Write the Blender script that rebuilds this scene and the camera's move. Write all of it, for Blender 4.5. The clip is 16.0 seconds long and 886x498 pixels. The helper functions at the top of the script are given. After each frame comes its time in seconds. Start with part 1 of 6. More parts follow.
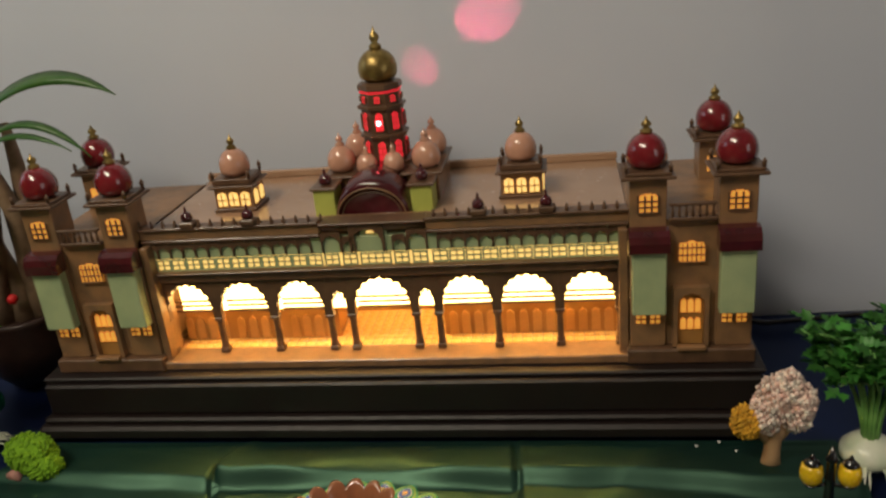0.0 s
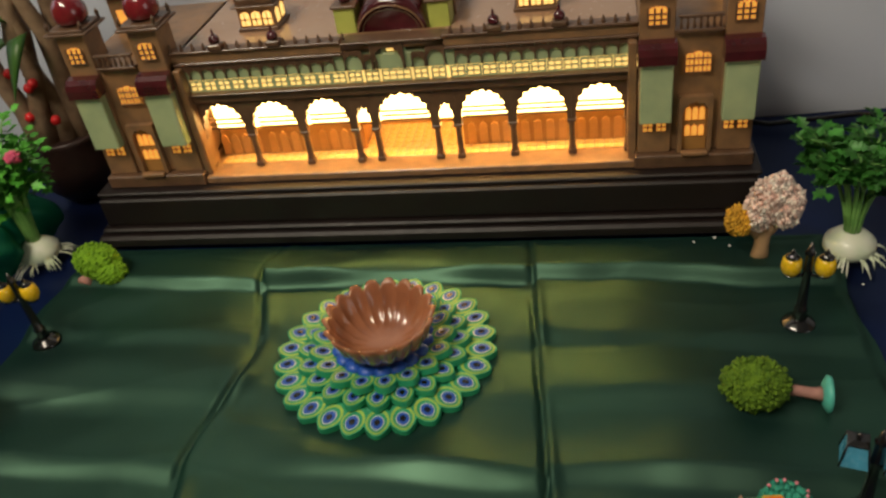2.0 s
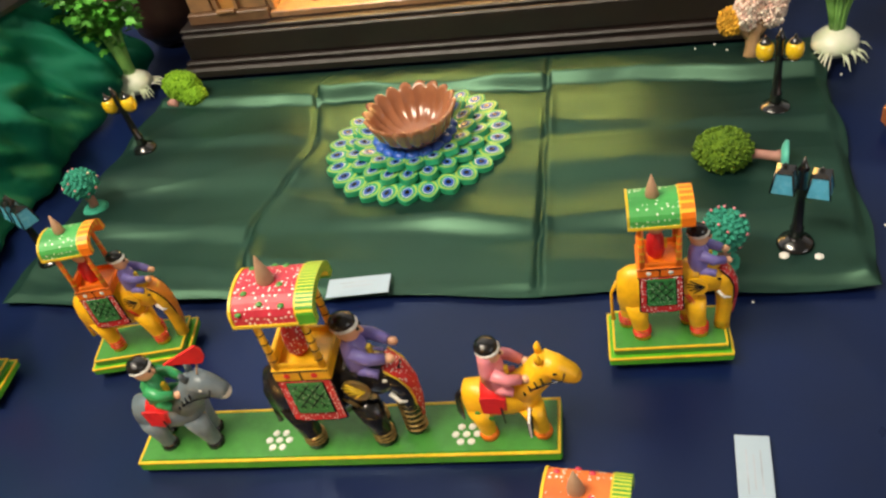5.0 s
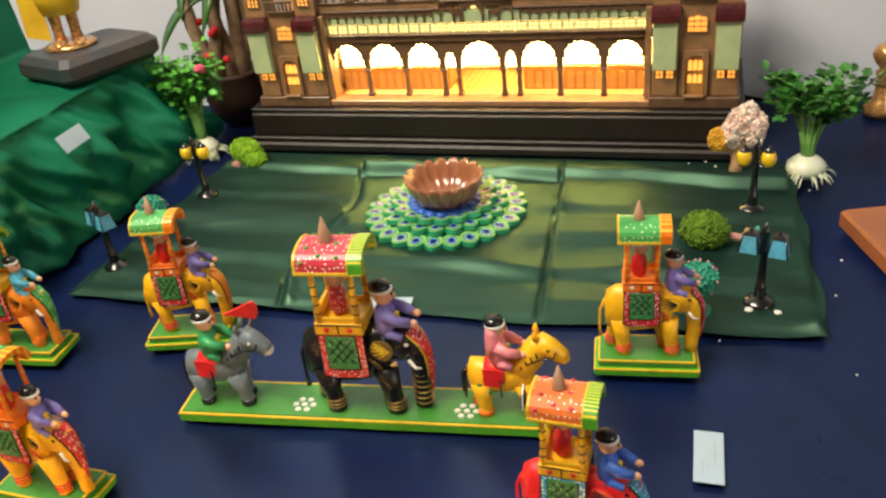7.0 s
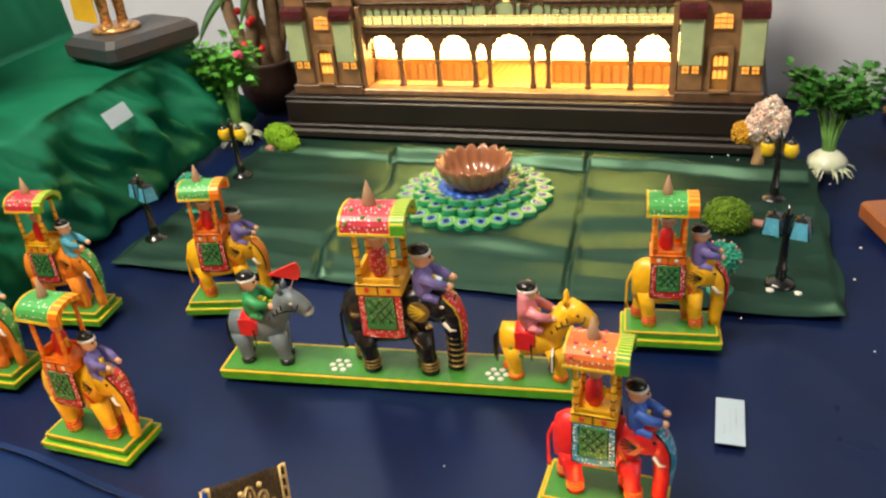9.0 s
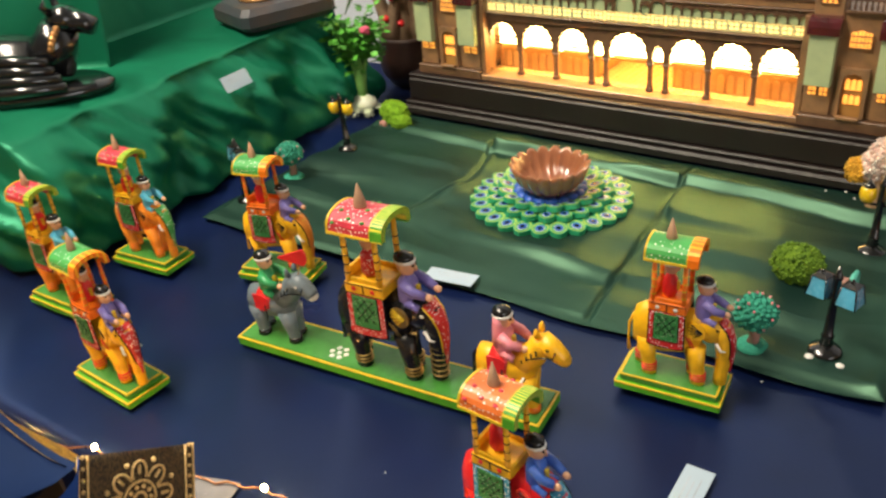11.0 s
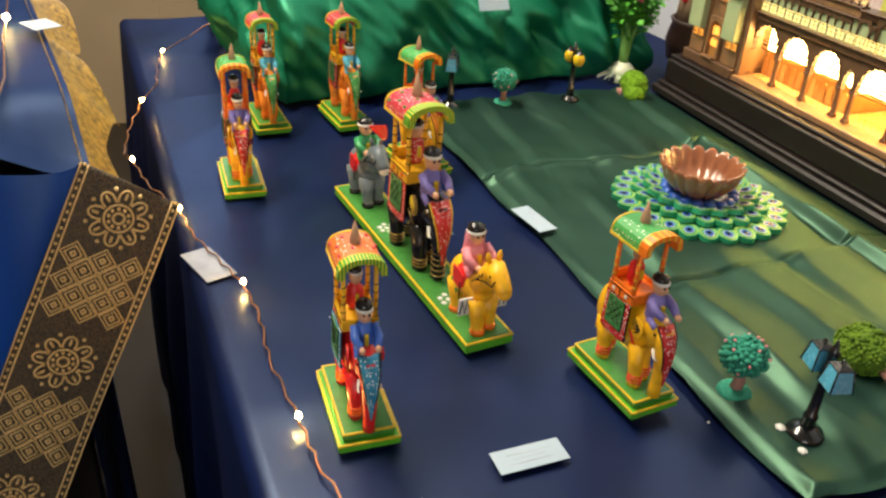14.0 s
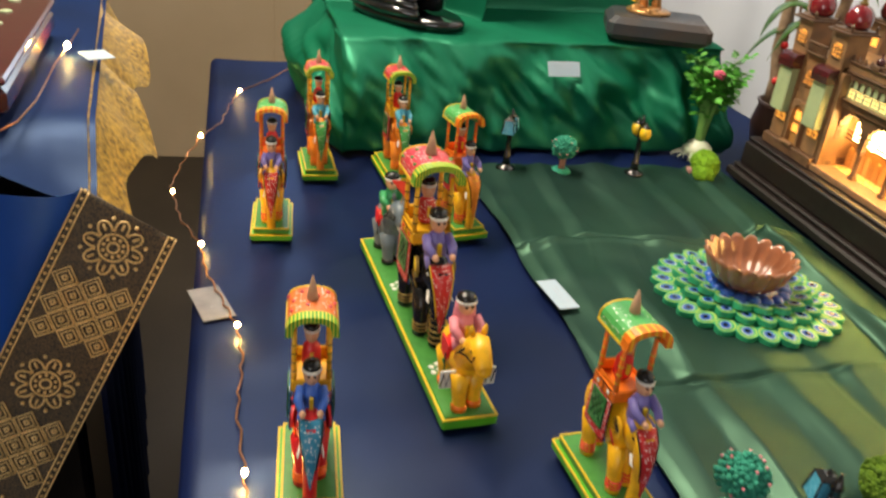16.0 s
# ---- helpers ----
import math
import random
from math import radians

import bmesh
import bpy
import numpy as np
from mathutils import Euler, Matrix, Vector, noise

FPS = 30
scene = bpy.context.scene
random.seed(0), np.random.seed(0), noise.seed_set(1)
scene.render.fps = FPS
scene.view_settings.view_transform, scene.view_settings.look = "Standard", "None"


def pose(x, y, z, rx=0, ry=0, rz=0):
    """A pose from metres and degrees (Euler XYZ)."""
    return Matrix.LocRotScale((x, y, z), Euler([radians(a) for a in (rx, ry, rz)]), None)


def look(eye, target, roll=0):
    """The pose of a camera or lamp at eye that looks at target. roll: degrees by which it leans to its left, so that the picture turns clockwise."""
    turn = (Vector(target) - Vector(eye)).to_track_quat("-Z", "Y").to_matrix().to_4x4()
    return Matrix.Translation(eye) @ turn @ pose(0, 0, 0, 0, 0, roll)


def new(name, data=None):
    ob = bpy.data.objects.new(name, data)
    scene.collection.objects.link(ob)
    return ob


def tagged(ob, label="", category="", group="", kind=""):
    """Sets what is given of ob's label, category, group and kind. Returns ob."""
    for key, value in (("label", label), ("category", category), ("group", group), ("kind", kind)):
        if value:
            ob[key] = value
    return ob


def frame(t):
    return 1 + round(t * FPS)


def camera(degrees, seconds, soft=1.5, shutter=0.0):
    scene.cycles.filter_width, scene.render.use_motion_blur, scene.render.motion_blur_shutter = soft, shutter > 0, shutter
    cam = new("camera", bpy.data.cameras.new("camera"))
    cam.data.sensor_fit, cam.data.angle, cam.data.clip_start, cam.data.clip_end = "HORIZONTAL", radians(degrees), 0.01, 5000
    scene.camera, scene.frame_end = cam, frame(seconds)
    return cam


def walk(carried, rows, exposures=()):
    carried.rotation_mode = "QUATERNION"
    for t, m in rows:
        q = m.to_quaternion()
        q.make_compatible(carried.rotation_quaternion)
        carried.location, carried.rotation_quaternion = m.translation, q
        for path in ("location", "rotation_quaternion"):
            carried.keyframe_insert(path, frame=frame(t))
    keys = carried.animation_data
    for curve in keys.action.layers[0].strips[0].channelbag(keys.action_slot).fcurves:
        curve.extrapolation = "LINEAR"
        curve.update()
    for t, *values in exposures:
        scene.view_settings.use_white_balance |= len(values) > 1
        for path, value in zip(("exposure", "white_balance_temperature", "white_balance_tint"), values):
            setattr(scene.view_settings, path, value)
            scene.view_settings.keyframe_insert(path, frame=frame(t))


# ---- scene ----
cam = camera(57.0, 16.0, soft=2.4, shutter=0.4)
PATH = [
    (0, (0.187, 0.325, 0.45), (-0.117, 2.157, -0.293), -5.7),
    (0.5, (0.169, 0.326, 0.481), (-0.092, 2.078, -0.448), -5.9),
    (1, (0.176, 0.309, 0.478), (-0.099, 2.008, -0.541), -6.5),
    (1.5, (0.192, 0.292, 0.476), (-0.139, 1.942, -0.605), -7.7),
    (2, (0.194, 0.283, 0.493), (-0.165, 1.861, -0.682), -8.8),
    (2.5, (0.22, 0.266, 0.497), (-0.218, 1.782, -0.732), -11.0),
    (3, (0.238, 0.267, 0.514), (-0.263, 1.692, -0.797), -14.0),
    (3.5, (0.255, 0.262, 0.521), (-0.288, 1.614, -0.849), -16.4),
    (4, (0.276, 0.225, 0.499), (-0.299, 1.543, -0.891), -17.5),
    (4.2, (0.278, 0.207, 0.497), (-0.294, 1.511, -0.908), -17.7),
    (6.3, (0.292, 0.015, 0.45), (-0.288, 1.607, -0.612), -9.0),
    (6.5, (0.298, 0.003, 0.449), (-0.282, 1.608, -0.594), -8.2),
    (7, (0.302, -0.045, 0.455), (-0.283, 1.591, -0.536), -6.7),
    (7.5, (0.295, -0.083, 0.441), (-0.294, 1.576, -0.506), -5.5),
    (8, (0.294, -0.113, 0.434), (-0.304, 1.549, -0.502), -5.0),
    (8.2, (0.291, -0.118, 0.436), (-0.304, 1.546, -0.5), -5.0),
    (10.3, (0.341, -0.013, 0.447), (-0.463, 1.501, -0.583), -6.2),
    (10.5, (0.366, -0.004, 0.454), (-0.5, 1.479, -0.571), -6.1),
    (11, (0.451, 0.009, 0.459), (-0.618, 1.372, -0.541), -5.7),
    (11.5, (0.494, 0.028, 0.448), (-0.702, 1.293, -0.537), -2.8),
    (12, (0.54, 0.051, 0.434), (-0.754, 1.189, -0.581), -2.0),
    (12.5, (0.601, 0.109, 0.427), (-0.812, 1.08, -0.603), -2.3),
    (13, (0.646, 0.136, 0.43), (-0.863, 0.946, -0.603), 0.5),
    (13.5, (0.657, 0.173, 0.431), (-0.898, 0.894, -0.599), 2.6),
    (14, (0.69, 0.203, 0.414), (-0.911, 0.852, -0.594), 3.8),
    (14.5, (0.698, 0.219, 0.402), (-0.945, 0.799, -0.579), 5.0),
    (15, (0.691, 0.258, 0.385), (-0.982, 0.793, -0.571), 5.8),
    (15.5, (0.71, 0.287, 0.41), (-0.982, 0.758, -0.546), 6.0),
    (16, (0.683, 0.302, 0.41), (-1.055, 0.705, -0.494), 5.8),
]
walk(cam, [(t, look(eye, target, roll)) for t, eye, target, roll in PATH],
     exposures=[(0.0, -1.25), (0.5, -1.4), (1.5, -1.2), (2.5, -0.75), (3.5, -0.2), (4.2, 0.0), (6.3, 0.1), (8.2, 0.15), (10.5, 0.15), (13.0, 0.22), (16.0, 0.15)])

# ---- light ----
world = bpy.data.worlds.new("world")
scene.world = world
world.use_nodes = True
world.node_tree.nodes["Background"].inputs["Color"].default_value = (0.75, 0.85, 1.0, 1)
world.node_tree.nodes["Background"].inputs["Strength"].default_value = 0.35


def area_lamp(name, m, sx, sy, watts, color):
    data = bpy.data.lights.new(name, "AREA")
    data.shape, data.size, data.size_y, data.energy, data.color = "RECTANGLE", sx, sy, watts, color
    ob = new(name, data)
    ob.matrix_world = m
    return ob


# Unseen fill lamp on the right, set in an invented opening.
area_lamp("east_fill_lamp", look((2.58, -1.0, 0.65), (1.58, -1.0, 0.65)), 1.4, 1.4, 17, (1.0, 0.97, 0.92))
# Added cool fill, no known window: it brightens the left of the wall.
area_lamp("west_fill_lamp", look((-2.28, 0.75, 1.05), (-1.28, 0.75, 1.0)), 0.9, 0.9, 8.5, (0.72, 0.86, 1.0))
area_lamp("ceiling_tube_light", look((-0.55, 0.0, 1.7), (0.0, 0.6, 0.0)), 1.2, 0.2, 56, (1.0, 0.88, 0.69))


def red_patch_spot(name, place, target, watts, degrees):
    data = bpy.data.lights.new(name, "SPOT")
    data.energy, data.color, data.spot_size, data.spot_blend, data.shadow_soft_size = watts, (1.0, 0.1, 0.16), math.radians(degrees), 0.35, 0.003
    new(name, data).matrix_world = look(place, target)


# spots added behind the palace tower to lay its red glow on the wall
red_patch_spot("wall_red_patch_spot", (0.034, 1.146, 0.295), (0.105, 1.248, 0.35), 1.8, 26)
red_patch_spot("wall_red_patch_spot", (0.03, 1.15, 0.275), (0.028, 1.248, 0.3), 0.3, 26)


# ---- materials ----
def material(name, color, rough=0.5, metal=0.0, second=None, scale=60.0, bump=0.0, bump_scale=200.0, coat=0.0, sheen=0.0,
             emit=None, strength=0.0, island=0.0):
    """Two-scale noise mottling between two colours, with fine bump and uneven gloss."""
    mat = bpy.data.materials.new(name)
    mat.use_nodes = True
    nodes, links = mat.node_tree.nodes, mat.node_tree.links
    b = nodes["Principled BSDF"]
    second = second or tuple(c * 0.72 for c in color)
    geo = nodes.new("ShaderNodeTexCoord")
    n1, n2, mix, ramp = (nodes.new(k) for k in ("ShaderNodeTexNoise", "ShaderNodeTexNoise", "ShaderNodeMix", "ShaderNodeMapRange"))
    n1.inputs["Scale"].default_value, n1.inputs["Detail"].default_value = scale, 5
    n2.inputs["Scale"].default_value, n2.inputs["Detail"].default_value = bump_scale, 3
    links.new(geo.outputs["Object"], n1.inputs["Vector"])
    links.new(geo.outputs["Object"], n2.inputs["Vector"])
    mix.data_type = "RGBA"
    mix.inputs[6].default_value, mix.inputs[7].default_value = (*color, 1), (*second, 1)
    ramp.inputs["From Min"].default_value, ramp.inputs["From Max"].default_value = 0.38, 0.66
    links.new(n1.outputs["Fac"], ramp.inputs["Value"])
    links.new(ramp.outputs["Result"], mix.inputs["Factor"])
    out = mix.outputs[2]
    if island:
        info, hsv, vary = nodes.new("ShaderNodeNewGeometry"), nodes.new("ShaderNodeHueSaturation"), nodes.new("ShaderNodeMapRange")
        vary.inputs["To Min"].default_value, vary.inputs["To Max"].default_value = 1 - island, 1 + island
        links.new(info.outputs["Random Per Island"], vary.inputs["Value"])
        links.new(vary.outputs["Result"], hsv.inputs["Value"])
        links.new(out, hsv.inputs["Color"])
        out = hsv.outputs["Color"]
    links.new(out, b.inputs["Base Color"])
    rr = nodes.new("ShaderNodeMapRange")
    rr.inputs["To Min"].default_value, rr.inputs["To Max"].default_value = max(0.03, rough - 0.1), min(1.0, rough + 0.12)
    links.new(n2.outputs["Fac"], rr.inputs["Value"])
    links.new(rr.outputs["Result"], b.inputs["Roughness"])
    b.inputs["Metallic"].default_value = metal
    b.inputs["Coat Weight"].default_value, b.inputs["Coat Roughness"].default_value = coat, 0.12
    b.inputs["Sheen Weight"].default_value = sheen
    if bump:
        bn = nodes.new("ShaderNodeBump")
        bn.inputs["Strength"].default_value, bn.inputs["Distance"].default_value = bump, 0.001
        links.new(n2.outputs["Fac"], bn.inputs["Height"])
        links.new(bn.outputs["Normal"], b.inputs["Normal"])
    if emit:
        b.inputs["Emission Color"].default_value, b.inputs["Emission Strength"].default_value = (*emit, 1), strength
    return mat


def satin(name, color, second, rough, scale, gloss=(0.5, 0.5, 0.5), share_gloss=0.2, weave=900.0):
    """Satin cloth: matt dyed ground under a coloured gloss of its floating threads, with soft mottling and a fine weave."""
    mat = material(name, color, 0.8, 0.0, second, scale, 0.12, weave)
    nodes, links = mat.node_tree.nodes, mat.node_tree.links
    b = nodes["Principled BSDF"]
    b.inputs["Specular IOR Level"].default_value = 0.08
    shine, mix, rr, n = (nodes.new(k) for k in ("ShaderNodeBsdfAnisotropic", "ShaderNodeMixShader", "ShaderNodeMapRange", "ShaderNodeTexNoise"))
    shine.inputs["Color"].default_value = (*gloss, 1)
    n.inputs["Scale"].default_value, n.inputs["Detail"].default_value = 14.0, 4
    links.new(nodes["Texture Coordinate"].outputs["Object"], n.inputs["Vector"])
    rr.inputs["To Min"].default_value, rr.inputs["To Max"].default_value = rough - 0.08, rough + 0.1
    links.new(n.outputs["Fac"], rr.inputs["Value"])
    links.new(rr.outputs["Result"], shine.inputs["Roughness"])
    links.new(nodes["Bump"].outputs["Normal"], shine.inputs["Normal"])
    mix.inputs[0].default_value = share_gloss
    links.new(b.outputs[0], mix.inputs[1])
    links.new(shine.outputs[0], mix.inputs[2])
    links.new(mix.outputs[0], nodes["Material Output"].inputs["Surface"])
    return mat


def striped(name, ground, line, period, axis="Y"):
    """Lacquered paint with hand-drawn lines along one side."""
    mat = material(name, ground, 0.42, coat=0.08, bump=0.25)
    nodes, links = mat.node_tree.nodes, mat.node_tree.links
    b = nodes["Principled BSDF"]
    geo, wave, less, mix = (nodes.new(k) for k in ("ShaderNodeTexCoord", "ShaderNodeTexWave", "ShaderNodeMath", "ShaderNodeMix"))
    wave.wave_type, wave.bands_direction = "BANDS", axis
    wave.inputs["Scale"].default_value, wave.inputs["Distortion"].default_value = 0.314 / period, 0.6
    links.new(geo.outputs["Object"], wave.inputs["Vector"])
    less.operation, less.inputs[1].default_value = "GREATER_THAN", 0.72
    links.new(wave.outputs["Fac"], less.inputs[0])
    mix.data_type = "RGBA"
    links.new(less.outputs[0], mix.inputs["Factor"])
    links.new(b.inputs["Base Color"].links[0].from_socket, mix.inputs[6])
    mix.inputs[7].default_value = (*line, 1)
    links.new(mix.outputs[2], b.inputs["Base Color"])
    return mat


def dotted(name, ground, dot, scale, size=0.28, rough=0.45):
    """Lacquered paint with small hand-painted dots."""
    mat = material(name, ground, rough, coat=0.08, bump=0.25)
    nodes, links = mat.node_tree.nodes, mat.node_tree.links
    b = nodes["Principled BSDF"]
    geo, vor, less, mix = (nodes.new(k) for k in ("ShaderNodeTexCoord", "ShaderNodeTexVoronoi", "ShaderNodeMath", "ShaderNodeMix"))
    vor.inputs["Scale"].default_value, vor.inputs["Randomness"].default_value = scale, 0.55
    links.new(geo.outputs["Object"], vor.inputs["Vector"])
    less.operation, less.inputs[1].default_value = "LESS_THAN", size
    links.new(vor.outputs["Distance"], less.inputs[0])
    mix.data_type = "RGBA"
    links.new(less.outputs[0], mix.inputs["Factor"])
    links.new(b.inputs["Base Color"].links[0].from_socket, mix.inputs[6])
    mix.inputs[7].default_value = (*dot, 1)
    links.new(mix.outputs[2], b.inputs["Base Color"])
    return mat


def paint(name, color, rough=0.42):
    return material(name, color, rough, 0.0, tuple(c * 0.82 for c in color), 130.0, 0.25, 420.0, 0.1)


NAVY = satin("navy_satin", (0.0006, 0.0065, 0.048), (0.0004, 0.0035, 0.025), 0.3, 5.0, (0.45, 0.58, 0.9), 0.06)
# Lit copy of the royal blue cloth: its side is brightened in the colour.
ROYAL_LIT = satin("royal_satin_lit", (0.004, 0.065, 0.42), (0.003, 0.042, 0.3), 0.42, 6.0, (0.2, 0.45, 1.0), 0.15)
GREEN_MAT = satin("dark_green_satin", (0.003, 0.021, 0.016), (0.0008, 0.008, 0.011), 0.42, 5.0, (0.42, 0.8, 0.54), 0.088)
# Shaded copy of the same royal cloth, darkened in the colour for its top.
ROYAL_SHADED = satin("royal_satin_shaded", (0.001, 0.013, 0.075), (0.0007, 0.008, 0.045), 0.4, 6.0, (0.4, 0.58, 0.95), 0.04)
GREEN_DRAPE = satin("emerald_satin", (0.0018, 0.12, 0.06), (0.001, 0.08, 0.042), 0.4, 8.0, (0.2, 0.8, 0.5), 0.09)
WALL = material("wall_paint", (0.66, 0.7, 0.78), 0.33, second=(0.6, 0.64, 0.73), scale=2.5, bump=0.1, bump_scale=60.0)
ROOM_WALL = material("room_wall_paint", (0.56, 0.43, 0.28), 0.6, second=(0.5, 0.38, 0.24), scale=2.5)
# Tan tile coloured near black: the shade between the tables is painted in.
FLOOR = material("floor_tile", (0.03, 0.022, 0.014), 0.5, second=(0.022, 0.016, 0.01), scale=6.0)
CEIL = material("ceiling_paint", (0.5, 0.48, 0.45), 0.8, scale=3.0)
DARKWOOD = material("dark_stained_wood", (0.012, 0.006, 0.005), 0.5, second=(0.008, 0.004, 0.0035), scale=18.0, bump=0.2, bump_scale=90.0)
BEIGE = material("brown_varnished_wood", (0.3, 0.16, 0.072), 0.38, second=(0.2, 0.115, 0.06), scale=55.0, bump=0.3, bump_scale=260.0, coat=0.2)
BROWN = material("darker_trim_wood", (0.14, 0.075, 0.04), 0.38, second=(0.095, 0.05, 0.028), scale=70.0, bump=0.3, bump_scale=260.0, coat=0.2)
ROOF = material("glossy_roof_board", (0.44, 0.28, 0.18), 0.22, second=(0.37, 0.22, 0.13), scale=14.0, coat=0.6)
MAROON = material("maroon_lacquer", (0.075, 0.01, 0.014), 0.2, second=(0.05, 0.008, 0.01), scale=60.0, coat=0.6)
RED_DOME = material("red_gloss_dome", (0.2, 0.012, 0.018), 0.18, second=(0.14, 0.008, 0.013), scale=60.0, coat=0.8)
PEACH_DOME = material("peach_gloss_dome", (0.62, 0.33, 0.22), 0.2, second=(0.52, 0.27, 0.18), scale=60.0, coat=0.6)
GOLD = material("aged_gold_paint", (0.36, 0.25, 0.08), 0.32, 0.75, (0.22, 0.15, 0.05), 90.0, 0.3, 300.0)
PALE_GREEN = material("pale_green_paint", (0.42, 0.5, 0.27), 0.42, second=(0.35, 0.43, 0.24), scale=45.0, bump=0.2)
LIME_PANEL = material("lime_green_paint", (0.5, 0.55, 0.12), 0.42, second=(0.42, 0.47, 0.1), scale=45.0)
GLOW = material("lit_window_paper", (0.9, 0.6, 0.2), 0.6, emit=(1.0, 0.6, 0.17), strength=2.6)
GLOW_DIM = material("dim_lit_window_paper", (0.9, 0.45, 0.1), 0.6, emit=(1.0, 0.38, 0.05), strength=1.25)
GLOW_HOT = material("led_light_panel", (1.0, 0.85, 0.5), 0.6, emit=(1.0, 0.64, 0.22), strength=22.0)
GLOW_STRIP = material("led_strip_light", (1.0, 0.8, 0.4), 0.6, emit=(1.0, 0.6, 0.17), strength=80.0)
RED_GLOW = material("red_lit_pane", (0.9, 0.05, 0.05), 0.5, emit=(1.0, 0.02, 0.04), strength=1.7)
RED_HOT = material("red_bulb", (1, 0.3, 0.3), 0.5, emit=(1.0, 0.16, 0.18), strength=60.0)
NICHE = material("golden_brown_panel", (0.44, 0.22, 0.06), 0.4, second=(0.36, 0.17, 0.045), scale=40.0)
LANE = paint("lane_green", (0.05, 0.24, 0.035))
LIME = paint("bright_green", (0.09, 0.4, 0.015))
LINE = paint("yellow_line", (0.72, 0.5, 0.02))
YELLOW = paint("yellow_lacquer", (0.86, 0.46, 0.008))
ORANGE = paint("orange_lacquer", (0.9, 0.19, 0.006))
DEEP_ORANGE = paint("deep_orange_lacquer", (0.84, 0.27, 0.02))
RED = paint("red_lacquer", (0.72, 0.016, 0.018))
BLACK = paint("black_lacquer", (0.009, 0.009, 0.01), 0.22)
GREY = paint("grey_lacquer", (0.13, 0.17, 0.2))
WHITE = paint("white_paint", (0.75, 0.74, 0.7))
SKIN = paint("skin_tone_paint", (0.72, 0.4, 0.24))
PURPLE = paint("violet_paint", (0.2, 0.17, 0.5))
BLUE = paint("blue_paint", (0.05, 0.15, 0.6))
SKY = paint("sky_blue_paint", (0.08, 0.42, 0.6))
PINK = paint("pink_paint", (0.75, 0.25, 0.3))
LEAFSHIRT = paint("green_shirt_paint", (0.03, 0.3, 0.1))
RED_DOTS = dotted("red_with_white_dots", (0.6, 0.02, 0.02), (0.85, 0.8, 0.75), 420.0)
GREEN_DOTS = dotted("green_with_white_dots", (0.06, 0.36, 0.08), (0.8, 0.85, 0.75), 330.0, 0.22)
ORANGE_DOTS = dotted("orange_with_white_dots", (0.75, 0.17, 0.03), (0.85, 0.75, 0.7), 330.0, 0.24)
CRIMSON_DOTS = dotted("crimson_with_white_dots", (0.6, 0.03, 0.06), (0.85, 0.8, 0.75), 300.0, 0.24)
BLUE_DOTS = dotted("blue_with_white_dots", (0.04, 0.3, 0.5), (0.85, 0.85, 0.85), 420.0)
SADDLE_GREEN = dotted("saddle_green_with_dots", (0.03, 0.22, 0.05), (0.6, 0.75, 0.55), 500.0, 0.18)
WOODTIP = material("raw_wood", (0.42, 0.25, 0.15), 0.6, second=(0.33, 0.19, 0.11), scale=90.0, bump=0.3)
LAMP_BLACK = material("gloss_black_plastic", (0.008, 0.008, 0.009), 0.18, coat=0.5)
LAMP_YELLOW = material("yellow_lantern_plastic", (0.85, 0.55, 0.015), 0.25, coat=0.4)
LAMP_BLUE = material("blue_lantern_plastic", (0.1, 0.42, 0.62), 0.25, coat=0.4)
TEAL = material("teal_foam", (0.03, 0.3, 0.2), 0.85, second=(0.02, 0.22, 0.15), scale=300.0, bump=0.8, bump_scale=500.0)
TEAL_PLASTIC = material("teal_plastic", (0.1, 0.5, 0.4), 0.4)
MOSS = material("moss_flock", (0.12, 0.22, 0.008), 0.95, second=(0.06, 0.13, 0.004), scale=220.0, bump=1.0, bump_scale=600.0)
MOSS_BRIGHT = material("bright_moss_flock", (0.2, 0.4, 0.012), 0.95, second=(0.13, 0.28, 0.008), scale=220.0, bump=1.0, bump_scale=600.0)
PINKWOOD = material("pinkish_trunk_plastic", (0.45, 0.22, 0.18), 0.6)
TAN = material("tan_trunk_plastic", (0.55, 0.33, 0.17), 0.55, bump=0.3)
FLORET = material("cream_florets", (0.82, 0.74, 0.64), 0.7, second=(0.78, 0.5, 0.42), scale=160.0, island=0.35)
FLORET_Y = material("yellow_floret", (0.8, 0.42, 0.03), 0.8, island=0.25)
RADISH = material("white_radish_skin", (0.74, 0.76, 0.62), 0.4, second=(0.6, 0.68, 0.48), scale=60.0, coat=0.2)
STEM = material("green_stem", (0.2, 0.42, 0.1), 0.45, second=(0.13, 0.32, 0.07), scale=60.0)
STRIPED_LIME = striped("green_with_yellow_lines", (0.07, 0.34, 0.02), (0.72, 0.6, 0.05), 0.0026)
STRIPED_ORANGE = striped("orange_with_yellow_edge_lines", (0.88, 0.2, 0.006), (0.85, 0.45, 0.02), 0.006)
DARK_LEAF = material("deep_green_leaf", (0.045, 0.2, 0.025), 0.5, second=(0.025, 0.12, 0.016), scale=80.0, island=0.5)
LEAF = material("fresh_green_leaf", (0.09, 0.36, 0.035), 0.5, second=(0.05, 0.24, 0.025), scale=80.0, island=0.4)
BAMBOO_LEAF = material("dark_bamboo_leaf", (0.03, 0.1, 0.015), 0.4, second=(0.05, 0.12, 0.02), scale=40.0, island=0.3)
CLAY = material("glazed_terracotta", (0.34, 0.13, 0.06), 0.2, second=(0.26, 0.095, 0.045), scale=40.0, coat=0.7)
PETAL_GREEN = material("foam_petal_green", (0.025, 0.36, 0.17), 0.5, second=(0.02, 0.28, 0.13), scale=60.0, island=0.15)
PETAL_LIME = material("petal_lime_rim", (0.4, 0.6, 0.1), 0.5)
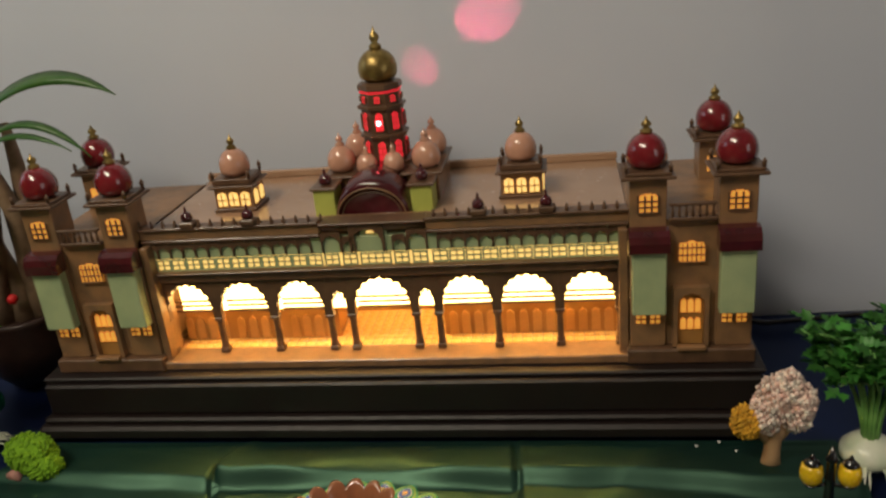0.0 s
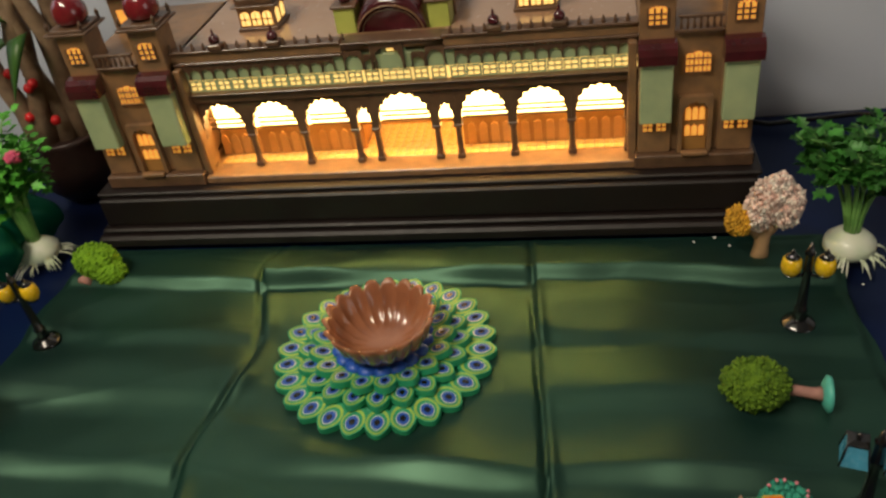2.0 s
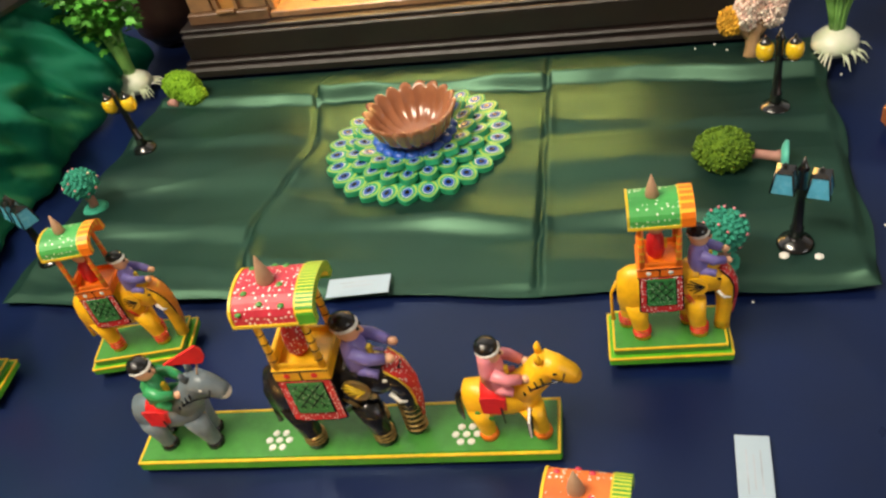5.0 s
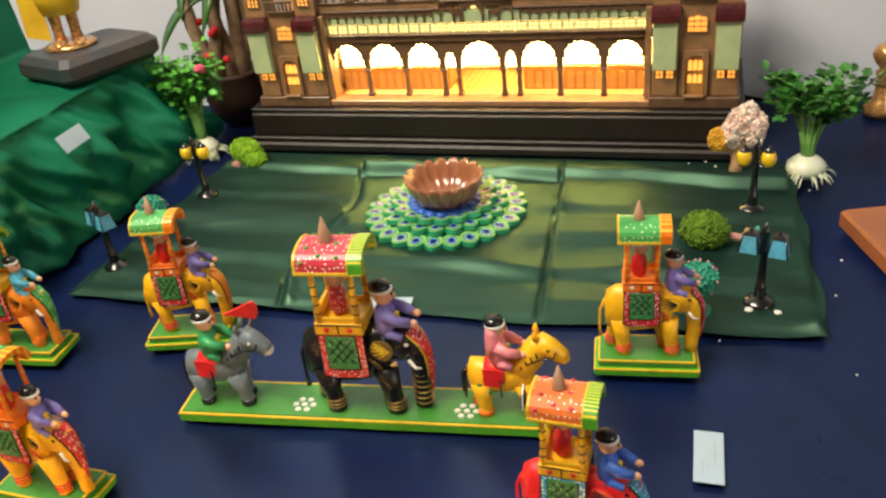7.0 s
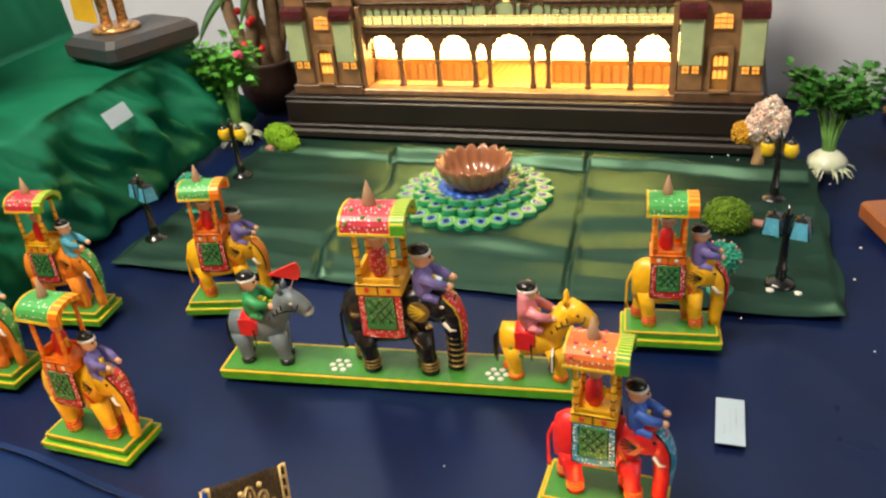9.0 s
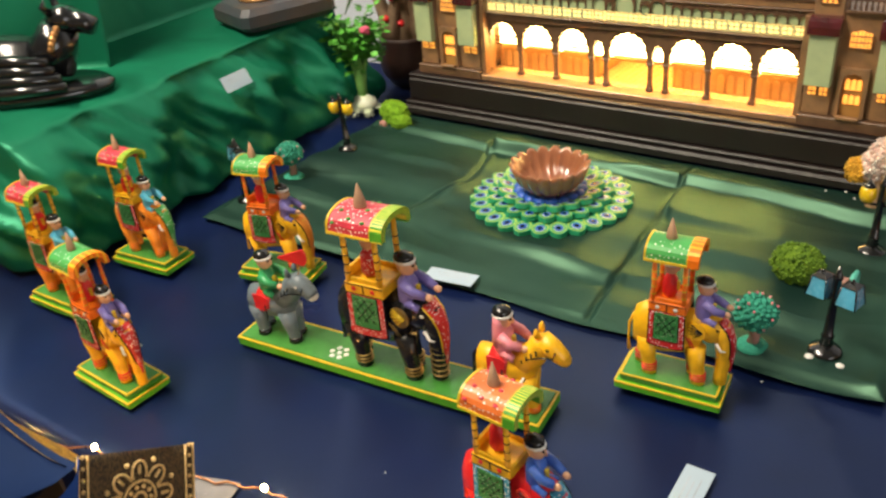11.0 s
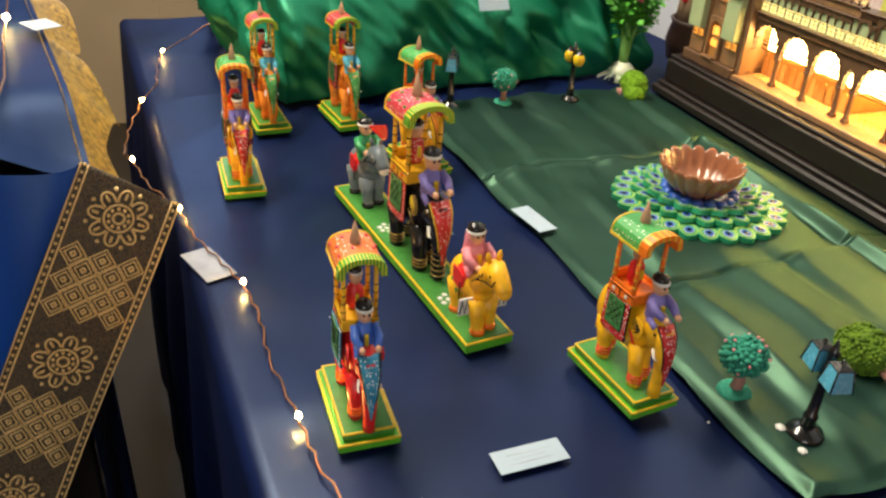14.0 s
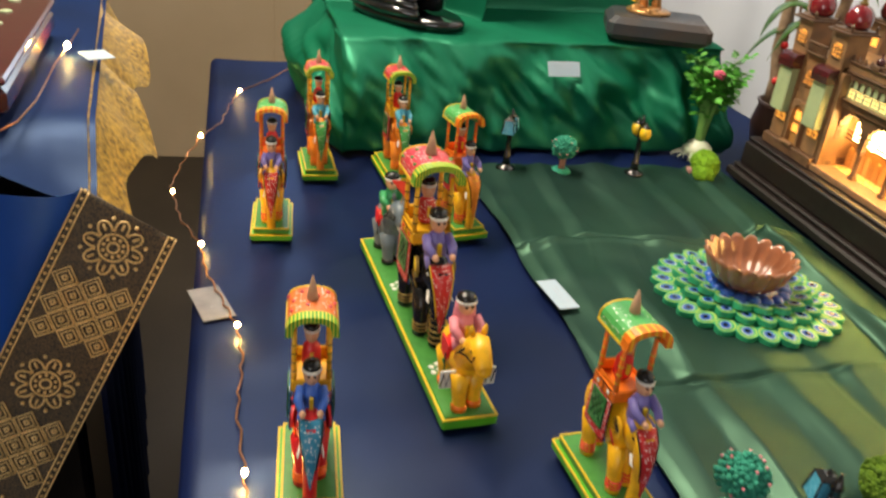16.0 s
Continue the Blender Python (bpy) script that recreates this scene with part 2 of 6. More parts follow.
PETAL_BLUE = material("petal_blue", (0.02, 0.1, 0.5), 0.4)
CARD = material("white_card", (0.38, 0.48, 0.58), 0.6, second=(0.34, 0.44, 0.54), scale=12.0)
INK = material("faint_print", (0.42, 0.47, 0.56), 0.7)
SLATE = material("dark_slate_stone", (0.035, 0.04, 0.05), 0.45, second=(0.06, 0.045, 0.04), scale=16.0, bump=0.3, bump_scale=120.0)
BRASS = material("golden_bronze", (0.65, 0.36, 0.14), 0.28, 0.7, (0.5, 0.26, 0.1), 40.0)
ROBE = material("yellow_silk_robe", (0.75, 0.48, 0.02), 0.4, second=(0.62, 0.36, 0.015), scale=30.0)
STATUE_BLACK = material("polished_black_stone", (0.008, 0.009, 0.011), 0.18, coat=0.5)
ORANGE_WOOD = material("orange_brown_board", (0.34, 0.11, 0.03), 0.35, second=(0.27, 0.085, 0.025), scale=14.0, bump=0.1, coat=0.2)
BARK = material("pale_driftwood", (0.3, 0.2, 0.12), 0.7, second=(0.16, 0.1, 0.06), scale=45.0, bump=0.8, bump_scale=150.0)
POT = material("dark_brown_pot", (0.035, 0.016, 0.012), 0.45, second=(0.02, 0.01, 0.008), scale=40.0, bump=0.4)
BROCADE = material("black_brocade", (0.014, 0.009, 0.006), 0.5, second=(0.12, 0.075, 0.028), scale=650.0, bump=0.4, bump_scale=1500.0)
ZARI = material("gold_zari_thread", (0.95, 0.68, 0.3), 0.45, 0.2, (0.7, 0.45, 0.17), 700.0, 0.8, 1400.0)
COPPER = material("copper_wire", (0.5, 0.22, 0.1), 0.3, 0.9)
BULB = material("warm_led", (1, 0.9, 0.7), 0.4, emit=(1.0, 0.52, 0.12), strength=800.0)
TAPE = material("clear_tape", (0.26, 0.25, 0.25), 0.22, second=(0.19, 0.18, 0.19), scale=40.0, coat=0.4)
ROSE = material("pink_petal", (0.7, 0.1, 0.2), 0.6)


# ---- shape helpers ----
class Shape:
    """Verts and faces of one mesh, each face with a material slot and a smooth flag."""

    def __init__(self):
        self.v, self.f, self.m, self.s = [], [], [], []

    def add(self, verts, faces, slot=0, smooth=False, place=None):
        n = len(self.v)
        self.v += [tuple(place @ Vector(p)) for p in verts] if place is not None else [tuple(p) for p in verts]
        self.f += [tuple(n + i for i in f) for f in faces]
        self.m += [slot] * len(faces)
        self.s += [smooth] * len(faces)
        return self

    def box(self, x0, x1, y0, y1, z0, z1, bevel=0.0, slot=0, place=None):
        b = min(bevel or 0.0006, (x1 - x0) / 3, (y1 - y0) / 3, (z1 - z0) / 3)

        def ring(d, z):
            a, c, e, g = x0 + d, x1 - d, y0 + d, y1 - d
            return [(a + b, e, z), (c - b, e, z), (c, e + b, z), (c, g - b, z), (c - b, g, z), (a + b, g, z), (a, g - b, z), (a, e + b, z)]

        return self.loft([ring(b, z0), ring(0, z0 + b), ring(0, z1 - b), ring(b, z1)], slot, False, place)

    def loft(self, rings, slot=0, smooth=True, place=None, caps=True):
        k = len(rings[0])
        faces = [(i * k + j, i * k + (j + 1) % k, (i + 1) * k + (j + 1) % k, (i + 1) * k + j) for i in range(len(rings) - 1) for j in range(k)]
        if caps:
            faces += [tuple(range(k - 1, -1, -1)), tuple((len(rings) - 1) * k + j for j in range(k))]
        return self.add([p for r in rings for p in r], faces, slot, smooth, place)

    def lathe(self, profile, segs=16, slot=0, smooth=True, place=None, turn=0.0):
        rings = [[(r * math.cos(turn + 2 * math.pi * j / segs), r * math.sin(turn + 2 * math.pi * j / segs), z) for j in range(segs)] for r, z in profile]
        return self.loft(rings, slot, smooth, place)

    def ball(self, x, y, z, rx, ry=None, rz=None, slot=0, segs=14, place=None):
        ry, rz = ry or rx, rz or rx
        rings = []
        for i in range(9):
            a = -math.pi / 2 + math.pi * (0.03 + 0.94 * i / 8)
            rings.append([(x + rx * math.cos(a) * math.cos(2 * math.pi * j / segs), y + ry * math.cos(a) * math.sin(2 * math.pi * j / segs), z + rz * math.sin(a)) for j in range(segs)])
        return self.loft(rings, slot, True, place)

    def tube(self, points, radii, segs=8, slot=0, place=None, flat=1.0):
        pts = [Vector(p) for p in points]
        radii = radii if isinstance(radii, (list, tuple)) else [radii] * len(pts)
        rings, side = [], None
        for i, p in enumerate(pts):
            d = (pts[min(i + 1, len(pts) - 1)] - pts[max(i - 1, 0)]).normalized()
            if side is None:
                side = d.orthogonal().normalized()
                if abs(d.y) < 0.9:
                    side = (Vector((0, 1, 0)) - d * d.y).normalized()
            side = (side - d * side.dot(d)).normalized()
            up = d.cross(side)
            rings.append([p + radii[i] * (side * math.cos(2 * math.pi * j / segs) * flat + up * math.sin(2 * math.pi * j / segs)) for j in range(segs)])
        return self.loft(rings, slot, True, place)

    def plate(self, outline, y0, y1, slot=0, smooth=False, place=None):
        """An outline in x and z, thick from y0 to y1."""
        return self.loft([[(x, y0, z) for x, z in outline], [(x, y1, z) for x, z in outline]], slot, smooth, place)

    def mesh(self, name, mats):
        me = bpy.data.meshes.new(name)
        me.from_pydata(self.v, [], self.f)
        for mat in mats:
            me.materials.append(mat)
        me.polygons.foreach_set("material_index", self.m)
        me.polygons.foreach_set("use_smooth", self.s)
        bm = bmesh.new()
        bm.from_mesh(me)
        bmesh.ops.recalc_face_normals(bm, faces=bm.faces)
        bm.to_mesh(me)
        bm.free()
        me.update()
        return me


def part(name, shape, mats, parent, label=""):
    ob = new(name, shape.mesh(name, mats if isinstance(mats, list) else [mats]))
    ob.parent = parent
    return tagged(ob, label)


def thing(name, m, label, category, group="", kind=""):
    ob = new(name)
    ob.matrix_basis = m
    return tagged(ob, label, category, group, kind)


def solid(name, shape, mats, m, label="", category="", group="", kind=""):
    ob = new(name, shape.mesh(name, mats if isinstance(mats, list) else [mats]))
    ob.matrix_basis = m
    return tagged(ob, label, category, group, kind)


def share(name, mesh, parent, m):
    ob = new(name, mesh)
    ob.parent = parent
    ob.matrix_basis = m
    return ob


def sheet(nu, nv, fn, thick=0.0, double=False):
    """A grid of fn(u, v) points; thick: a second skin below."""
    s = Shape()
    pts = [fn(i / nu, j / nv) for j in range(nv + 1) for i in range(nu + 1)]
    faces = [(j * (nu + 1) + i, j * (nu + 1) + i + 1, (j + 1) * (nu + 1) + i + 1, (j + 1) * (nu + 1) + i) for j in range(nv) for i in range(nu)]
    return s.add(pts, faces, 0, True)


def sheet_mesh(name, s, mat, thick):
    ob = new(name, s.mesh(name, [mat]))
    if thick:
        mod = ob.modifiers.new("thickness", "SOLIDIFY")
        mod.thickness, mod.offset = thick, -1
    return ob


def smooth01(x):
    x = max(0.0, min(1.0, x))
    return x * x * (3 - 2 * x)


# ---- the room ----
def block_wall(name, x0, x1, y0, y1, z0, z1, mat):
    return solid(name, Shape().box(x0, x1, y0, y1, z0, z1, 0.002), mat, Matrix(), "plain painted wall of the room", "wall", kind="structure")


solid("floor", Shape().box(-2.4, 2.8, -2.7, 1.4, -0.85, -0.75, 0.002), FLOOR, Matrix(), "tan tiled floor with the shade between the tables put in its colour", "floor", kind="structure")
solid("ceiling", Shape().box(-2.4, 2.8, -2.7, 1.4, 1.8, 1.9, 0.002), CEIL, Matrix(), "white painted ceiling", "ceiling", kind="structure")
block_wall("wall_north", -2.4, 2.8, 1.248, 1.4, -0.75, 1.8, WALL)
block_wall("wall_south", -2.4, 2.8, -2.7, -2.6, -0.75, 1.8, ROOM_WALL)
# The opening in this wall is made up, cut for the west fill lamp.
west = Shape()
for y0, y1, z0, z1 in ((-2.6, 0.3, -0.75, 1.8), (1.2, 1.248, -0.75, 1.8), (0.3, 1.2, -0.75, 0.6), (0.3, 1.2, 1.5, 1.8)):
    west.box(-2.4, -2.3, y0, y1, z0, z1, 0.002)
solid("wall_west", west, ROOM_WALL, Matrix(), "tan painted wall with an opening made up for the fill lamp", "wall", kind="structure")
# Gap added around the east fill lamp; this wall is never in view.
east = Shape()
for y0, y1, z0, z1 in ((-2.6, -1.75, -0.75, 1.8), (-0.25, 1.248, -0.75, 1.8), (-1.75, -0.25, -0.75, -0.1), (-1.75, -0.25, 1.4, 1.8)):
    east.box(2.6, 2.7, y0, y1, z0, z1, 0.002)
solid("wall_east", east, ROOM_WALL, Matrix(), "painted wall with an added opening for the fill lamp", "wall", kind="structure")

# ---- the long table and its navy cloth ----
YAW = math.radians(2.6)
TABLE = Matrix.Translation((-0.263, 0.213, 0)) @ Matrix.Rotation(YAW, 4, "Z")
table = thing("display_table", TABLE, "long table under a navy satin cloth", "table")
part("tabletop", Shape().box(-0.6, 1.2, 0.012, 0.94, -0.042, -0.016, 0.004), DARKWOOD, table)
for x in (-0.55, 1.15):
    for y in (0.06, 0.88):
        part("leg", Shape().box(x - 0.025, x + 0.025, y - 0.025, y + 0.025, -0.75, -0.0425, 0.004), DARKWOOD, table)


def navy_at(u, v):
    x, run = -0.62 + 1.84 * u, -0.7 + 1.66 * v
    wave = noise.noise((x * 3.1, run * 2.3, 1.7))
    fine = noise.noise((x * 9 + 0.6 * run, run * 4 - x * 3, 4.2))
    tuck = 1 - 2 * abs(noise.noise((x * 6 + run * 5, run * 2.2 - x * 1.5, 8.1)))
    if run >= 0.012:
        y, z = run, -0.0008 + 0.0034 * min(1.0, run * 12) * (wave * 0.6 + 0.45 * fine + 0.55 * max(0, tuck) ** 4 - 1.15)
    elif run > -0.008:
        a = (0.012 - run) / 0.02 * math.pi / 2
        y, z = 0.012 - 0.012 * math.sin(a), -0.013 + 0.012 * math.cos(a)
    else:
        d = -0.008 - run
        y, z = -0.004 * wave * min(1, d * 9) - 0.02 * abs(math.sin(x * 17 + 2 * wave)) * min(1.0, d * 4), -0.013 - d
    return (x, y, z)


navy = sheet_mesh("tablecloth", sheet(260, 220, navy_at), NAVY, 0.001)
navy.matrix_basis = TABLE
tagged(navy, "navy blue satin cloth spread over the long table", "tablecloth")

# ---- the dark green satin mat with its folds ----
MAT_CORNERS = [Vector(p) for p in ((-0.363, 0.556, 0), (0.421, 0.591, 0), (0.412, 0.955, 0), (-0.358, 0.952, 0))]


def crease(d, width):
    return math.exp(-(d / width) ** 2)


def saw(d, back, front, high):
    """A fold that rises steeply on its near side and falls slowly towards the palace."""
    if d < 0:
        return high * smooth01(1 + d / front)
    return high * (1 - d / back) ** 1.2 if d < back else 0.0


def mat_at(u, v):
    a, b, c, d = MAT_CORNERS
    p = (a * (1 - u) + b * u) * (1 - v) + (d * (1 - u) + c * u) * v
    x, y = p.x, p.y
    lx1 = x - (0.136 + (0.906 - y) * 0.087)
    lx2 = x - (-0.12 + (0.889 - y) * 0.027 + 0.012 * math.sin(y * 26))
    bow = 0.006 * math.sin(x * 9.0) + 0.004 * noise.noise((x * 17, 2.0, 0.5))
    panel = 0 if lx2 < 0 else 1 if lx1 < 0 else 2
    shift = (0.011, 0.0, -0.007)[panel]
    ys = y + shift + 0.008 * noise.noise((x * 6, panel * 3.0, 1.5))

    def fold(level, back, front, high, seed):
        swell = max(0.0, min(1.4, 0.75 + 1.3 * noise.noise((x * 5.5 + panel * 7, seed, 4.0))))
        return saw(ys - level, back, front, high * swell)

    h = 0.004 + 0.0012 * math.sin((ys + 0.03 * math.sin(x * 11)) * 2 * math.pi / 0.108 + 0.6) * (0.75 + 0.9 * noise.noise((x * 5, y * 3, 9)))
    h += 0.0035 * noise.noise((x * 6 + y * 3, y * 8, 3.3 + panel))
    h += 0.0018 * noise.noise((x * 14, y * 16, 0.3 + panel)) + 0.0009 * noise.noise((x * 26, y * 31, 5.0)) + 0.0006 * max(0.0, 1 - 5 * abs(noise.noise((x * 4 + y * 7, y * 13 - x * 2, 6.0 + panel)))) ** 2
    h += saw(y - 0.893 - bow + 0.03 * (x - 0.076) + 0.6 * shift, 0.05, 0.016, 0.0165 * (0.5, 1.05, 0.8)[panel])
    h += fold(0.815 - 0.04 * x, 0.065, 0.022, 0.0065, 1.0) + fold(0.742 - 0.03 * x, 0.05, 0.03, 0.0045, 2.0)
    h += fold(0.668 - 0.025 * x, 0.06, 0.024, 0.007, 3.0) + fold(0.61 - 0.02 * x, 0.04, 0.026, 0.0045, 5.0)
    h += 0.004 * crease(y - 0.752 + 0.03 * x, 0.03)
    h += 0.0034 * crease(lx1 - 0.005, 0.005) * (0.55 + 0.45 * math.sin(y * 40)) - 0.005 * crease(lx1, 0.003)
    h += 0.0055 * crease(lx2 - 0.007, 0.007) * (0.6 + 0.4 * math.sin(y * 33 + 1)) - 0.005 * crease(lx2 + 0.003, 0.0032)
    h += 0.008 * crease(u - 1, 0.03) * crease(v, 0.08)
    flat = math.exp(-(math.hypot(x - 0.012, y - 0.79) / 0.112) ** 8)
    h = h * (1 - flat) + 0.0035 * flat
    edge = min(u * 0.75, (1 - u) * 0.75, v * 0.33, (1 - v) * 0.33)
    h *= 0.3 + 0.7 * smooth01(edge / 0.012)
    p = p + Vector((0.003 * math.sin(y * 50) * (1 if u in (0, 1) else 0), 0.003 * math.sin(x * 31) * (1 if v == 0 else 0), 0))
    return (p.x, p.y, max(h, 0.0012))


green_mat = sheet_mesh("green_cloth", sheet(400, 230, mat_at), GREEN_MAT, 0.0)
tagged(green_mat, "creased dark green satin cloth laid as a lawn on the table", "cloth")

# ---- the green draped step with statues ----
EDGE_A, EDGE_B = Vector((-0.41, 0.394, 0)), Vector((-0.448, 0.99, 0))


def drape_at(u, v):
    """u along the front edge and round the near corner, v from the table up and over the top to the back drape."""
    out = Vector((0.998, 0.065, 0))
    if u < 0.36:
        k = u / 0.36
        a = smooth01((k - 0.62) / 0.38)
        p = Vector((-0.92, 0.342, 0)).lerp(Vector((-0.467, 0.367, 0)), min(1, k / 0.8))
        p = p.lerp(EDGE_A, smooth01((k - 0.8) / 0.2)) if k > 0.8 else p
        out = Vector((0.05, -1.0, 0)).lerp(Vector((0.998, 0.065, 0)), a).normalized()
    else:
        p = EDGE_A.lerp(EDGE_B, (u - 0.36) / 0.64)
    s = u * 1.05
    fold = noise.noise((s * 11, v * 2.2, 2.0)) + 0.55 * noise.noise((s * 26 + v * 5, v * 6, 7.0)) + 0.34 * noise.noise((s * 48 + v * 16, v * 9, 1.0))
    ridge = 1 - 2 * abs(noise.noise((s * 8 + 1.2 * v, v * 1.4, 5.0)))
    fold += 0.6 * ridge ** 3 - 0.25
    if v < 0.4:
        k = v / 0.4
        bulge = 0.022 * math.sin(math.pi * min(1, 0.15 + k * 0.9)) + 0.042 * fold * math.sin(math.pi * (0.12 + 0.8 * k))
        q = p + out * (bulge - 0.036 * k)
        z = 0.003 + 0.148 * k ** 0.9
    elif v < 0.7:
        k = (v - 0.4) / 0.3
        q = p - out * (0.036 + 0.22 * k)
        z = 0.151 + 0.005 * math.sin(min(1, k * 4) * math.pi / 2) + 0.004 * fold * math.sin(math.pi * min(1, k * 1.3)) * (1 - k)
    else:
        k = (v - 0.7) / 0.3
        q = p - out * (0.256 + 0.05 * k + 0.012 * fold * min(1, 3 * k))
        z = 0.156 + 0.36 * k + 0.01 * fold * k
    return (q.x, q.y, z)


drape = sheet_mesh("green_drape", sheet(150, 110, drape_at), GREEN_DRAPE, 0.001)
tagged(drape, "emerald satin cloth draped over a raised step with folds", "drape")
step = Shape()
step.loft([[(-0.9, 0.40, z), (-0.49, 0.43, z), (-0.53, 0.97, z), (-0.9, 0.95, z)] for z in (0.001, 0.144)], 0, False)
solid("display_step", step, DARKWOOD, Matrix(), "low wooden step hidden under the green drape", "step")


# ---- the lit palace model ----
PALACE = Matrix.Translation((0.004, 0.99, 0)) @ Matrix.Diagonal((1, 1, 1.05, 1))
palace = thing("palace_model", PALACE, "lit brown wooden palace model with domes and arches", "model building")
CX = 0.006


def arch_outline(x0, x1, z0, spring, top, lobes=9, cusp=0.0016):
    """Opening under a scalloped arch, counter-clockwise from the lower right."""
    pts = [(x1, z0), (x1, spring)]
    r, cx = (x1 - x0) / 2, (x0 + x1) / 2
    for i in range(1, lobes * 4):
        a = math.pi * i / (lobes * 4)
        k = 1 - cusp / r * (1.5 - 1.5 * abs(math.sin(a * lobes)))
        pts.append((cx + r * k * math.cos(a), spring + (top - spring) * k * math.sin(a) ** 0.8))
    return pts + [(x0, spring), (x0, z0)]


def arched_wall(shape, x0, x1, z0, z1, opening, y0, y1, slot=0):
    """A slab with an opening through it that stands on its foot line."""
    # front and back as a strip between the opening and the outer edge
    n = len(opening)
    outer = []
    for i, (x, z) in enumerate(opening):
        if i == 0 or i == n - 1:
            outer.append((x1 if i == 0 else x0, z0))
        elif i == 1 or i == n - 2:
            outer.append((x1 if i == 1 else x0, z))
        else:
            cx = (x0 + x1) / 2
            half, high = (x1 - x0) / 2, z1 - opening[1][1]
            dx, dz = (x - cx) / half, (z - opening[1][1]) / high
            m = max(abs(dx), abs(dz), 1e-6)
            outer.append((cx + dx / m * half, opening[1][1] + dz / m * high))
    verts = [(x, y, z) for y in (y0, y1) for x, z in opening] + [(x, y, z) for y in (y0, y1) for x, z in outer]
    faces = []
    for i in range(n - 1):
        a, b, c, d = i, i + 1, 2 * n + i + 1, 2 * n + i
        faces += [(a, b, c, d), (n + b, n + a, 3 * n + i, 3 * n + i + 1), (a, n + a, n + b, b), (d, c, 3 * n + i + 1, 3 * n + i)]
    return shape.add(verts, faces, slot, False)


def onion(r, h, tip):
    """Profile of a bulbous dome with a finial: radius, height of bulb, height of finial."""
    pts = [(r * 0.62, 0)]
    for i in range(1, 11):
        a = -0.62 + (math.pi / 2 + 0.62) * i / 10.5
        pts.append((r * max(0.1, math.cos(a)), h * (math.sin(a) + math.sin(0.62)) / (1 + math.sin(0.62))))
    return pts


def finial(r, z, tip):
    return [(r * 0.3, z - 0.001), (r * 0.32, z + tip * 0.12), (r * 0.14, z + tip * 0.25), (r * 0.26, z + tip * 0.45), (r * 0.22, z + tip * 0.6), (r * 0.08, z + tip * 0.75), (r * 0.015, z + tip)]


def dome(parent, x, y, z, r, mat, h=None, tip=None, tipmat=GOLD, name="dome"):
    h, tip = h or r * 1.75, tip or r * 0.85
    ob = part(name, Shape().lathe(onion(r, h, tip), 20, place=Matrix.Translation((x, y, z))), mat, parent)
    part("finial", Shape().lathe(finial(r, h, tip), 12, place=Matrix.Translation((x, y, z))), tipmat, ob)
    return ob


# dark plinth with its mouldings
part("plinth", Shape().box(-0.342, 0.348, -0.02, 0.21, 0.0212, 0.053, 0.002), DARKWOOD, palace, "dark stained moulded wooden plinth")
part("foot_moulding", Shape().box(-0.352, 0.358, -0.034, 0.215, 0.0015, 0.015, 0.003), DARKWOOD, palace)
part("step_moulding", Shape().box(-0.347, 0.353, -0.027, 0.212, 0.0152, 0.021, 0.0025), DARKWOOD, palace)
part("top_moulding", Shape().box(-0.345, 0.351, -0.014, 0.21, 0.0532, 0.058, 0.0015), DARKWOOD, palace)
part("platform", Shape().box(-0.218, 0.238, 0.0, 0.2, 0.0582, 0.066, 0.001), BEIGE, palace)
part("roof", Shape().box(-0.226, 0.238, 0.024, 0.2, 0.1826, 0.187, 0.001).box(-0.226, 0.238, 0.196, 0.202, 0.1871, 0.195, 0.001), ROOF, palace, "glossy brown roof board")
part("rear_wall", Shape().box(-0.226, 0.236, 0.2, 0.206, 0.066, 0.187, 0.001), BEIGE, palace)

# arcade
before = set(palace.children)
EDGES = [CX + d for d in (-0.222, -0.167, -0.109, -0.0535, -0.0315, 0.0315, 0.0535, 0.109, 0.167, 0.222)]
for a, b in zip(EDGES, EDGES[1:]):
    wide = b - a
    inset = 0.0042 if wide > 0.03 else 0.0036
    big = abs((a + b) / 2 - CX) < 0.01
    spring, top = (0.1085, 0.1382) if wide > 0.03 else (0.112, 0.1275)
    if big:
        top = 0.1392
    s = Shape()
    arched_wall(s, a + 0.00002, b - 0.00002, 0.1035, 0.1416, arch_outline(a + inset, b - inset, 0.1035, spring, top, 9 if wide > 0.03 else 5), 0.034, 0.041)
    part("arch", s, BROWN, palace)
column = Shape()
column.box(-0.0042, 0.0042, -0.0042, 0.0042, 0.0662, 0.0712, 0.0006)
column.lathe([(0.0042, 0.0713), (0.0042, 0.073), (0.0035, 0.0745), (0.0031, 0.096), (0.0037, 0.0985), (0.004, 0.1)], 8, turn=0.39)
column.box(-0.0046, 0.0046, -0.0042, 0.0042, 0.1, 0.1034, 0.0007)
column_mesh = column.mesh("column", [BROWN])
for x in EDGES:
    share("column", column_mesh, palace, Matrix.Translation((x, 0.0375, 0)))
# hall behind the arches
for x0, x1 in ((-0.21, CX - 0.0535), (CX + 0.0535, 0.24)):
    part("hall_panel", Shape().box(x0, x1, 0.062, 0.066, 0.066, 0.098, 0.0005), NICHE, palace)
part("hall_panel", Shape().box(CX - 0.06, CX + 0.06, 0.168, 0.172, 0.066, 0.139, 0.0005), NICHE, palace)
for x in (CX - 0.0585, CX + 0.0565):
    part("hall_panel", Shape().box(x, x + 0.002, 0.0665, 0.1675, 0.066, 0.139, 0.0005), NICHE, palace)
part("hall_lintel", Shape().box(CX - 0.053, CX + 0.053, 0.0605, 0.0635, 0.094, 0.0983, 0.0004), NICHE, palace)
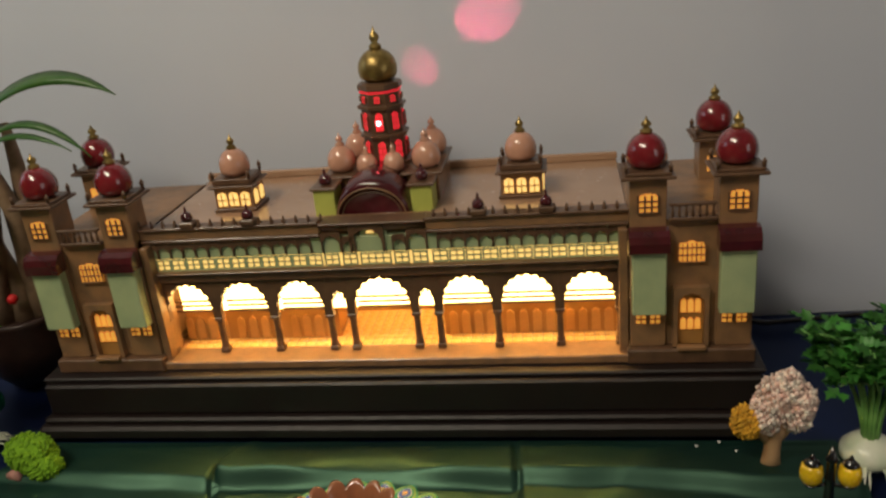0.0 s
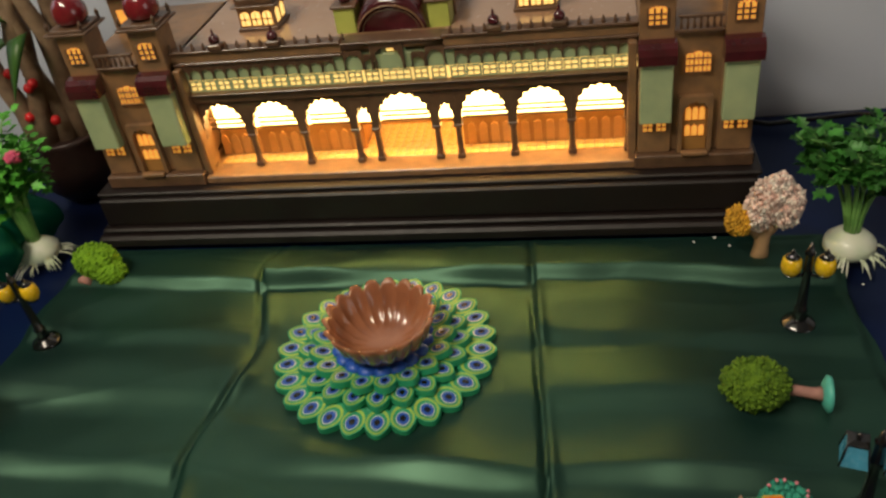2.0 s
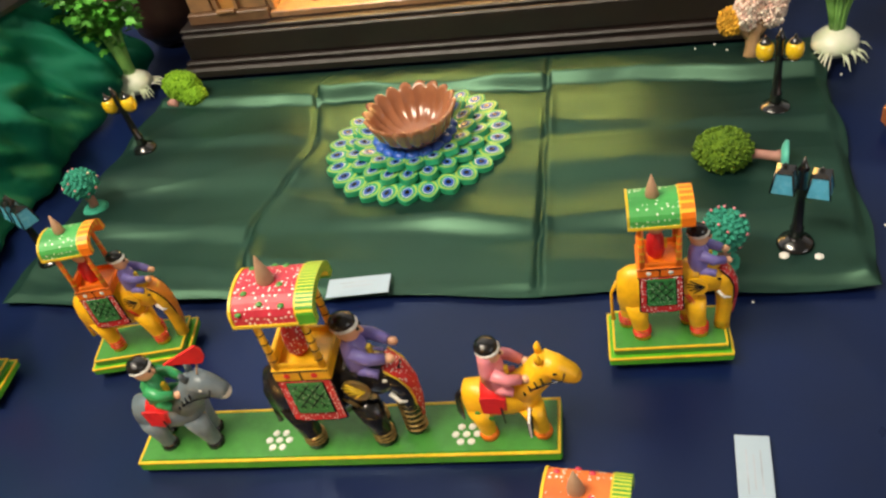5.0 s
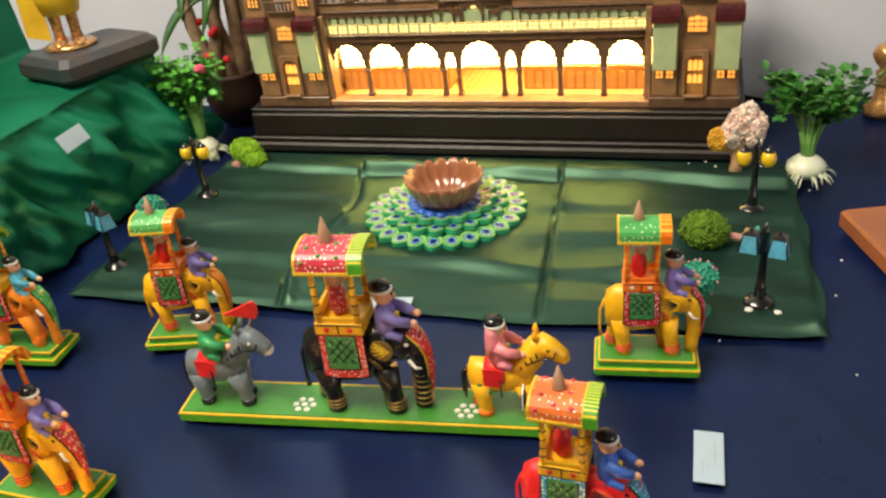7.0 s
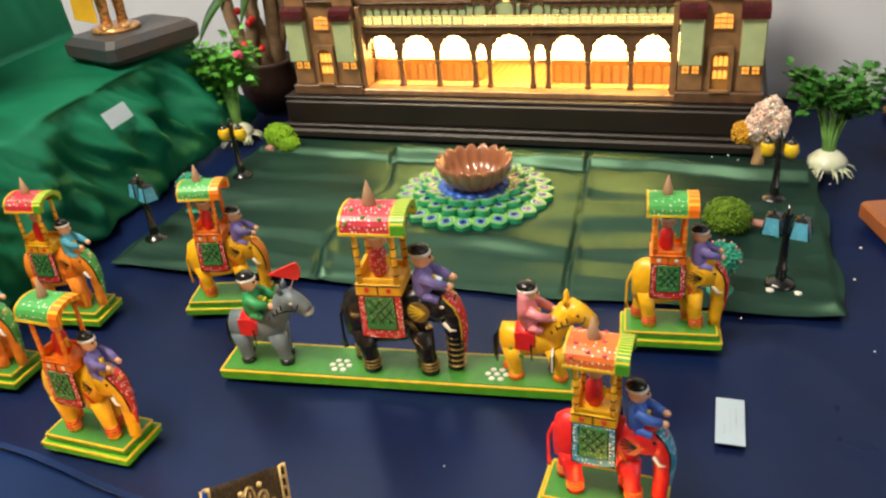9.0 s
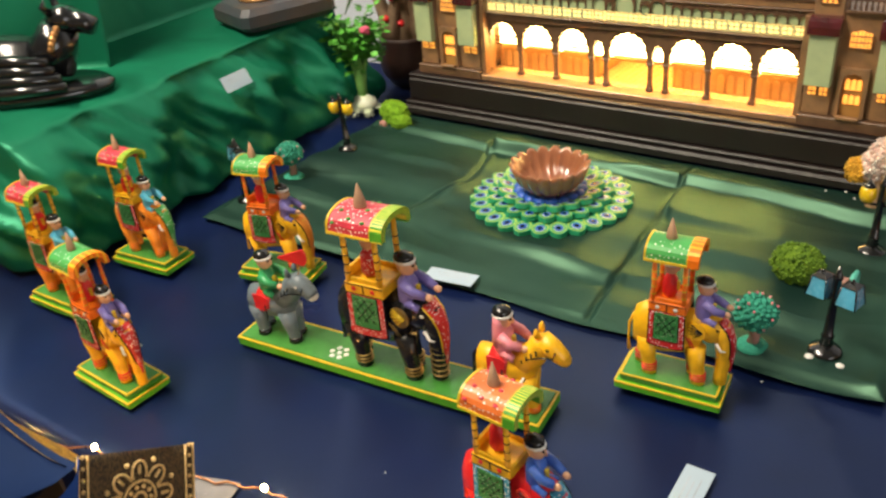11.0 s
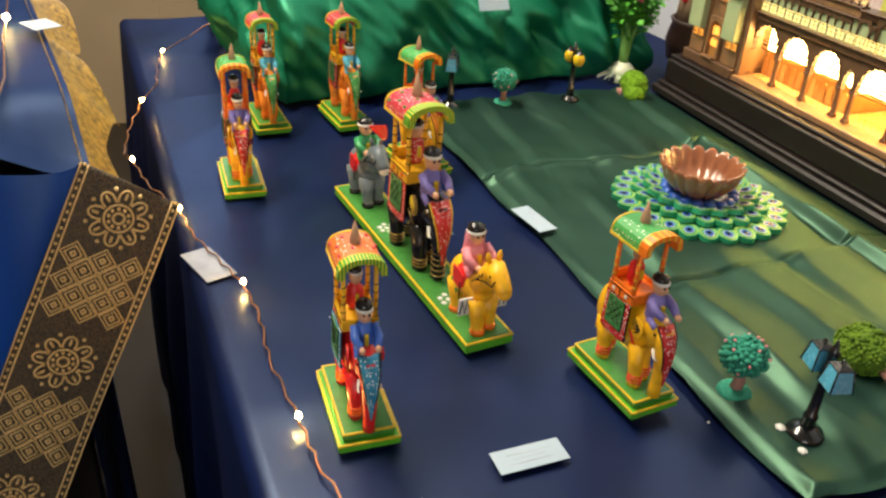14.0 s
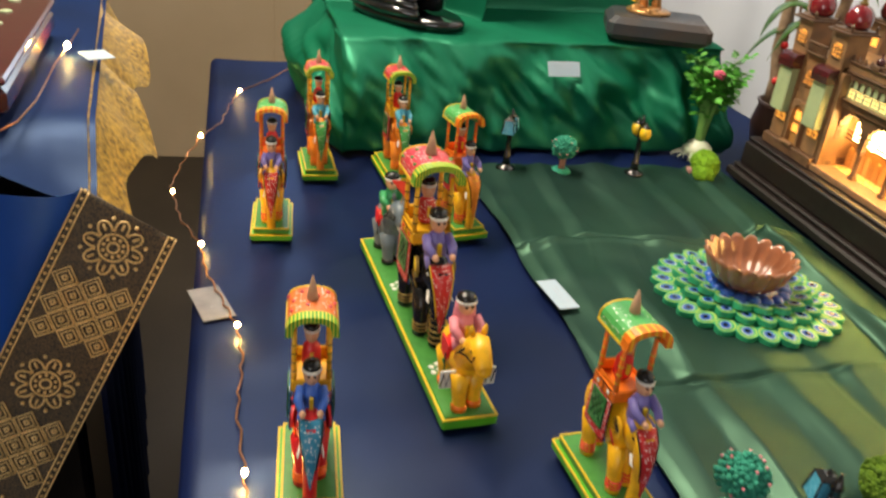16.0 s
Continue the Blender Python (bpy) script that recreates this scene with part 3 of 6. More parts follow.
part("hall_ceiling", Shape().box(CX - 0.058, CX + 0.058, 0.0665, 0.168, 0.139, 0.1415, 0.0005), BEIGE, palace)
part("ceiling_strip", Shape().box(CX - 0.05, CX + 0.05, 0.1, 0.104, 0.1368, 0.1385, 0.0004), GLOW_STRIP, palace, "warm LED strip over the inner hall")
light_box = part("light_panel", Shape().box(-0.21, 0.24, 0.0605, 0.0635, 0.0985, 0.1375, 0.0005), GLOW_HOT, palace, "glowing warm LED panel behind the arches")
part("ceiling_strip", Shape().box(-0.208, 0.238, 0.045, 0.053, 0.1362, 0.1385, 0.0004), GLOW_STRIP, palace, "warm LED strip over the arcade")
part("hall_ceiling", Shape().box(-0.211, 0.241, 0.041, 0.066, 0.139, 0.1415, 0.0005), BEIGE, palace)
for z in (0.1015, 0.1065, 0.1115):
    for a, b in zip(EDGES, EDGES[1:]):
        if b - a > 0.04:
            part("slat", Shape().box(a + 0.003, b - 0.003, 0.0515, 0.0545, z, z + 0.002, 0.0003), BROWN, palace)
nm = Shape().plate(arch_outline(-0.0042, 0.0042, 0.0, 0.017, 0.0235, 3, 0.0003), -0.0012, 0.0)
panel_mesh = nm.mesh("arched_panel", [material("amber_arched_panel", (0.6, 0.3, 0.09), 0.4)])
for a, b in zip(EDGES, EDGES[1:]):
    if 0.05 < b - a < 0.062:
        n = 4 if b - a < 0.062 else 5
        for i in range(n):
            share("arched_panel", panel_mesh, palace, Matrix.Translation((a + (b - a) * (i + 0.75) / (n + 0.5), 0.0618, 0.0675)))
# checkered floor of the hall
tile_mesh = Shape().box(-0.0046, 0.0046, -0.0046, 0.0046, 0, 0.0006, 0.0002).mesh("floor_tile", [material("cream_floor_tile", (0.72, 0.45, 0.16), 0.25, coat=0.3)])
for i in range(45):
    for j in range(2):
        share("floor_tile", tile_mesh, palace, Matrix.Translation((-0.204 + i * 0.00985, 0.0472 + j * 0.0098, 0.0662)))
for i in range(11):
    for j in range(10):
        share("floor_tile", tile_mesh, palace, Matrix.Translation((CX + (i - 5) * 0.00985, 0.0668 + j * 0.0098, 0.0662)))

# window storey over the arcade
part("beam", Shape().box(-0.222, 0.237, 0.03, 0.044, 0.1417, 0.1505, 0.0006).box(-0.222, 0.237, 0.026, 0.044, 0.1506, 0.1522, 0.0005), BROWN, palace)
part("window_back_light", Shape().box(-0.221, 0.237, 0.0347, 0.0362, 0.1522, 0.1644, 0.0003), GLOW, palace, "warm glowing sheet behind the window row")
part("green_band", Shape().box(-0.222, 0.237, 0.0335, 0.046, 0.1645, 0.1797, 0.0005), PALE_GREEN, palace, "pale green painted band")


def small_window(w, h, cols, rows, bar=0.0013, deep=0.004):
    """One window frame with its glazing bars, open between them."""
    def stops(size, n, edge, start):
        cell = (size - 2 * edge - (n - 1) * bar) / n
        out = [start]
        for i in range(n):
            out += [start + edge + i * (cell + bar), start + edge + i * (cell + bar) + cell]
        return out + [start + size]

    xs, zs = stops(w, cols, bar * 1.25, -w / 2), stops(h, rows, bar * 1.1, 0.0)
    nx, nz = len(xs), len(zs)
    s = Shape()
    verts = [(x, y, z) for y in (-deep, 0.0) for z in zs for x in xs]
    at = lambda y, j, i: (y * nz + j) * nx + i  # noqa: E731
    full = lambda j, i: 0 <= j < nz - 1 and 0 <= i < nx - 1 and not (i % 2 and j % 2)  # noqa: E731
    faces = []
    for j in range(nz - 1):
        for i in range(nx - 1):
            if not full(j, i):
                continue
            faces += [(at(0, j, i), at(0, j, i + 1), at(0, j + 1, i + 1), at(0, j + 1, i)), (at(1, j, i), at(1, j + 1, i), at(1, j + 1, i + 1), at(1, j, i + 1))]
            for dj, di, a, b in ((-1, 0, (j, i), (j, i + 1)), (1, 0, (j + 1, i + 1), (j + 1, i)), (0, -1, (j + 1, i), (j, i)), (0, 1, (j, i + 1), (j + 1, i + 1))):
                if not full(j + dj, i + di):
                    faces.append((at(0, *a), at(1, *a), at(1, *b), at(0, *b)))
    s.add(verts, faces, 0, False)
    return s


row_mesh = small_window(0.0149, 0.0112, 2, 2, 0.0015, 0.0014).mesh("window", [PALE_GREEN])
wide_mesh = small_window(0.03, 0.0112, 4, 2, 0.0015, 0.0014).mesh("window", [PALE_GREEN])
SPANS = [(-0.2045 + 0.0152 * i, row_mesh) for i in range(11)] + [(-0.036, row_mesh), (-0.0185, row_mesh), (CX, wide_mesh), (0.0305, row_mesh), (0.048, row_mesh)] + [(0.0665 + 0.01545 * i, row_mesh) for i in range(11)]
for x, mesh in SPANS:
    share("window", mesh, palace, Matrix.Translation((x, 0.0344, 0.1528)))
# scalloped eave arches on the green band
scallop = Shape()
arched_wall(scallop, -0.0066, 0.0066, 0.1657, 0.1807, arch_outline(-0.0056, 0.0056, 0.1657, 0.1707, 0.1764, 3, 0.0006), 0.0312, 0.0333)
scallop_mesh = scallop.mesh("scallop", [BROWN])
big = Shape()
arched_wall(big, -0.0095, 0.0095, 0.1657, 0.1847, arch_outline(-0.0082, 0.0082, 0.1657, 0.1722, 0.1817, 5, 0.0007), 0.0308, 0.0333)
big_mesh = big.mesh("scallop", [BROWN])
huge = Shape()
arched_wall(huge, -0.0165, 0.0165, 0.1657, 0.1917, arch_outline(-0.0142, 0.0142, 0.1657, 0.1722, 0.1872, 7, 0.0008), 0.0302, 0.0333)
for i in range(13):
    share("scallop", scallop_mesh, palace, Matrix.Translation((-0.2135 + 0.01275 * i, 0, 0)))
for i in range(13):
    share("scallop", scallop_mesh, palace, Matrix.Translation((0.0715 + 0.0127 * i, 0, 0)))
for dx in (-0.0405, 0.0405):
    share("scallop", big_mesh, palace, Matrix.Translation((CX + dx, 0, 0)))
for dx in (-0.0238, 0.0238):
    share("scallop", scallop_mesh, palace, Matrix.Translation((CX + dx, -0.001, 0)))
part("scallop", huge, BROWN, palace)
part("lunette", Shape().plate(arch_outline(CX - 0.0155, CX + 0.0155, 0.1657, 0.1722, 0.1882, 7, 0.0005), 0.0345, 0.036), PALE_GREEN, palace)
part("arch_bulb", Shape().box(CX - 0.006, CX + 0.006, 0.0322, 0.0338, 0.1827, 0.1847, 0.0003), GLOW, palace)
# cornice, parapet and its spikes
for x0, x1 in ((-0.224, CX - 0.05), (CX + 0.05, 0.239)):
    part("cornice", Shape().box(x0, x1, 0.029, 0.046, 0.1812, 0.1842, 0.0008), BROWN, palace)
    part("parapet", Shape().box(x0, x1, 0.0305, 0.046, 0.1843, 0.1935, 0.0006), BEIGE, palace)
    part("coping", Shape().box(x0, x1, 0.0275, 0.043, 0.1936, 0.196, 0.0006), BROWN, palace)
part("coping", Shape().box(CX - 0.0495, CX + 0.0495, 0.0275, 0.05, 0.1919, 0.194, 0.0008), BROWN, palace)
part("parapet", Shape().box(CX - 0.0495, CX + 0.0495, 0.041, 0.06, 0.1812, 0.1918, 0.0006), BEIGE, palace)
spike_mesh = Shape().lathe([(0.0016, 0), (0.0022, 0.0016), (0.0012, 0.0032), (0.0015, 0.0046), (0.0003, 0.0072)], 7).mesh("spike", [BROWN])
for i in range(16):
    share("spike", spike_mesh, palace, Matrix.Translation((-0.219 + i * 0.0119, 0.032, 0.196)))
    share("spike", spike_mesh, palace, Matrix.Translation((0.064 + i * 0.0108, 0.032, 0.196)))
for x in (-0.17, -0.11, 0.105, 0.165):
    pier = part("parapet_pier", Shape().box(x - 0.007, x + 0.007, 0.026, 0.038, 0.1962, 0.2015, 0.001), BROWN, palace)
    dome(palace, x, 0.032, 0.2016, 0.0055, MAROON, 0.0085, 0.006, MAROON)

for ob in set(palace.children) - before:
    ob.location.y -= 0.015

# central gable with its maroon half dome between lime piers
GX, GY = 0.0, 0.07
dome_rings = []
for w, h, y in ((0.0318, 0.0255, -0.0195), (0.0335, 0.0275, -0.0215), (0.036, 0.0325, -0.018), (0.037, 0.0365, -0.009), (0.0372, 0.038, 0.004), (0.036, 0.0372, 0.03)):
    dome_rings.append([(GX + w * math.cos(math.pi * i / 20), GY + y, 0.187 + h * math.sin(math.pi * i / 20)) for i in range(21)])
part("half_dome", Shape().loft(dome_rings, 0, True), MAROON, palace, "glossy maroon arched half dome")
part("gable_trim", Shape().tube([(GX + 0.0332 * math.cos(math.pi * i / 20), GY - 0.0222, 0.187 + 0.0272 * math.sin(math.pi * i / 20)) for i in range(21)], 0.0009, 6), BEIGE, palace)
part("gable_trim", Shape().tube([(GX + 0.029 * math.cos(math.pi * i / 20), GY - 0.0205, 0.187 + 0.0232 * math.sin(math.pi * i / 20)) for i in range(21)], 0.0007, 6), BROWN, palace)
for sx in (-1, 1):
    x = GX + sx * 0.0475
    part("pier", Shape().box(x - 0.0105, x + 0.0105, GY - 0.012, GY + 0.016, 0.1816, 0.211, 0.0008), LIME_PANEL, palace, "lime green painted pier")
    part("pier_cap", Shape().box(x - 0.013, x + 0.013, GY - 0.0145, GY + 0.018, 0.2111, 0.2138, 0.0008), BROWN, palace)
    dome(palace, x, GY, 0.2139, 0.0062, MAROON, 0.0098, 0.006, MAROON)
# central tower on its terrace
TX, TY = 0.004, 0.13
part("terrace", Shape().box(TX - 0.056, TX + 0.056, TY - 0.04, TY + 0.045, 0.1816, 0.2125, 0.001), BEIGE, palace)
part("terrace_slab", Shape().box(TX - 0.06, TX + 0.06, TY - 0.044, TY + 0.049, 0.2126, 0.2155, 0.0009), BROWN, palace)
OCT = math.pi / 8
drum = part("tower_drum", Shape().lathe([(0.0262, 0.2156), (0.0262, 0.2195), (0.0222, 0.22), (0.0222, 0.244), (0.0252, 0.2445), (0.0252, 0.247), (0.0215, 0.2475), (0.0215, 0.271), (0.0248, 0.2715), (0.0248, 0.2742), (0.0208, 0.2745), (0.0208, 0.2885), (0.0228, 0.289), (0.0224, 0.294), (0.014, 0.2955)], 8, 0, False, Matrix.Translation((TX, TY, 0)), OCT), BROWN, palace, "brown octagonal tower drum with ledges")
for z, w, h, r in ((0.223, 0.0075, 0.018, 0.0222), (0.2515, 0.0075, 0.0165, 0.0215), (0.2775, 0.0058, 0.0062, 0.0208)):
    glow = Shape().plate(arch_outline(-w / 2, w / 2, 0, h * 0.7, h, 3, 0.0002), -0.0006, 0.0).mesh("tower_window", [RED_GLOW])
    bars = Shape().box(-w * 0.04, w * 0.04, -0.0012, -0.0007, 0, h * 0.95, 0.0001)
    for f in ((0.35, 0.68) if h > 0.01 else (0.5,)):
        bars.box(-w / 2, w / 2, -0.0012, -0.0007, h * f - 0.0004, h * f + 0.0004, 0.0001)
    bars_mesh = bars.box(-w / 2 - 0.0012, -w / 2, -0.0016, 0.0, 0, h * 0.85, 0.0002).box(w / 2, w / 2 + 0.0012, -0.0016, 0.0, 0, h * 0.85, 0.0002).mesh("window_bars", [BROWN])
    for i in range(8):
        a = math.pi * i / 4
        place = Matrix.Translation((TX + math.cos(a) * (r * 0.924 + 0.0008), TY + math.sin(a) * (r * 0.924 + 0.0008), z)) @ Matrix.Rotation(a + math.pi / 2, 4, "Z")
        pane = share("tower_window", glow, palace, place)
        tagged(share("window_bars", bars_mesh, pane, Matrix()), kind="stuff")
part("red_light_band", Shape().lathe([(0.0214, 0.2862), (0.0214, 0.2878)], 8, 0, False, Matrix.Translation((TX, TY, 0)), OCT), RED_GLOW, palace)
part("red_bulb", Shape().ball(TX - 0.0006, TY - 0.0222, 0.259, 0.0022), RED_HOT, palace, "bright red bulb")
dome(palace, TX, TY, 0.2955, 0.0195, GOLD, 0.03, 0.02)
for dx, dy, r in ((-0.043, -0.022, 0.0145), (0.043, -0.022, 0.0145), (-0.015, -0.032, 0.0105), (0.012, -0.032, 0.0105), (-0.037, 0.028, 0.0145), (0.043, 0.028, 0.0145)):
    dome(palace, TX + dx, TY + dy, 0.2157, r, PEACH_DOME, r * 1.75, r * 0.8, PEACH_DOME)


def kiosk(x, y, z):
    k = part("kiosk", Shape().box(x - 0.02, x + 0.02, y - 0.017, y + 0.017, z, z + 0.024, 0.0008), BEIGE, palace)
    part("eave", Shape().box(x - 0.0245, x + 0.0245, y - 0.022, y + 0.022, z + 0.0241, z + 0.0265, 0.0007).box(x - 0.02, x + 0.02, y - 0.0175, y + 0.0175, z + 0.0266, z + 0.0325, 0.0008), BROWN, k)
    part("sill", Shape().box(x - 0.0225, x + 0.0225, y - 0.0195, y + 0.0195, z + 0.0001, z + 0.0035, 0.0006), BROWN, k)
    for i in range(3):
        wx = x + (i - 1) * 0.0122
        part("lit_window", Shape().plate([(wx + a, z + 0.006 + b) for a, b in arch_outline(-0.0044, 0.0044, 0, 0.0095, 0.0135, 3, 0.0003)], y - 0.0185, y - 0.0168), GLOW, k)
        part("upright_bar", Shape().box(wx - 0.0005, wx + 0.0005, y - 0.0193, y - 0.0186, z + 0.006, z + 0.0185, 0.0001), BROWN, k)
        part("cross_bar", Shape().box(wx - 0.0044, wx + 0.0044, y - 0.0196, y - 0.0186, z + 0.0118, z + 0.0128, 0.0001), BROWN, k)
    for i in range(2):
        wy = y + (i - 0.5) * 0.016
        part("lit_window", Shape().plate([(a, z + 0.006 + b) for a, b in arch_outline(-0.0044, 0.0044, 0, 0.0095, 0.0135, 3, 0.0003)], -0.0008, 0.0008, place=Matrix.Translation((x + 0.0202, wy, 0)) @ Matrix.Rotation(math.pi / 2, 4, "Z")), GLOW, k)
    for sx in (-1, 1):
        for sy in (-1, 1):
            part("corner_finial", Shape().lathe([(0.0018, 0), (0.0018, 0.004), (0.0024, 0.005), (0.0012, 0.0065), (0.0003, 0.009)], 8, place=Matrix.Translation((x + sx * 0.019, y + sy * 0.0165, z + 0.0326))), BROWN, k)
    dome(palace, x, y, z + 0.0326, 0.0155, PEACH_DOME, 0.0262, 0.014)


kiosk(-0.149, 0.1, 0.1871)
kiosk(0.141, 0.1, 0.1871)


def corner_tower(x, y, w, front=True):
    """A slim tower with a lit window, flat eave and red dome; the front ones carry a green blind box under a maroon hood."""
    t = part("corner_tower", Shape().box(x - w / 2, x + w / 2, y - 0.002, y + w * 0.95, 0.072, 0.224, 0.0008), BEIGE, palace)
    part("eave", Shape().box(x - w / 2 - 0.007, x + w / 2 + 0.007, y - 0.009, y + w + 0.005, 0.2241, 0.2268, 0.0007).box(x - w / 2 - 0.004, x + w / 2 + 0.004, y - 0.006, y + w + 0.002, 0.2269, 0.2295, 0.0007), BROWN, t)
    for sx in (-1, 1):
        for sy in (-0.004, w):
            part("corner_finial", Shape().lathe([(0.0018, 0), (0.0018, 0.0035), (0.0024, 0.0045), (0.0012, 0.006), (0.0003, 0.008)], 8, place=Matrix.Translation((x + sx * (w / 2 + 0.0025), y + sy, 0.2295))), BROWN, t)
    dome(palace, x, y + w * 0.48, 0.2296, 0.0172, RED_DOME, 0.0285, 0.013)
    if front:
        part("lit_window", Shape().plate([(x + a, 0.195 + b) for a, b in arch_outline(-0.0085, 0.0085, 0, 0.0125, 0.0165, 6, 0.0016)], y - 0.0028, y - 0.0018), GLOW_DIM, t)
        for i in range(4):
            bx = x - 0.0085 + 0.017 * i / 3
            part("upright_bar", Shape().box(bx - 0.0009, bx + 0.0009, y - 0.0042, y - 0.0029, 0.195, 0.21, 0.0002), BROWN, t)
        for z in (0.1952, 0.2, 0.205):
            part("cross_bar", Shape().box(x - 0.0085, x + 0.0085, y - 0.0044, y - 0.0029, z - 0.0007, z + 0.0007, 0.0002), BROWN, t)
        part("blind", Shape().box(x - w / 2 + 0.001, x + w / 2 - 0.001, y - 0.0135, y - 0.0021, 0.107, 0.1645, 0.001), PALE_GREEN, t, "pale green painted blind box")
        hood = Shape().loft([[(xx, y - 0.0021, 0.1646), (xx, y - 0.0175, 0.1646), (xx, y - 0.0175, 0.173), (xx, y - 0.0155, 0.1785), (xx, y - 0.011, 0.182), (xx, y - 0.0021, 0.183)] for xx in (x - w / 2 - 0.0015, x + w / 2 + 0.0015)], 0, False)
        part("hood", hood, MAROON, t, "maroon rounded hood over the blind")
        for i in (-1, 1):
            wx = x + i * 0.0062
            part("lit_window", Shape().box(wx - 0.0042, wx + 0.0042, y - 0.0028, y - 0.0018, 0.0945, 0.1035, 0.0002), GLOW_DIM, t)
            part("upright_bar", Shape().box(wx - 0.0005, wx + 0.0005, y - 0.0038, y - 0.0029, 0.0945, 0.1035, 0.0001), BEIGE, t)
            part("cross_bar", Shape().box(wx - 0.0042, wx + 0.0042, y - 0.004, y - 0.0029, 0.0985, 0.0995, 0.0001), BEIGE, t)
    else:
        for z in (0.195,):
            part("lit_window", Shape().box(x - 0.008, x + 0.008, y - 0.0026, y - 0.0018, z, z + 0.014, 0.0002), GLOW_DIM, t)


def tower_block(x0, x1, outer):
    xm = (x0 + x1) / 2
    part("tower_block", Shape().box(x0 + 0.001, x1 - 0.001, 0.008, 0.185, 0.072, 0.187, 0.0008), BEIGE, palace)
    part("skirting", Shape().box(x0 - 0.002, x1 + 0.002, -0.003, 0.188, 0.0582, 0.0718, 0.0012), BROWN, palace)
    w = 0.031
    corner_tower(x0 + w / 2 + 0.001, 0.006, w)
    corner_tower(x1 - w / 2 - 0.001, 0.006, w)
    corner_tower(x1 - w / 2 - 0.001 if outer > 0 else x0 + w / 2 + 0.001, 0.115, w, False)
    a, b = x0 + w + 0.003, x1 - w - 0.003
    rail = part("balcony_rail", Shape().box(a, b, 0.002, 0.0065, 0.2, 0.2025, 0.0005).box(a, b, 0.0015, 0.008, 0.1872, 0.19, 0.0005), BROWN, palace)
    n = 7
    for i in range(n):
        part("baluster", Shape().lathe([(0.0011, 0.1901), (0.0017, 0.193), (0.0009, 0.1965), (0.0014, 0.1999)], 7, place=Matrix.Translation((a + (b - a) * (i + 0.5) / n, 0.0043, 0))), BROWN, rail)
    win = part("lit_window", Shape().plate([(xm + p, 0.1495 + q) for p, q in arch_outline(-0.0115, 0.0115, 0, 0.0135, 0.0185, 3, 0.0022)], 0.0062, 0.0075), GLOW_DIM, palace)
    bars = Shape()
    for i in range(7):
        bx = xm - 0.0115 + 0.023 * i / 6
        k = 0.0011 if i % 2 == 0 else 0.0006
        bars.box(bx - k / 2, bx + k / 2, 0.0045, 0.0061, 0.1495, 0.1665, 0.0002)
    for z in (0.1497, 0.156, 0.1625):
        bars.box(xm - 0.0115, xm + 0.0115, 0.0045, 0.0061, z - 0.0005, z + 0.0005, 0.0002)
    part("window_bars", bars, BEIGE, palace)
    d = Shape()
    arched_wall(d, xm - 0.0155, xm + 0.0155, 0.0725, 0.128, arch_outline(xm - 0.0115, xm + 0.0115, 0.0725, 0.112, 0.1235, 5, 0.0012), 0.001, 0.0078)
    part("door_arch", d, BEIGE, palace)
    part("door_panel", Shape().box(xm - 0.0113, xm + 0.0113, 0.0066, 0.0079, 0.0725, 0.1225, 0.0003), NICHE, palace)
    for z, h in ((0.0875, 0.0105), (0.1035, 0.0125)):
        for i in range(3):
            px = xm + (i - 1) * 0.0062
            part("door_pane", Shape().plate([(px + p, z + q) for p, q in arch_outline(-0.0025, 0.0025, 0, h * 0.7, h, 3, 0.0002)], 0.0052, 0.0064), GLOW_DIM, palace)
    part("door_step", Shape().box(xm - 0.0125, xm + 0.0125, -0.006, 0.0008, 0.072, 0.0755, 0.0006), BEIGE, palace)


tower_block(-0.3295, -0.2195, -1)
tower_block(0.2345, 0.3415, 1)
for x in (-0.2155, 0.2305):
    part("corner_pilaster", Shape().box(x - 0.0042, x + 0.0035, 0.0065, 0.034, 0.066, 0.18, 0.0006), BEIGE, palace)


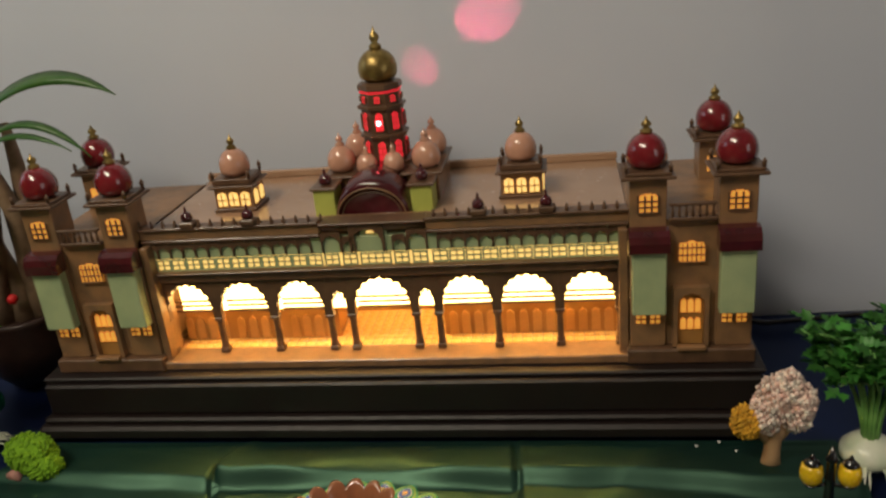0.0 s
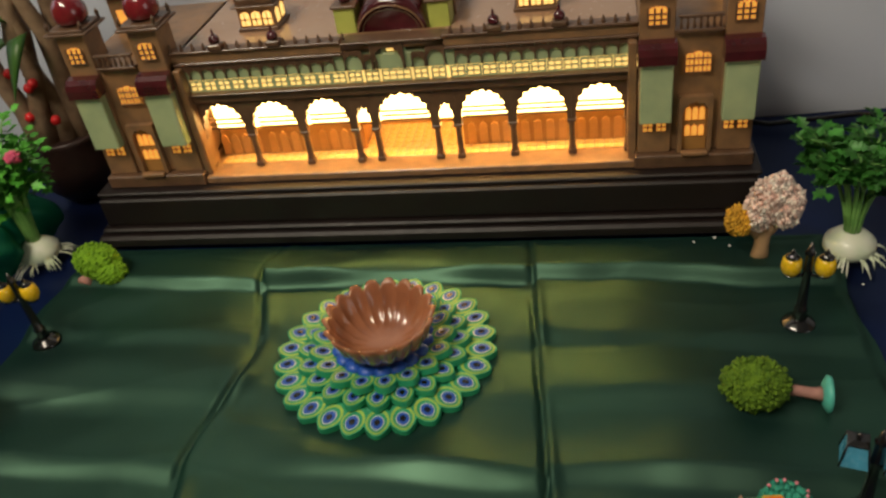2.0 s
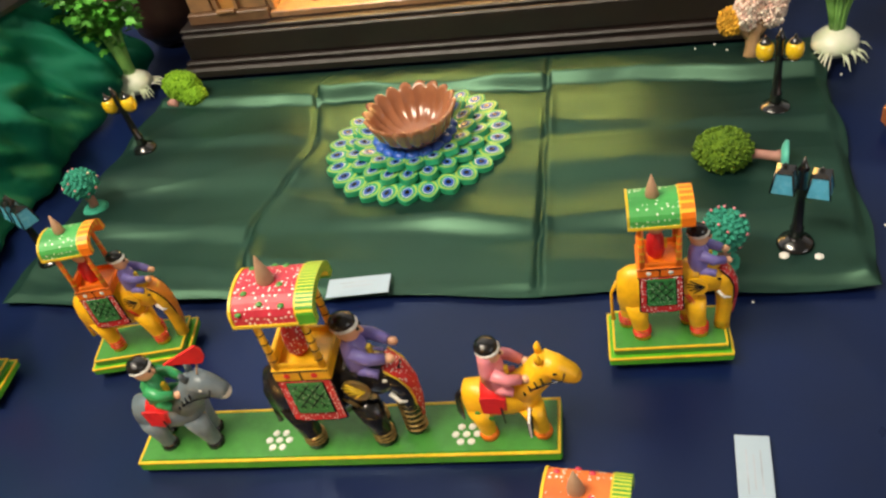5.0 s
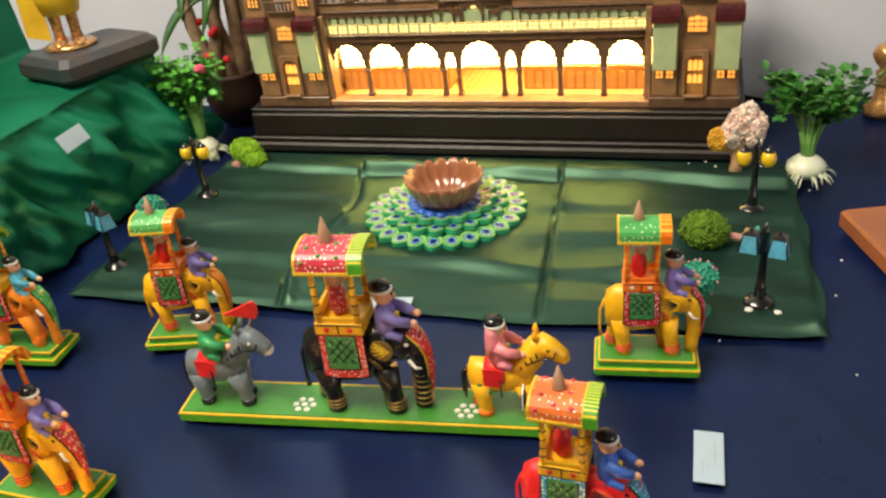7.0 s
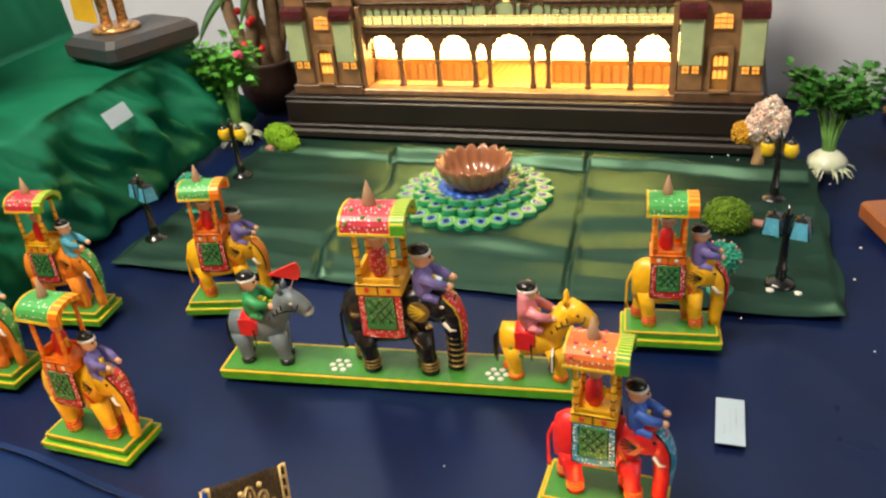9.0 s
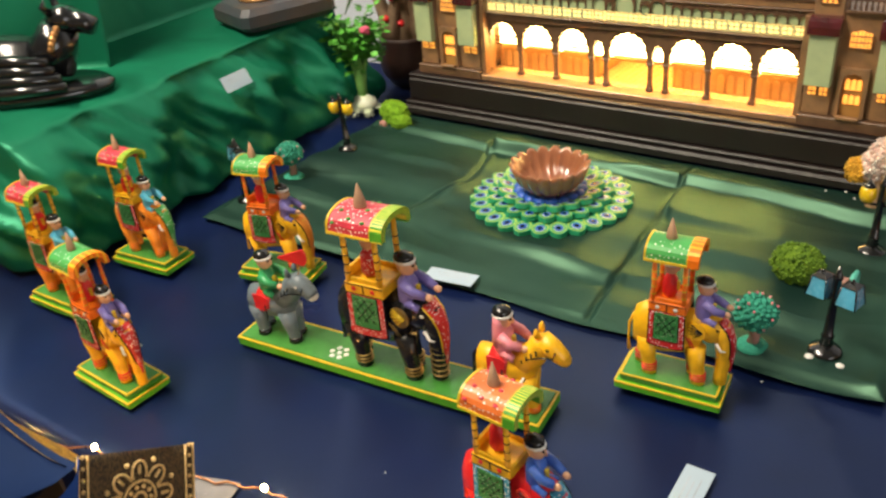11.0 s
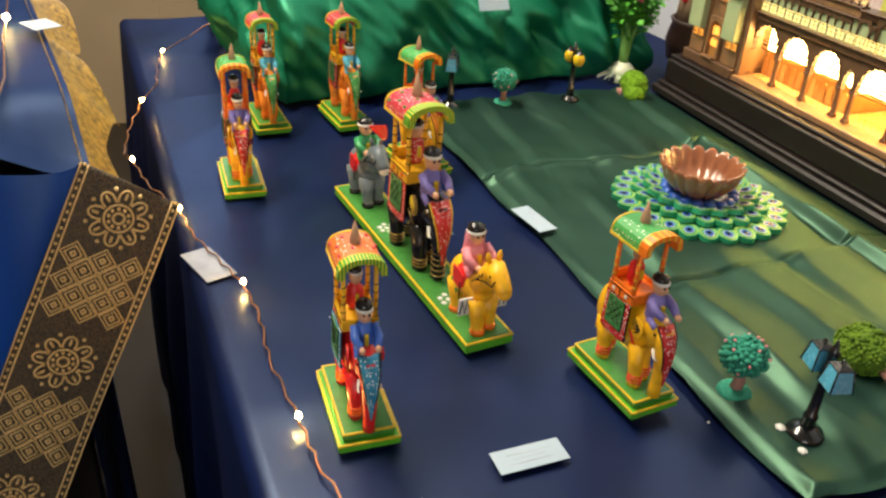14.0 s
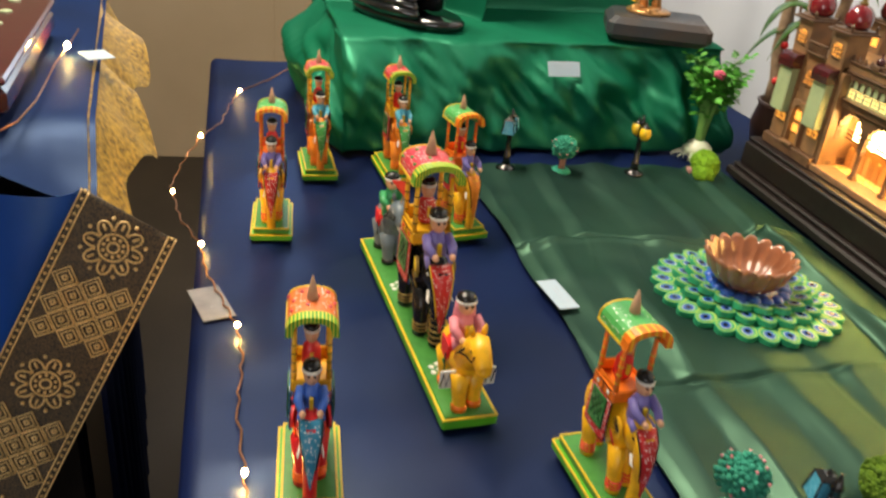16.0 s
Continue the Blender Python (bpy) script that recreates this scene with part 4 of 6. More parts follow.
# ---- painted wooden figurines ----
def doll(name, parent, x, z, shirt, size=1.0, seated=True, hat=False, arms=True, hair=BLACK, scarf=None):
    """A small turned wooden doll as one plain mesh: trunk, arms, head, hair."""
    s = Shape()
    k = size
    s.lathe([(0.0042 * k, 0), (0.0062 * k, 0.003 * k), (0.006 * k, 0.009 * k), (0.0056 * k, 0.013 * k), (0.0034 * k, 0.0158 * k), (0.0025 * k, 0.017 * k)], 12, 0, True, Matrix.Translation((x, 0, z)) @ Matrix.Diagonal((0.85, 1.05, 1, 1)))
    s.ball(x + 0.0004, 0, z + 0.0212 * k, 0.0049 * k, 0.0047 * k, 0.0056 * k, 1)
    s.ball(x + 0.0052 * k, 0, z + 0.0205 * k, 0.0011 * k, 0.001 * k, 0.0016 * k, 1, 6)
    s.lathe([(0.005 * k, 0.0014 * k), (0.0052 * k, 0.0022 * k), (0.0047 * k, 0.004 * k), (0.002 * k, 0.0054 * k)], 12, 2, True, Matrix.Translation((x - 0.0007 * k, 0, z + 0.0226 * k)))
    s.lathe([(0.0051 * k, 0.0), (0.0055 * k, 0.0004 * k), (0.0055 * k, 0.0012 * k), (0.0051 * k, 0.0016 * k)], 12, 5, True, Matrix.Translation((x - 0.0003 * k, 0, z + 0.0228 * k)))
    if arms:
        for sy in (-1, 1):
            s.tube([(x + 0.0005 * k, sy * 0.0058 * k, z + 0.0135 * k), (x + 0.0062 * k, sy * 0.0072 * k, z + 0.0105 * k), (x + 0.0118 * k, sy * 0.0052 * k, z + 0.0088 * k)], [0.0029 * k, 0.0027 * k, 0.0022 * k], 8, 0)
            s.ball(x + 0.0135 * k, sy * 0.0048 * k, z + 0.0083 * k, 0.0022 * k, 0.0019 * k, 0.0019 * k, 1, 8)
            s.ball(x + 0.0048 * k, sy * 0.0016 * k, z + 0.0222 * k, 0.0007 * k, 0.0009 * k, 0.0007 * k, 2, 6)
            s.tube([(x + 0.001, sy * 0.004 * k, z + 0.002 * k), (x + 0.008 * k, sy * 0.0062 * k, z + 0.001 * k)], [0.0027 * k, 0.002 * k], 8, 0)
    s.box(x - 0.0012 * k, x + 0.0064 * k, -0.0012 * k, 0.0012 * k, z + 0.005 * k, z + 0.0115 * k, 0.0003, 3)
    if scarf:
        s.lathe([(0.0066 * k, 0.006 * k), (0.0064 * k, 0.013 * k), (0.0058 * k, 0.019 * k), (0.0052 * k, 0.023 * k)], 12, 4, True, Matrix.Translation((x - 0.0014 * k, 0, z)) @ Matrix.Diagonal((0.72, 1, 1, 1)))
    return part(name, s, [shirt, SKIN, hair, LINE, scarf or shirt, WHITE], parent)


def howdah(parent, x, z, k, box, post, roof, hem, passenger):
    """Open seat with four posts, a curved roof with a hem board and a raw wooden tip."""
    h = part("howdah", Shape().box(x - 0.0145 * k, x + 0.0135 * k, -0.0145 * k, 0.0145 * k, z, z + 0.0085 * k, 0.001)
             .box(x - 0.0135 * k, x - 0.011 * k, -0.0135 * k, 0.0135 * k, z + 0.0086 * k, z + 0.0165 * k, 0.0008)
             .box(x - 0.011 * k, x + 0.012 * k, -0.0135 * k, -0.012 * k, z + 0.0086 * k, z + 0.012 * k, 0.0005)
             .box(x - 0.011 * k, x + 0.012 * k, 0.012 * k, 0.0135 * k, z + 0.0086 * k, z + 0.012 * k, 0.0005), box, parent)
    for sy in (-1, 1):
        part("painted_line", Shape().box(x - 0.0146 * k, x + 0.0136 * k, sy * 0.0148 * k - 0.0003, sy * 0.0148 * k + 0.0003, z + 0.0004, z + 0.0011 * k, 0.0001)
             .box(x - 0.0146 * k, x + 0.0136 * k, sy * 0.0148 * k - 0.0003, sy * 0.0148 * k + 0.0003, z + 0.0072 * k, z + 0.0079 * k, 0.0001)
             .box(x - 0.001 * k, x - 0.0003 * k, sy * 0.0148 * k - 0.0003, sy * 0.0148 * k + 0.0003, z + 0.0012 * k, z + 0.0071 * k, 0.0001), BLACK, h)
        for dx in (-0.0075, 0.006):
            s = Shape().lathe([(0.0017 * k, 0), (0.0015 * k, 0.0005), (0.0002, 0.0006)], 10, place=Matrix.Translation((x + dx * k, sy * 0.0146 * k, z + 0.0042 * k)) @ Matrix.Rotation(-sy * math.pi / 2, 4, "X"))
            part("painted_spot", s, RED if box in (YELLOW,) else WHITE, h)
        for sx in (-1, 1):
            top = 0.044 * k
            p = Shape().tube([(x + sx * 0.0112 * k, sy * 0.0125 * k, z + 0.0086 * k), (x + sx * 0.0112 * k, sy * 0.0125 * k, z + top)], [0.0019 * k, 0.0017 * k], 8)
            for i in range(4):
                zz = z + (0.014 + i * 0.006) * k
                p.lathe([(0.0019 * k, 0), (0.0022 * k, 0.0004 * k), (0.0019 * k, 0.0008 * k)], 8, 1, True, Matrix.Translation((x + sx * 0.0112 * k, sy * 0.0125 * k, zz)))
            part("post", p, [post, LINE if post is ORANGE else BLACK], h)
    # vault over the seat, running fore and aft
    z1 = z + 0.0425 * k

    def vault(a, b, thick, lift):
        rings = []
        for xx in (a, b):
            ring = [(xx, 0.0178 * k * math.cos(t) * (1 + lift), z1 + 0.0125 * k * math.sin(t) ** 0.6 * (1 + lift)) for t in [math.pi * i / 12 for i in range(13)]]
            ring += [(xx, 0.0178 * k * (1 - thick) * math.cos(t), z1 + 0.0125 * k * (1 - thick) * math.sin(t) ** 0.6) for t in [math.pi * (12 - i) / 12 for i in range(13)]]
            rings.append(ring)
        return Shape().loft(rings, 0, False)

    c = part("canopy", vault(x - 0.0185 * k, x + 0.0125 * k, 0.2, 0.0), roof, h)
    part("hem_board", vault(x + 0.0126 * k, x + 0.0205 * k, 0.24, 0.05), hem, c)
    for xx in (x - 0.0186 * k, x + 0.0118 * k):
        part("rim_line", vault(xx, xx + 0.0014 * k, 0.05, 0.03), LINE, c)
    for sy in (-1, 1):
        part("rim_line", Shape().box(x - 0.0186 * k, x + 0.0125 * k, sy * 0.0182 * k - 0.0005, sy * 0.0182 * k + 0.0005, z1 - 0.0004, z1 + 0.0016 * k, 0.0002), LINE, c)
    if roof in (CRIMSON_DOTS, ORANGE_DOTS):
        spots = Shape()
        for i, (fx, t) in enumerate(((-0.013, 0.9), (-0.006, 1.35), (0.003, 0.8), (-0.012, 2.0), (0.004, 1.75), (-0.004, 2.4), (0.006, 2.5), (-0.014, 2.75), (-0.004, 0.5))):
            spots.ball(x + fx * k, 0.0178 * k * math.cos(t), z1 + 0.0125 * k * math.sin(t) ** 0.6, 0.0017 * k, 0.0017 * k, 0.0008 * k, 0, 8)
        part("painted_spots", spots, LANE if roof is CRIMSON_DOTS else CRIMSON_DOTS, c)
    part("tip", Shape().lathe([(0.0038 * k, z1 + 0.0115 * k), (0.0042 * k, z1 + 0.0135 * k), (0.0034 * k, z1 + 0.0175 * k), (0.0004, z1 + 0.0275 * k)], 10, place=Matrix.Translation((x - 0.003 * k, 0, 0))), WOODTIP, c, "pointed raw wooden tip")
    doll("passenger", parent, x - 0.002 * k, z + 0.0088 * k, passenger, 1.1 * k, arms=False)


def elephant_parts(root, z0, k, body, face, cloth, border, rider, box, post, roof, hem, passenger, rings, at=0.0, ear=None, trunk=None):
    """Elephant with howdah and rider, its feet on z0, k: scale; the head looks along +x."""
    s = Shape()
    X = lambda x: at + x * k  # noqa: E731
    Z = lambda z: z0 + z * k  # noqa: E731
    body_rings = []
    for x, ry, zc, rz in ((-0.0325, 0.004, 0.038, 0.008), (-0.031, 0.0095, 0.038, 0.0155), (-0.024, 0.0125, 0.0385, 0.0195), (-0.01, 0.0138, 0.0385, 0.0205), (0.006, 0.0132, 0.04, 0.019), (0.014, 0.0118, 0.0425, 0.017), (0.019, 0.0105, 0.0445, 0.0155)):
        body_rings.append([(X(x), ry * k * math.cos(2 * math.pi * j / 16), Z(zc + rz * math.sin(2 * math.pi * j / 16))) for j in range(16)])
    s.loft(body_rings)
    part("head", Shape().ball(X(0.0255), 0, Z(0.0475), 0.0115 * k, 0.0108 * k, 0.0125 * k), body, root)
    part("trunk", Shape().tube([(X(0.031), 0, Z(0.05)), (X(0.0355), 0, Z(0.041)), (X(0.0368), 0, Z(0.03)), (X(0.0365), 0, Z(0.018)), (X(0.0355), 0, Z(0.008)), (X(0.0352), 0, Z(0.0006))], [0.0085 * k, 0.0078 * k, 0.0064 * k, 0.0054 * k, 0.005 * k, 0.0052 * k], 10), body, root)
    for x, y, lean in ((-0.0235, 0.0072, -0.003), (-0.0205, -0.0072, 0.003), (0.0105, 0.0068, 0.004), (0.0165, -0.0068, 0.0035)):
        part("leg", Shape().tube([(X(x), y * k, Z(0.032)), (X(x + lean * 0.5), y * k, Z(0.016)), (X(x + lean), y * k, Z(0.006)), (X(x + lean), y * k, Z(0.0003))], [0.0078 * k, 0.006 * k, 0.0052 * k, 0.0058 * k], 10), body, root)
    part("body", s, body, root)
    for x, y, lean in ((-0.0235, 0.0072, -0.003), (-0.0205, -0.0072, 0.003), (0.0105, 0.0068, 0.004), (0.0165, -0.0068, 0.0035)):
        for zz in (0.0035, 0.0058, 0.0085):
            part("anklet", Shape().lathe([(0.005 * k, 0), (0.0062 * k, 0.0003 * k), (0.0062 * k, 0.0008 * k), (0.005 * k, 0.0011 * k)], 10, place=Matrix.Translation((X(x + lean), y * k, Z(zz)))), rings, root)
    # saddle cloths hang on both flanks
    for sy in (-1, 1):
        y = sy * 0.0146 * k
        tilt = Matrix.Translation((X(-0.0045), y, Z(0.0595))) @ Matrix.Rotation(sy * 0.03, 4, "X")

        def flap(w, h0, h1, inset, d):
            w, h1 = w * 1.1, h1 * 1.12
            return Shape().plate([(-w, -h1), (-w * 0.6, -h1 - inset), (w * 0.6, -h1 - inset), (w, -h1), (w * 0.97, h0), (-w * 0.97, h0)], sy * d - 0.0004, sy * d + 0.0004, place=tilt)

        edge = part("saddle_cloth", flap(0.0128 * k, 0, 0.0255 * k, 0.0015 * k, 0.0), BLACK, root)
        part("cloth_border", flap(0.012 * k, -0.0002, 0.0246 * k, 0.0014 * k, 0.0007), border, edge)
        part("cloth_outline", flap(0.0087 * k, -0.0003, 0.0203 * k, 0.0006 * k, 0.0013), BLACK, edge)
        field = part("cloth_field", flap(0.0081 * k, -0.0004, 0.0197 * k, 0.0004 * k, 0.0019), cloth, edge)
        grid = Shape()
        for i in range(-3, 4):
            for sgn in (-1, 1):
                a, b = Vector((i * 0.0052 * k - 0.0075 * k, 0)), Vector((i * 0.0052 * k + 0.0075 * k, 0))
                pts = []
                for t in range(13):
                    xx = (i * 0.0056 - 0.0105 + 0.021 * t / 12) * k
                    zz = (-0.0102 + sgn * (0.021 * t / 12 - 0.0105) * 1.15) * k
                    if abs(xx) < 0.0076 * k and -0.019 * k < zz < -0.001 * k:
                        pts.append((xx, sy * 0.0024, zz))
                if len(pts) > 1:
                    grid.tube(pts, 0.00035 * k, 4, place=tilt)
        part("lattice", grid, BLACK, edge)
        for dx in (-0.0125, 0.0125):
            part("tassel", Shape().ball(X(-0.0045 + dx), y, Z(0.0322), 0.0018 * k, 0.0012 * k, 0.0018 * k, 0, 8), BLUE, edge)
        # ear, eye and tusk
        ear_s = Shape().plate([(math.cos(a) * 0.0072 * k, math.sin(a) * 0.006 * k * (1.25 if math.sin(a) < 0 else 1)) for a in [2 * math.pi * i / 16 for i in range(16)]], -0.0009 * k, 0.0009 * k, place=Matrix.Translation((X(0.0175), sy * 0.0124 * k, Z(0.0485))) @ Matrix.Rotation(sy * 0.22, 4, "Z"))
        e = part("ear", ear_s, ear or body, root)
        lines = Shape()
        for i in range(5):
            a = math.radians(-35 + 22 * i)
            lines.tube([(0.005 * k, sy * 0.0012 * k, 0), (0.005 * k - 0.0112 * k * math.cos(a), sy * 0.0013 * k, -0.0075 * k * math.sin(a))], 0.0004 * k, 5, place=Matrix.Translation((X(0.0175), sy * 0.0124 * k, Z(0.0485))) @ Matrix.Rotation(sy * 0.22, 4, "Z"))
        part("ear_lines", lines, LINE if body is BLACK else BLACK, e)
        part("eye", Shape().ball(X(0.0315), sy * 0.0089 * k, Z(0.05), 0.0015 * k, 0.0006 * k, 0.0011 * k, 0, 8), WHITE if body is BLACK else BLACK, root)
        part("tusk", Shape().tube([(X(0.031), sy * 0.0068 * k, Z(0.038)), (X(0.0352), sy * 0.0088 * k, Z(0.0335)), (X(0.039), sy * 0.0092 * k, Z(0.034))], [0.0014 * k, 0.0011 * k, 0.0004 * k], 7), WHITE, root)
        for j in range(2):
            pts = [(X(0.0095 + 0.004 * math.sin(t) + j * 0.0025), sy * (0.0128 - 0.0045 * (t / 2.2) ** 2) * k, Z(0.042 - 0.0135 * t / 2.2 - j * 0.001)) for t in (0, 0.7, 1.4, 2.2)]
            part("chain_line", Shape().tube(pts, 0.0005 * k, 5), rings, root)
    # painted cloth down the forehead and trunk
    f = Shape()
    rings_f = []
    for x, z, w in ((0.0345, 0.0565, 0.0082), (0.0402, 0.0495, 0.0078), (0.0431, 0.041, 0.0062), (0.0436, 0.031, 0.0044), (0.0424, 0.02, 0.0026), (0.0412, 0.0125, 0.001)):
        rings_f.append([(X(x - 0.0022), -w * 1.02 * k, Z(z)), (X(x + 0.0002), -w * 0.6 * k, Z(z)), (X(x + 0.0012), 0, Z(z)), (X(x + 0.0002), w * 0.6 * k, Z(z)), (X(x - 0.0022), w * 1.02 * k, Z(z)), (X(x - 0.004), w * 0.5 * k, Z(z)), (X(x - 0.004), -w * 0.5 * k, Z(z))])
    f.loft(rings_f)
    fc = part("forehead_cloth", f, face, root)
    rim = Shape()
    for sy in (-1, 1):
        rim.tube([r[4 if sy > 0 else 0] for r in rings_f], 0.0006 * k, 5)
    part("cloth_rim", rim, LINE if body is BLACK else BLACK, fc)
    if trunk:
        for i in range(6):
            part("trunk_stripe", Shape().lathe([(0.0052 * k, 0), (0.0062 * k, 0.0002), (0.0062 * k, 0.0006), (0.0052 * k, 0.0008)], 10, place=Matrix.Translation((X(0.036), 0, Z(0.004 + 0.0042 * i)))), trunk, root)
    part("tail", Shape().tube([(X(-0.0322), 0, Z(0.046)), (X(-0.0362), 0, Z(0.036)), (X(-0.0365), 0, Z(0.02)), (X(-0.036), 0, Z(0.012))], [0.0013 * k, 0.0011 * k, 0.001 * k, 0.0018 * k], 7), body, root)
    howdah(root, X(-0.0045), Z(0.0588), k, box, post, roof, hem, passenger)
    doll("rider", root, X(0.0195), Z(0.0528), rider, 1.27 * k, scarf=None)


def figurine(name, label, m, **kw):
    root = thing(name, m @ Matrix.Diagonal((1, 1, 1.05, 1)), label, "figurine", "elephant figurines on the table")
    base = Shape().box(-0.041, 0.041, -0.0212, 0.0212, 0.0004, 0.0072, 0.0012)
    b = part("base", base, LIME, root, "two-stepped bright green base with yellow lines")
    part("upper_step", Shape().box(-0.0375, 0.0375, -0.0178, 0.0178, 0.0074, 0.0128, 0.001), LANE, b)
    for x, y, z, t in ((0.0408, 0.021, 0.0058, 0.0011), (0.0373, 0.0176, 0.0118, 0.0009)):
        line = Shape()
        line.box(-x, x, -y - 0.0004, -y + 0.0011, z, z + t + 0.0006, 0.0002).box(-x, x, y - 0.0011, y + 0.0004, z, z + t + 0.0006, 0.0002)
        line.box(-x - 0.0004, -x + 0.0011, -y + 0.0012, y - 0.0012, z, z + t + 0.0006, 0.0002).box(x - 0.0011, x + 0.0004, -y + 0.0012, y - 0.0012, z, z + t + 0.0006, 0.0002)
        part("yellow_line", line, LINE, b)
    elephant_parts(root, 0.0128, 1.0, **kw)
    for ob in root.children:
        if ob is not b:
            ob.scale.y = 0.85
    return root


def on_table(x, y, yaw, z=0.0):
    return Matrix.Translation((x, y, z)) @ Matrix.Rotation(math.radians(yaw), 4, "Z") @ Matrix.Scale(1.055, 4)


figurine("elephant_figurine", "yellow painted wooden elephant carrying a green-roofed orange howdah", on_table(0.2680, 0.5335, 6.2, 0.003), body=YELLOW, face=RED_DOTS, cloth=SADDLE_GREEN, border=RED_DOTS, rider=PURPLE, box=ORANGE, post=ORANGE, roof=GREEN_DOTS, hem=STRIPED_ORANGE, passenger=RED, rings=RED)
figurine("elephant_figurine", "yellow painted wooden elephant with orange hem on green roof", on_table(-0.1674, 0.5095, 13.4), body=YELLOW, face=DEEP_ORANGE, cloth=SADDLE_GREEN, border=RED_DOTS, rider=PURPLE, box=ORANGE, post=ORANGE, roof=GREEN_DOTS, hem=STRIPED_ORANGE, passenger=RED, rings=RED)
figurine("elephant_figurine", "yellow painted wooden elephant under an orange canopy near the table edge", on_table(-0.1670, 0.2990, -1.5), body=YELLOW, face=RED_DOTS, cloth=SADDLE_GREEN, border=RED_DOTS, rider=PURPLE, box=ORANGE, post=ORANGE, roof=GREEN_DOTS, hem=STRIPED_ORANGE, passenger=RED, rings=RED)
figurine("elephant_figurine", "orange painted wooden elephant with green forehead and red roof", on_table(-0.3290, 0.4590, 6.5), body=DEEP_ORANGE, face=GREEN_DOTS, cloth=SADDLE_GREEN, border=RED_DOTS, rider=SKY, box=YELLOW, post=YELLOW, roof=CRIMSON_DOTS, hem=STRIPED_LIME, passenger=RED, rings=ORANGE)
figurine("elephant_figurine", "orange painted wooden elephant beside the green drape", on_table(-0.3380, 0.3570, 3.0), body=DEEP_ORANGE, face=GREEN_DOTS, cloth=SADDLE_GREEN, border=RED_DOTS, rider=SKY, box=YELLOW, post=YELLOW, roof=CRIMSON_DOTS, hem=STRIPED_LIME, passenger=RED, rings=ORANGE)
figurine("elephant_figurine", "red painted wooden elephant with blue dotted forehead and orange roof", on_table(0.2392, 0.3250, -2.0), body=RED, face=BLUE_DOTS, cloth=SADDLE_GREEN, border=BLUE_DOTS, rider=BLUE, box=YELLOW, post=YELLOW, roof=ORANGE_DOTS, hem=STRIPED_LIME, passenger=RED, rings=ORANGE)


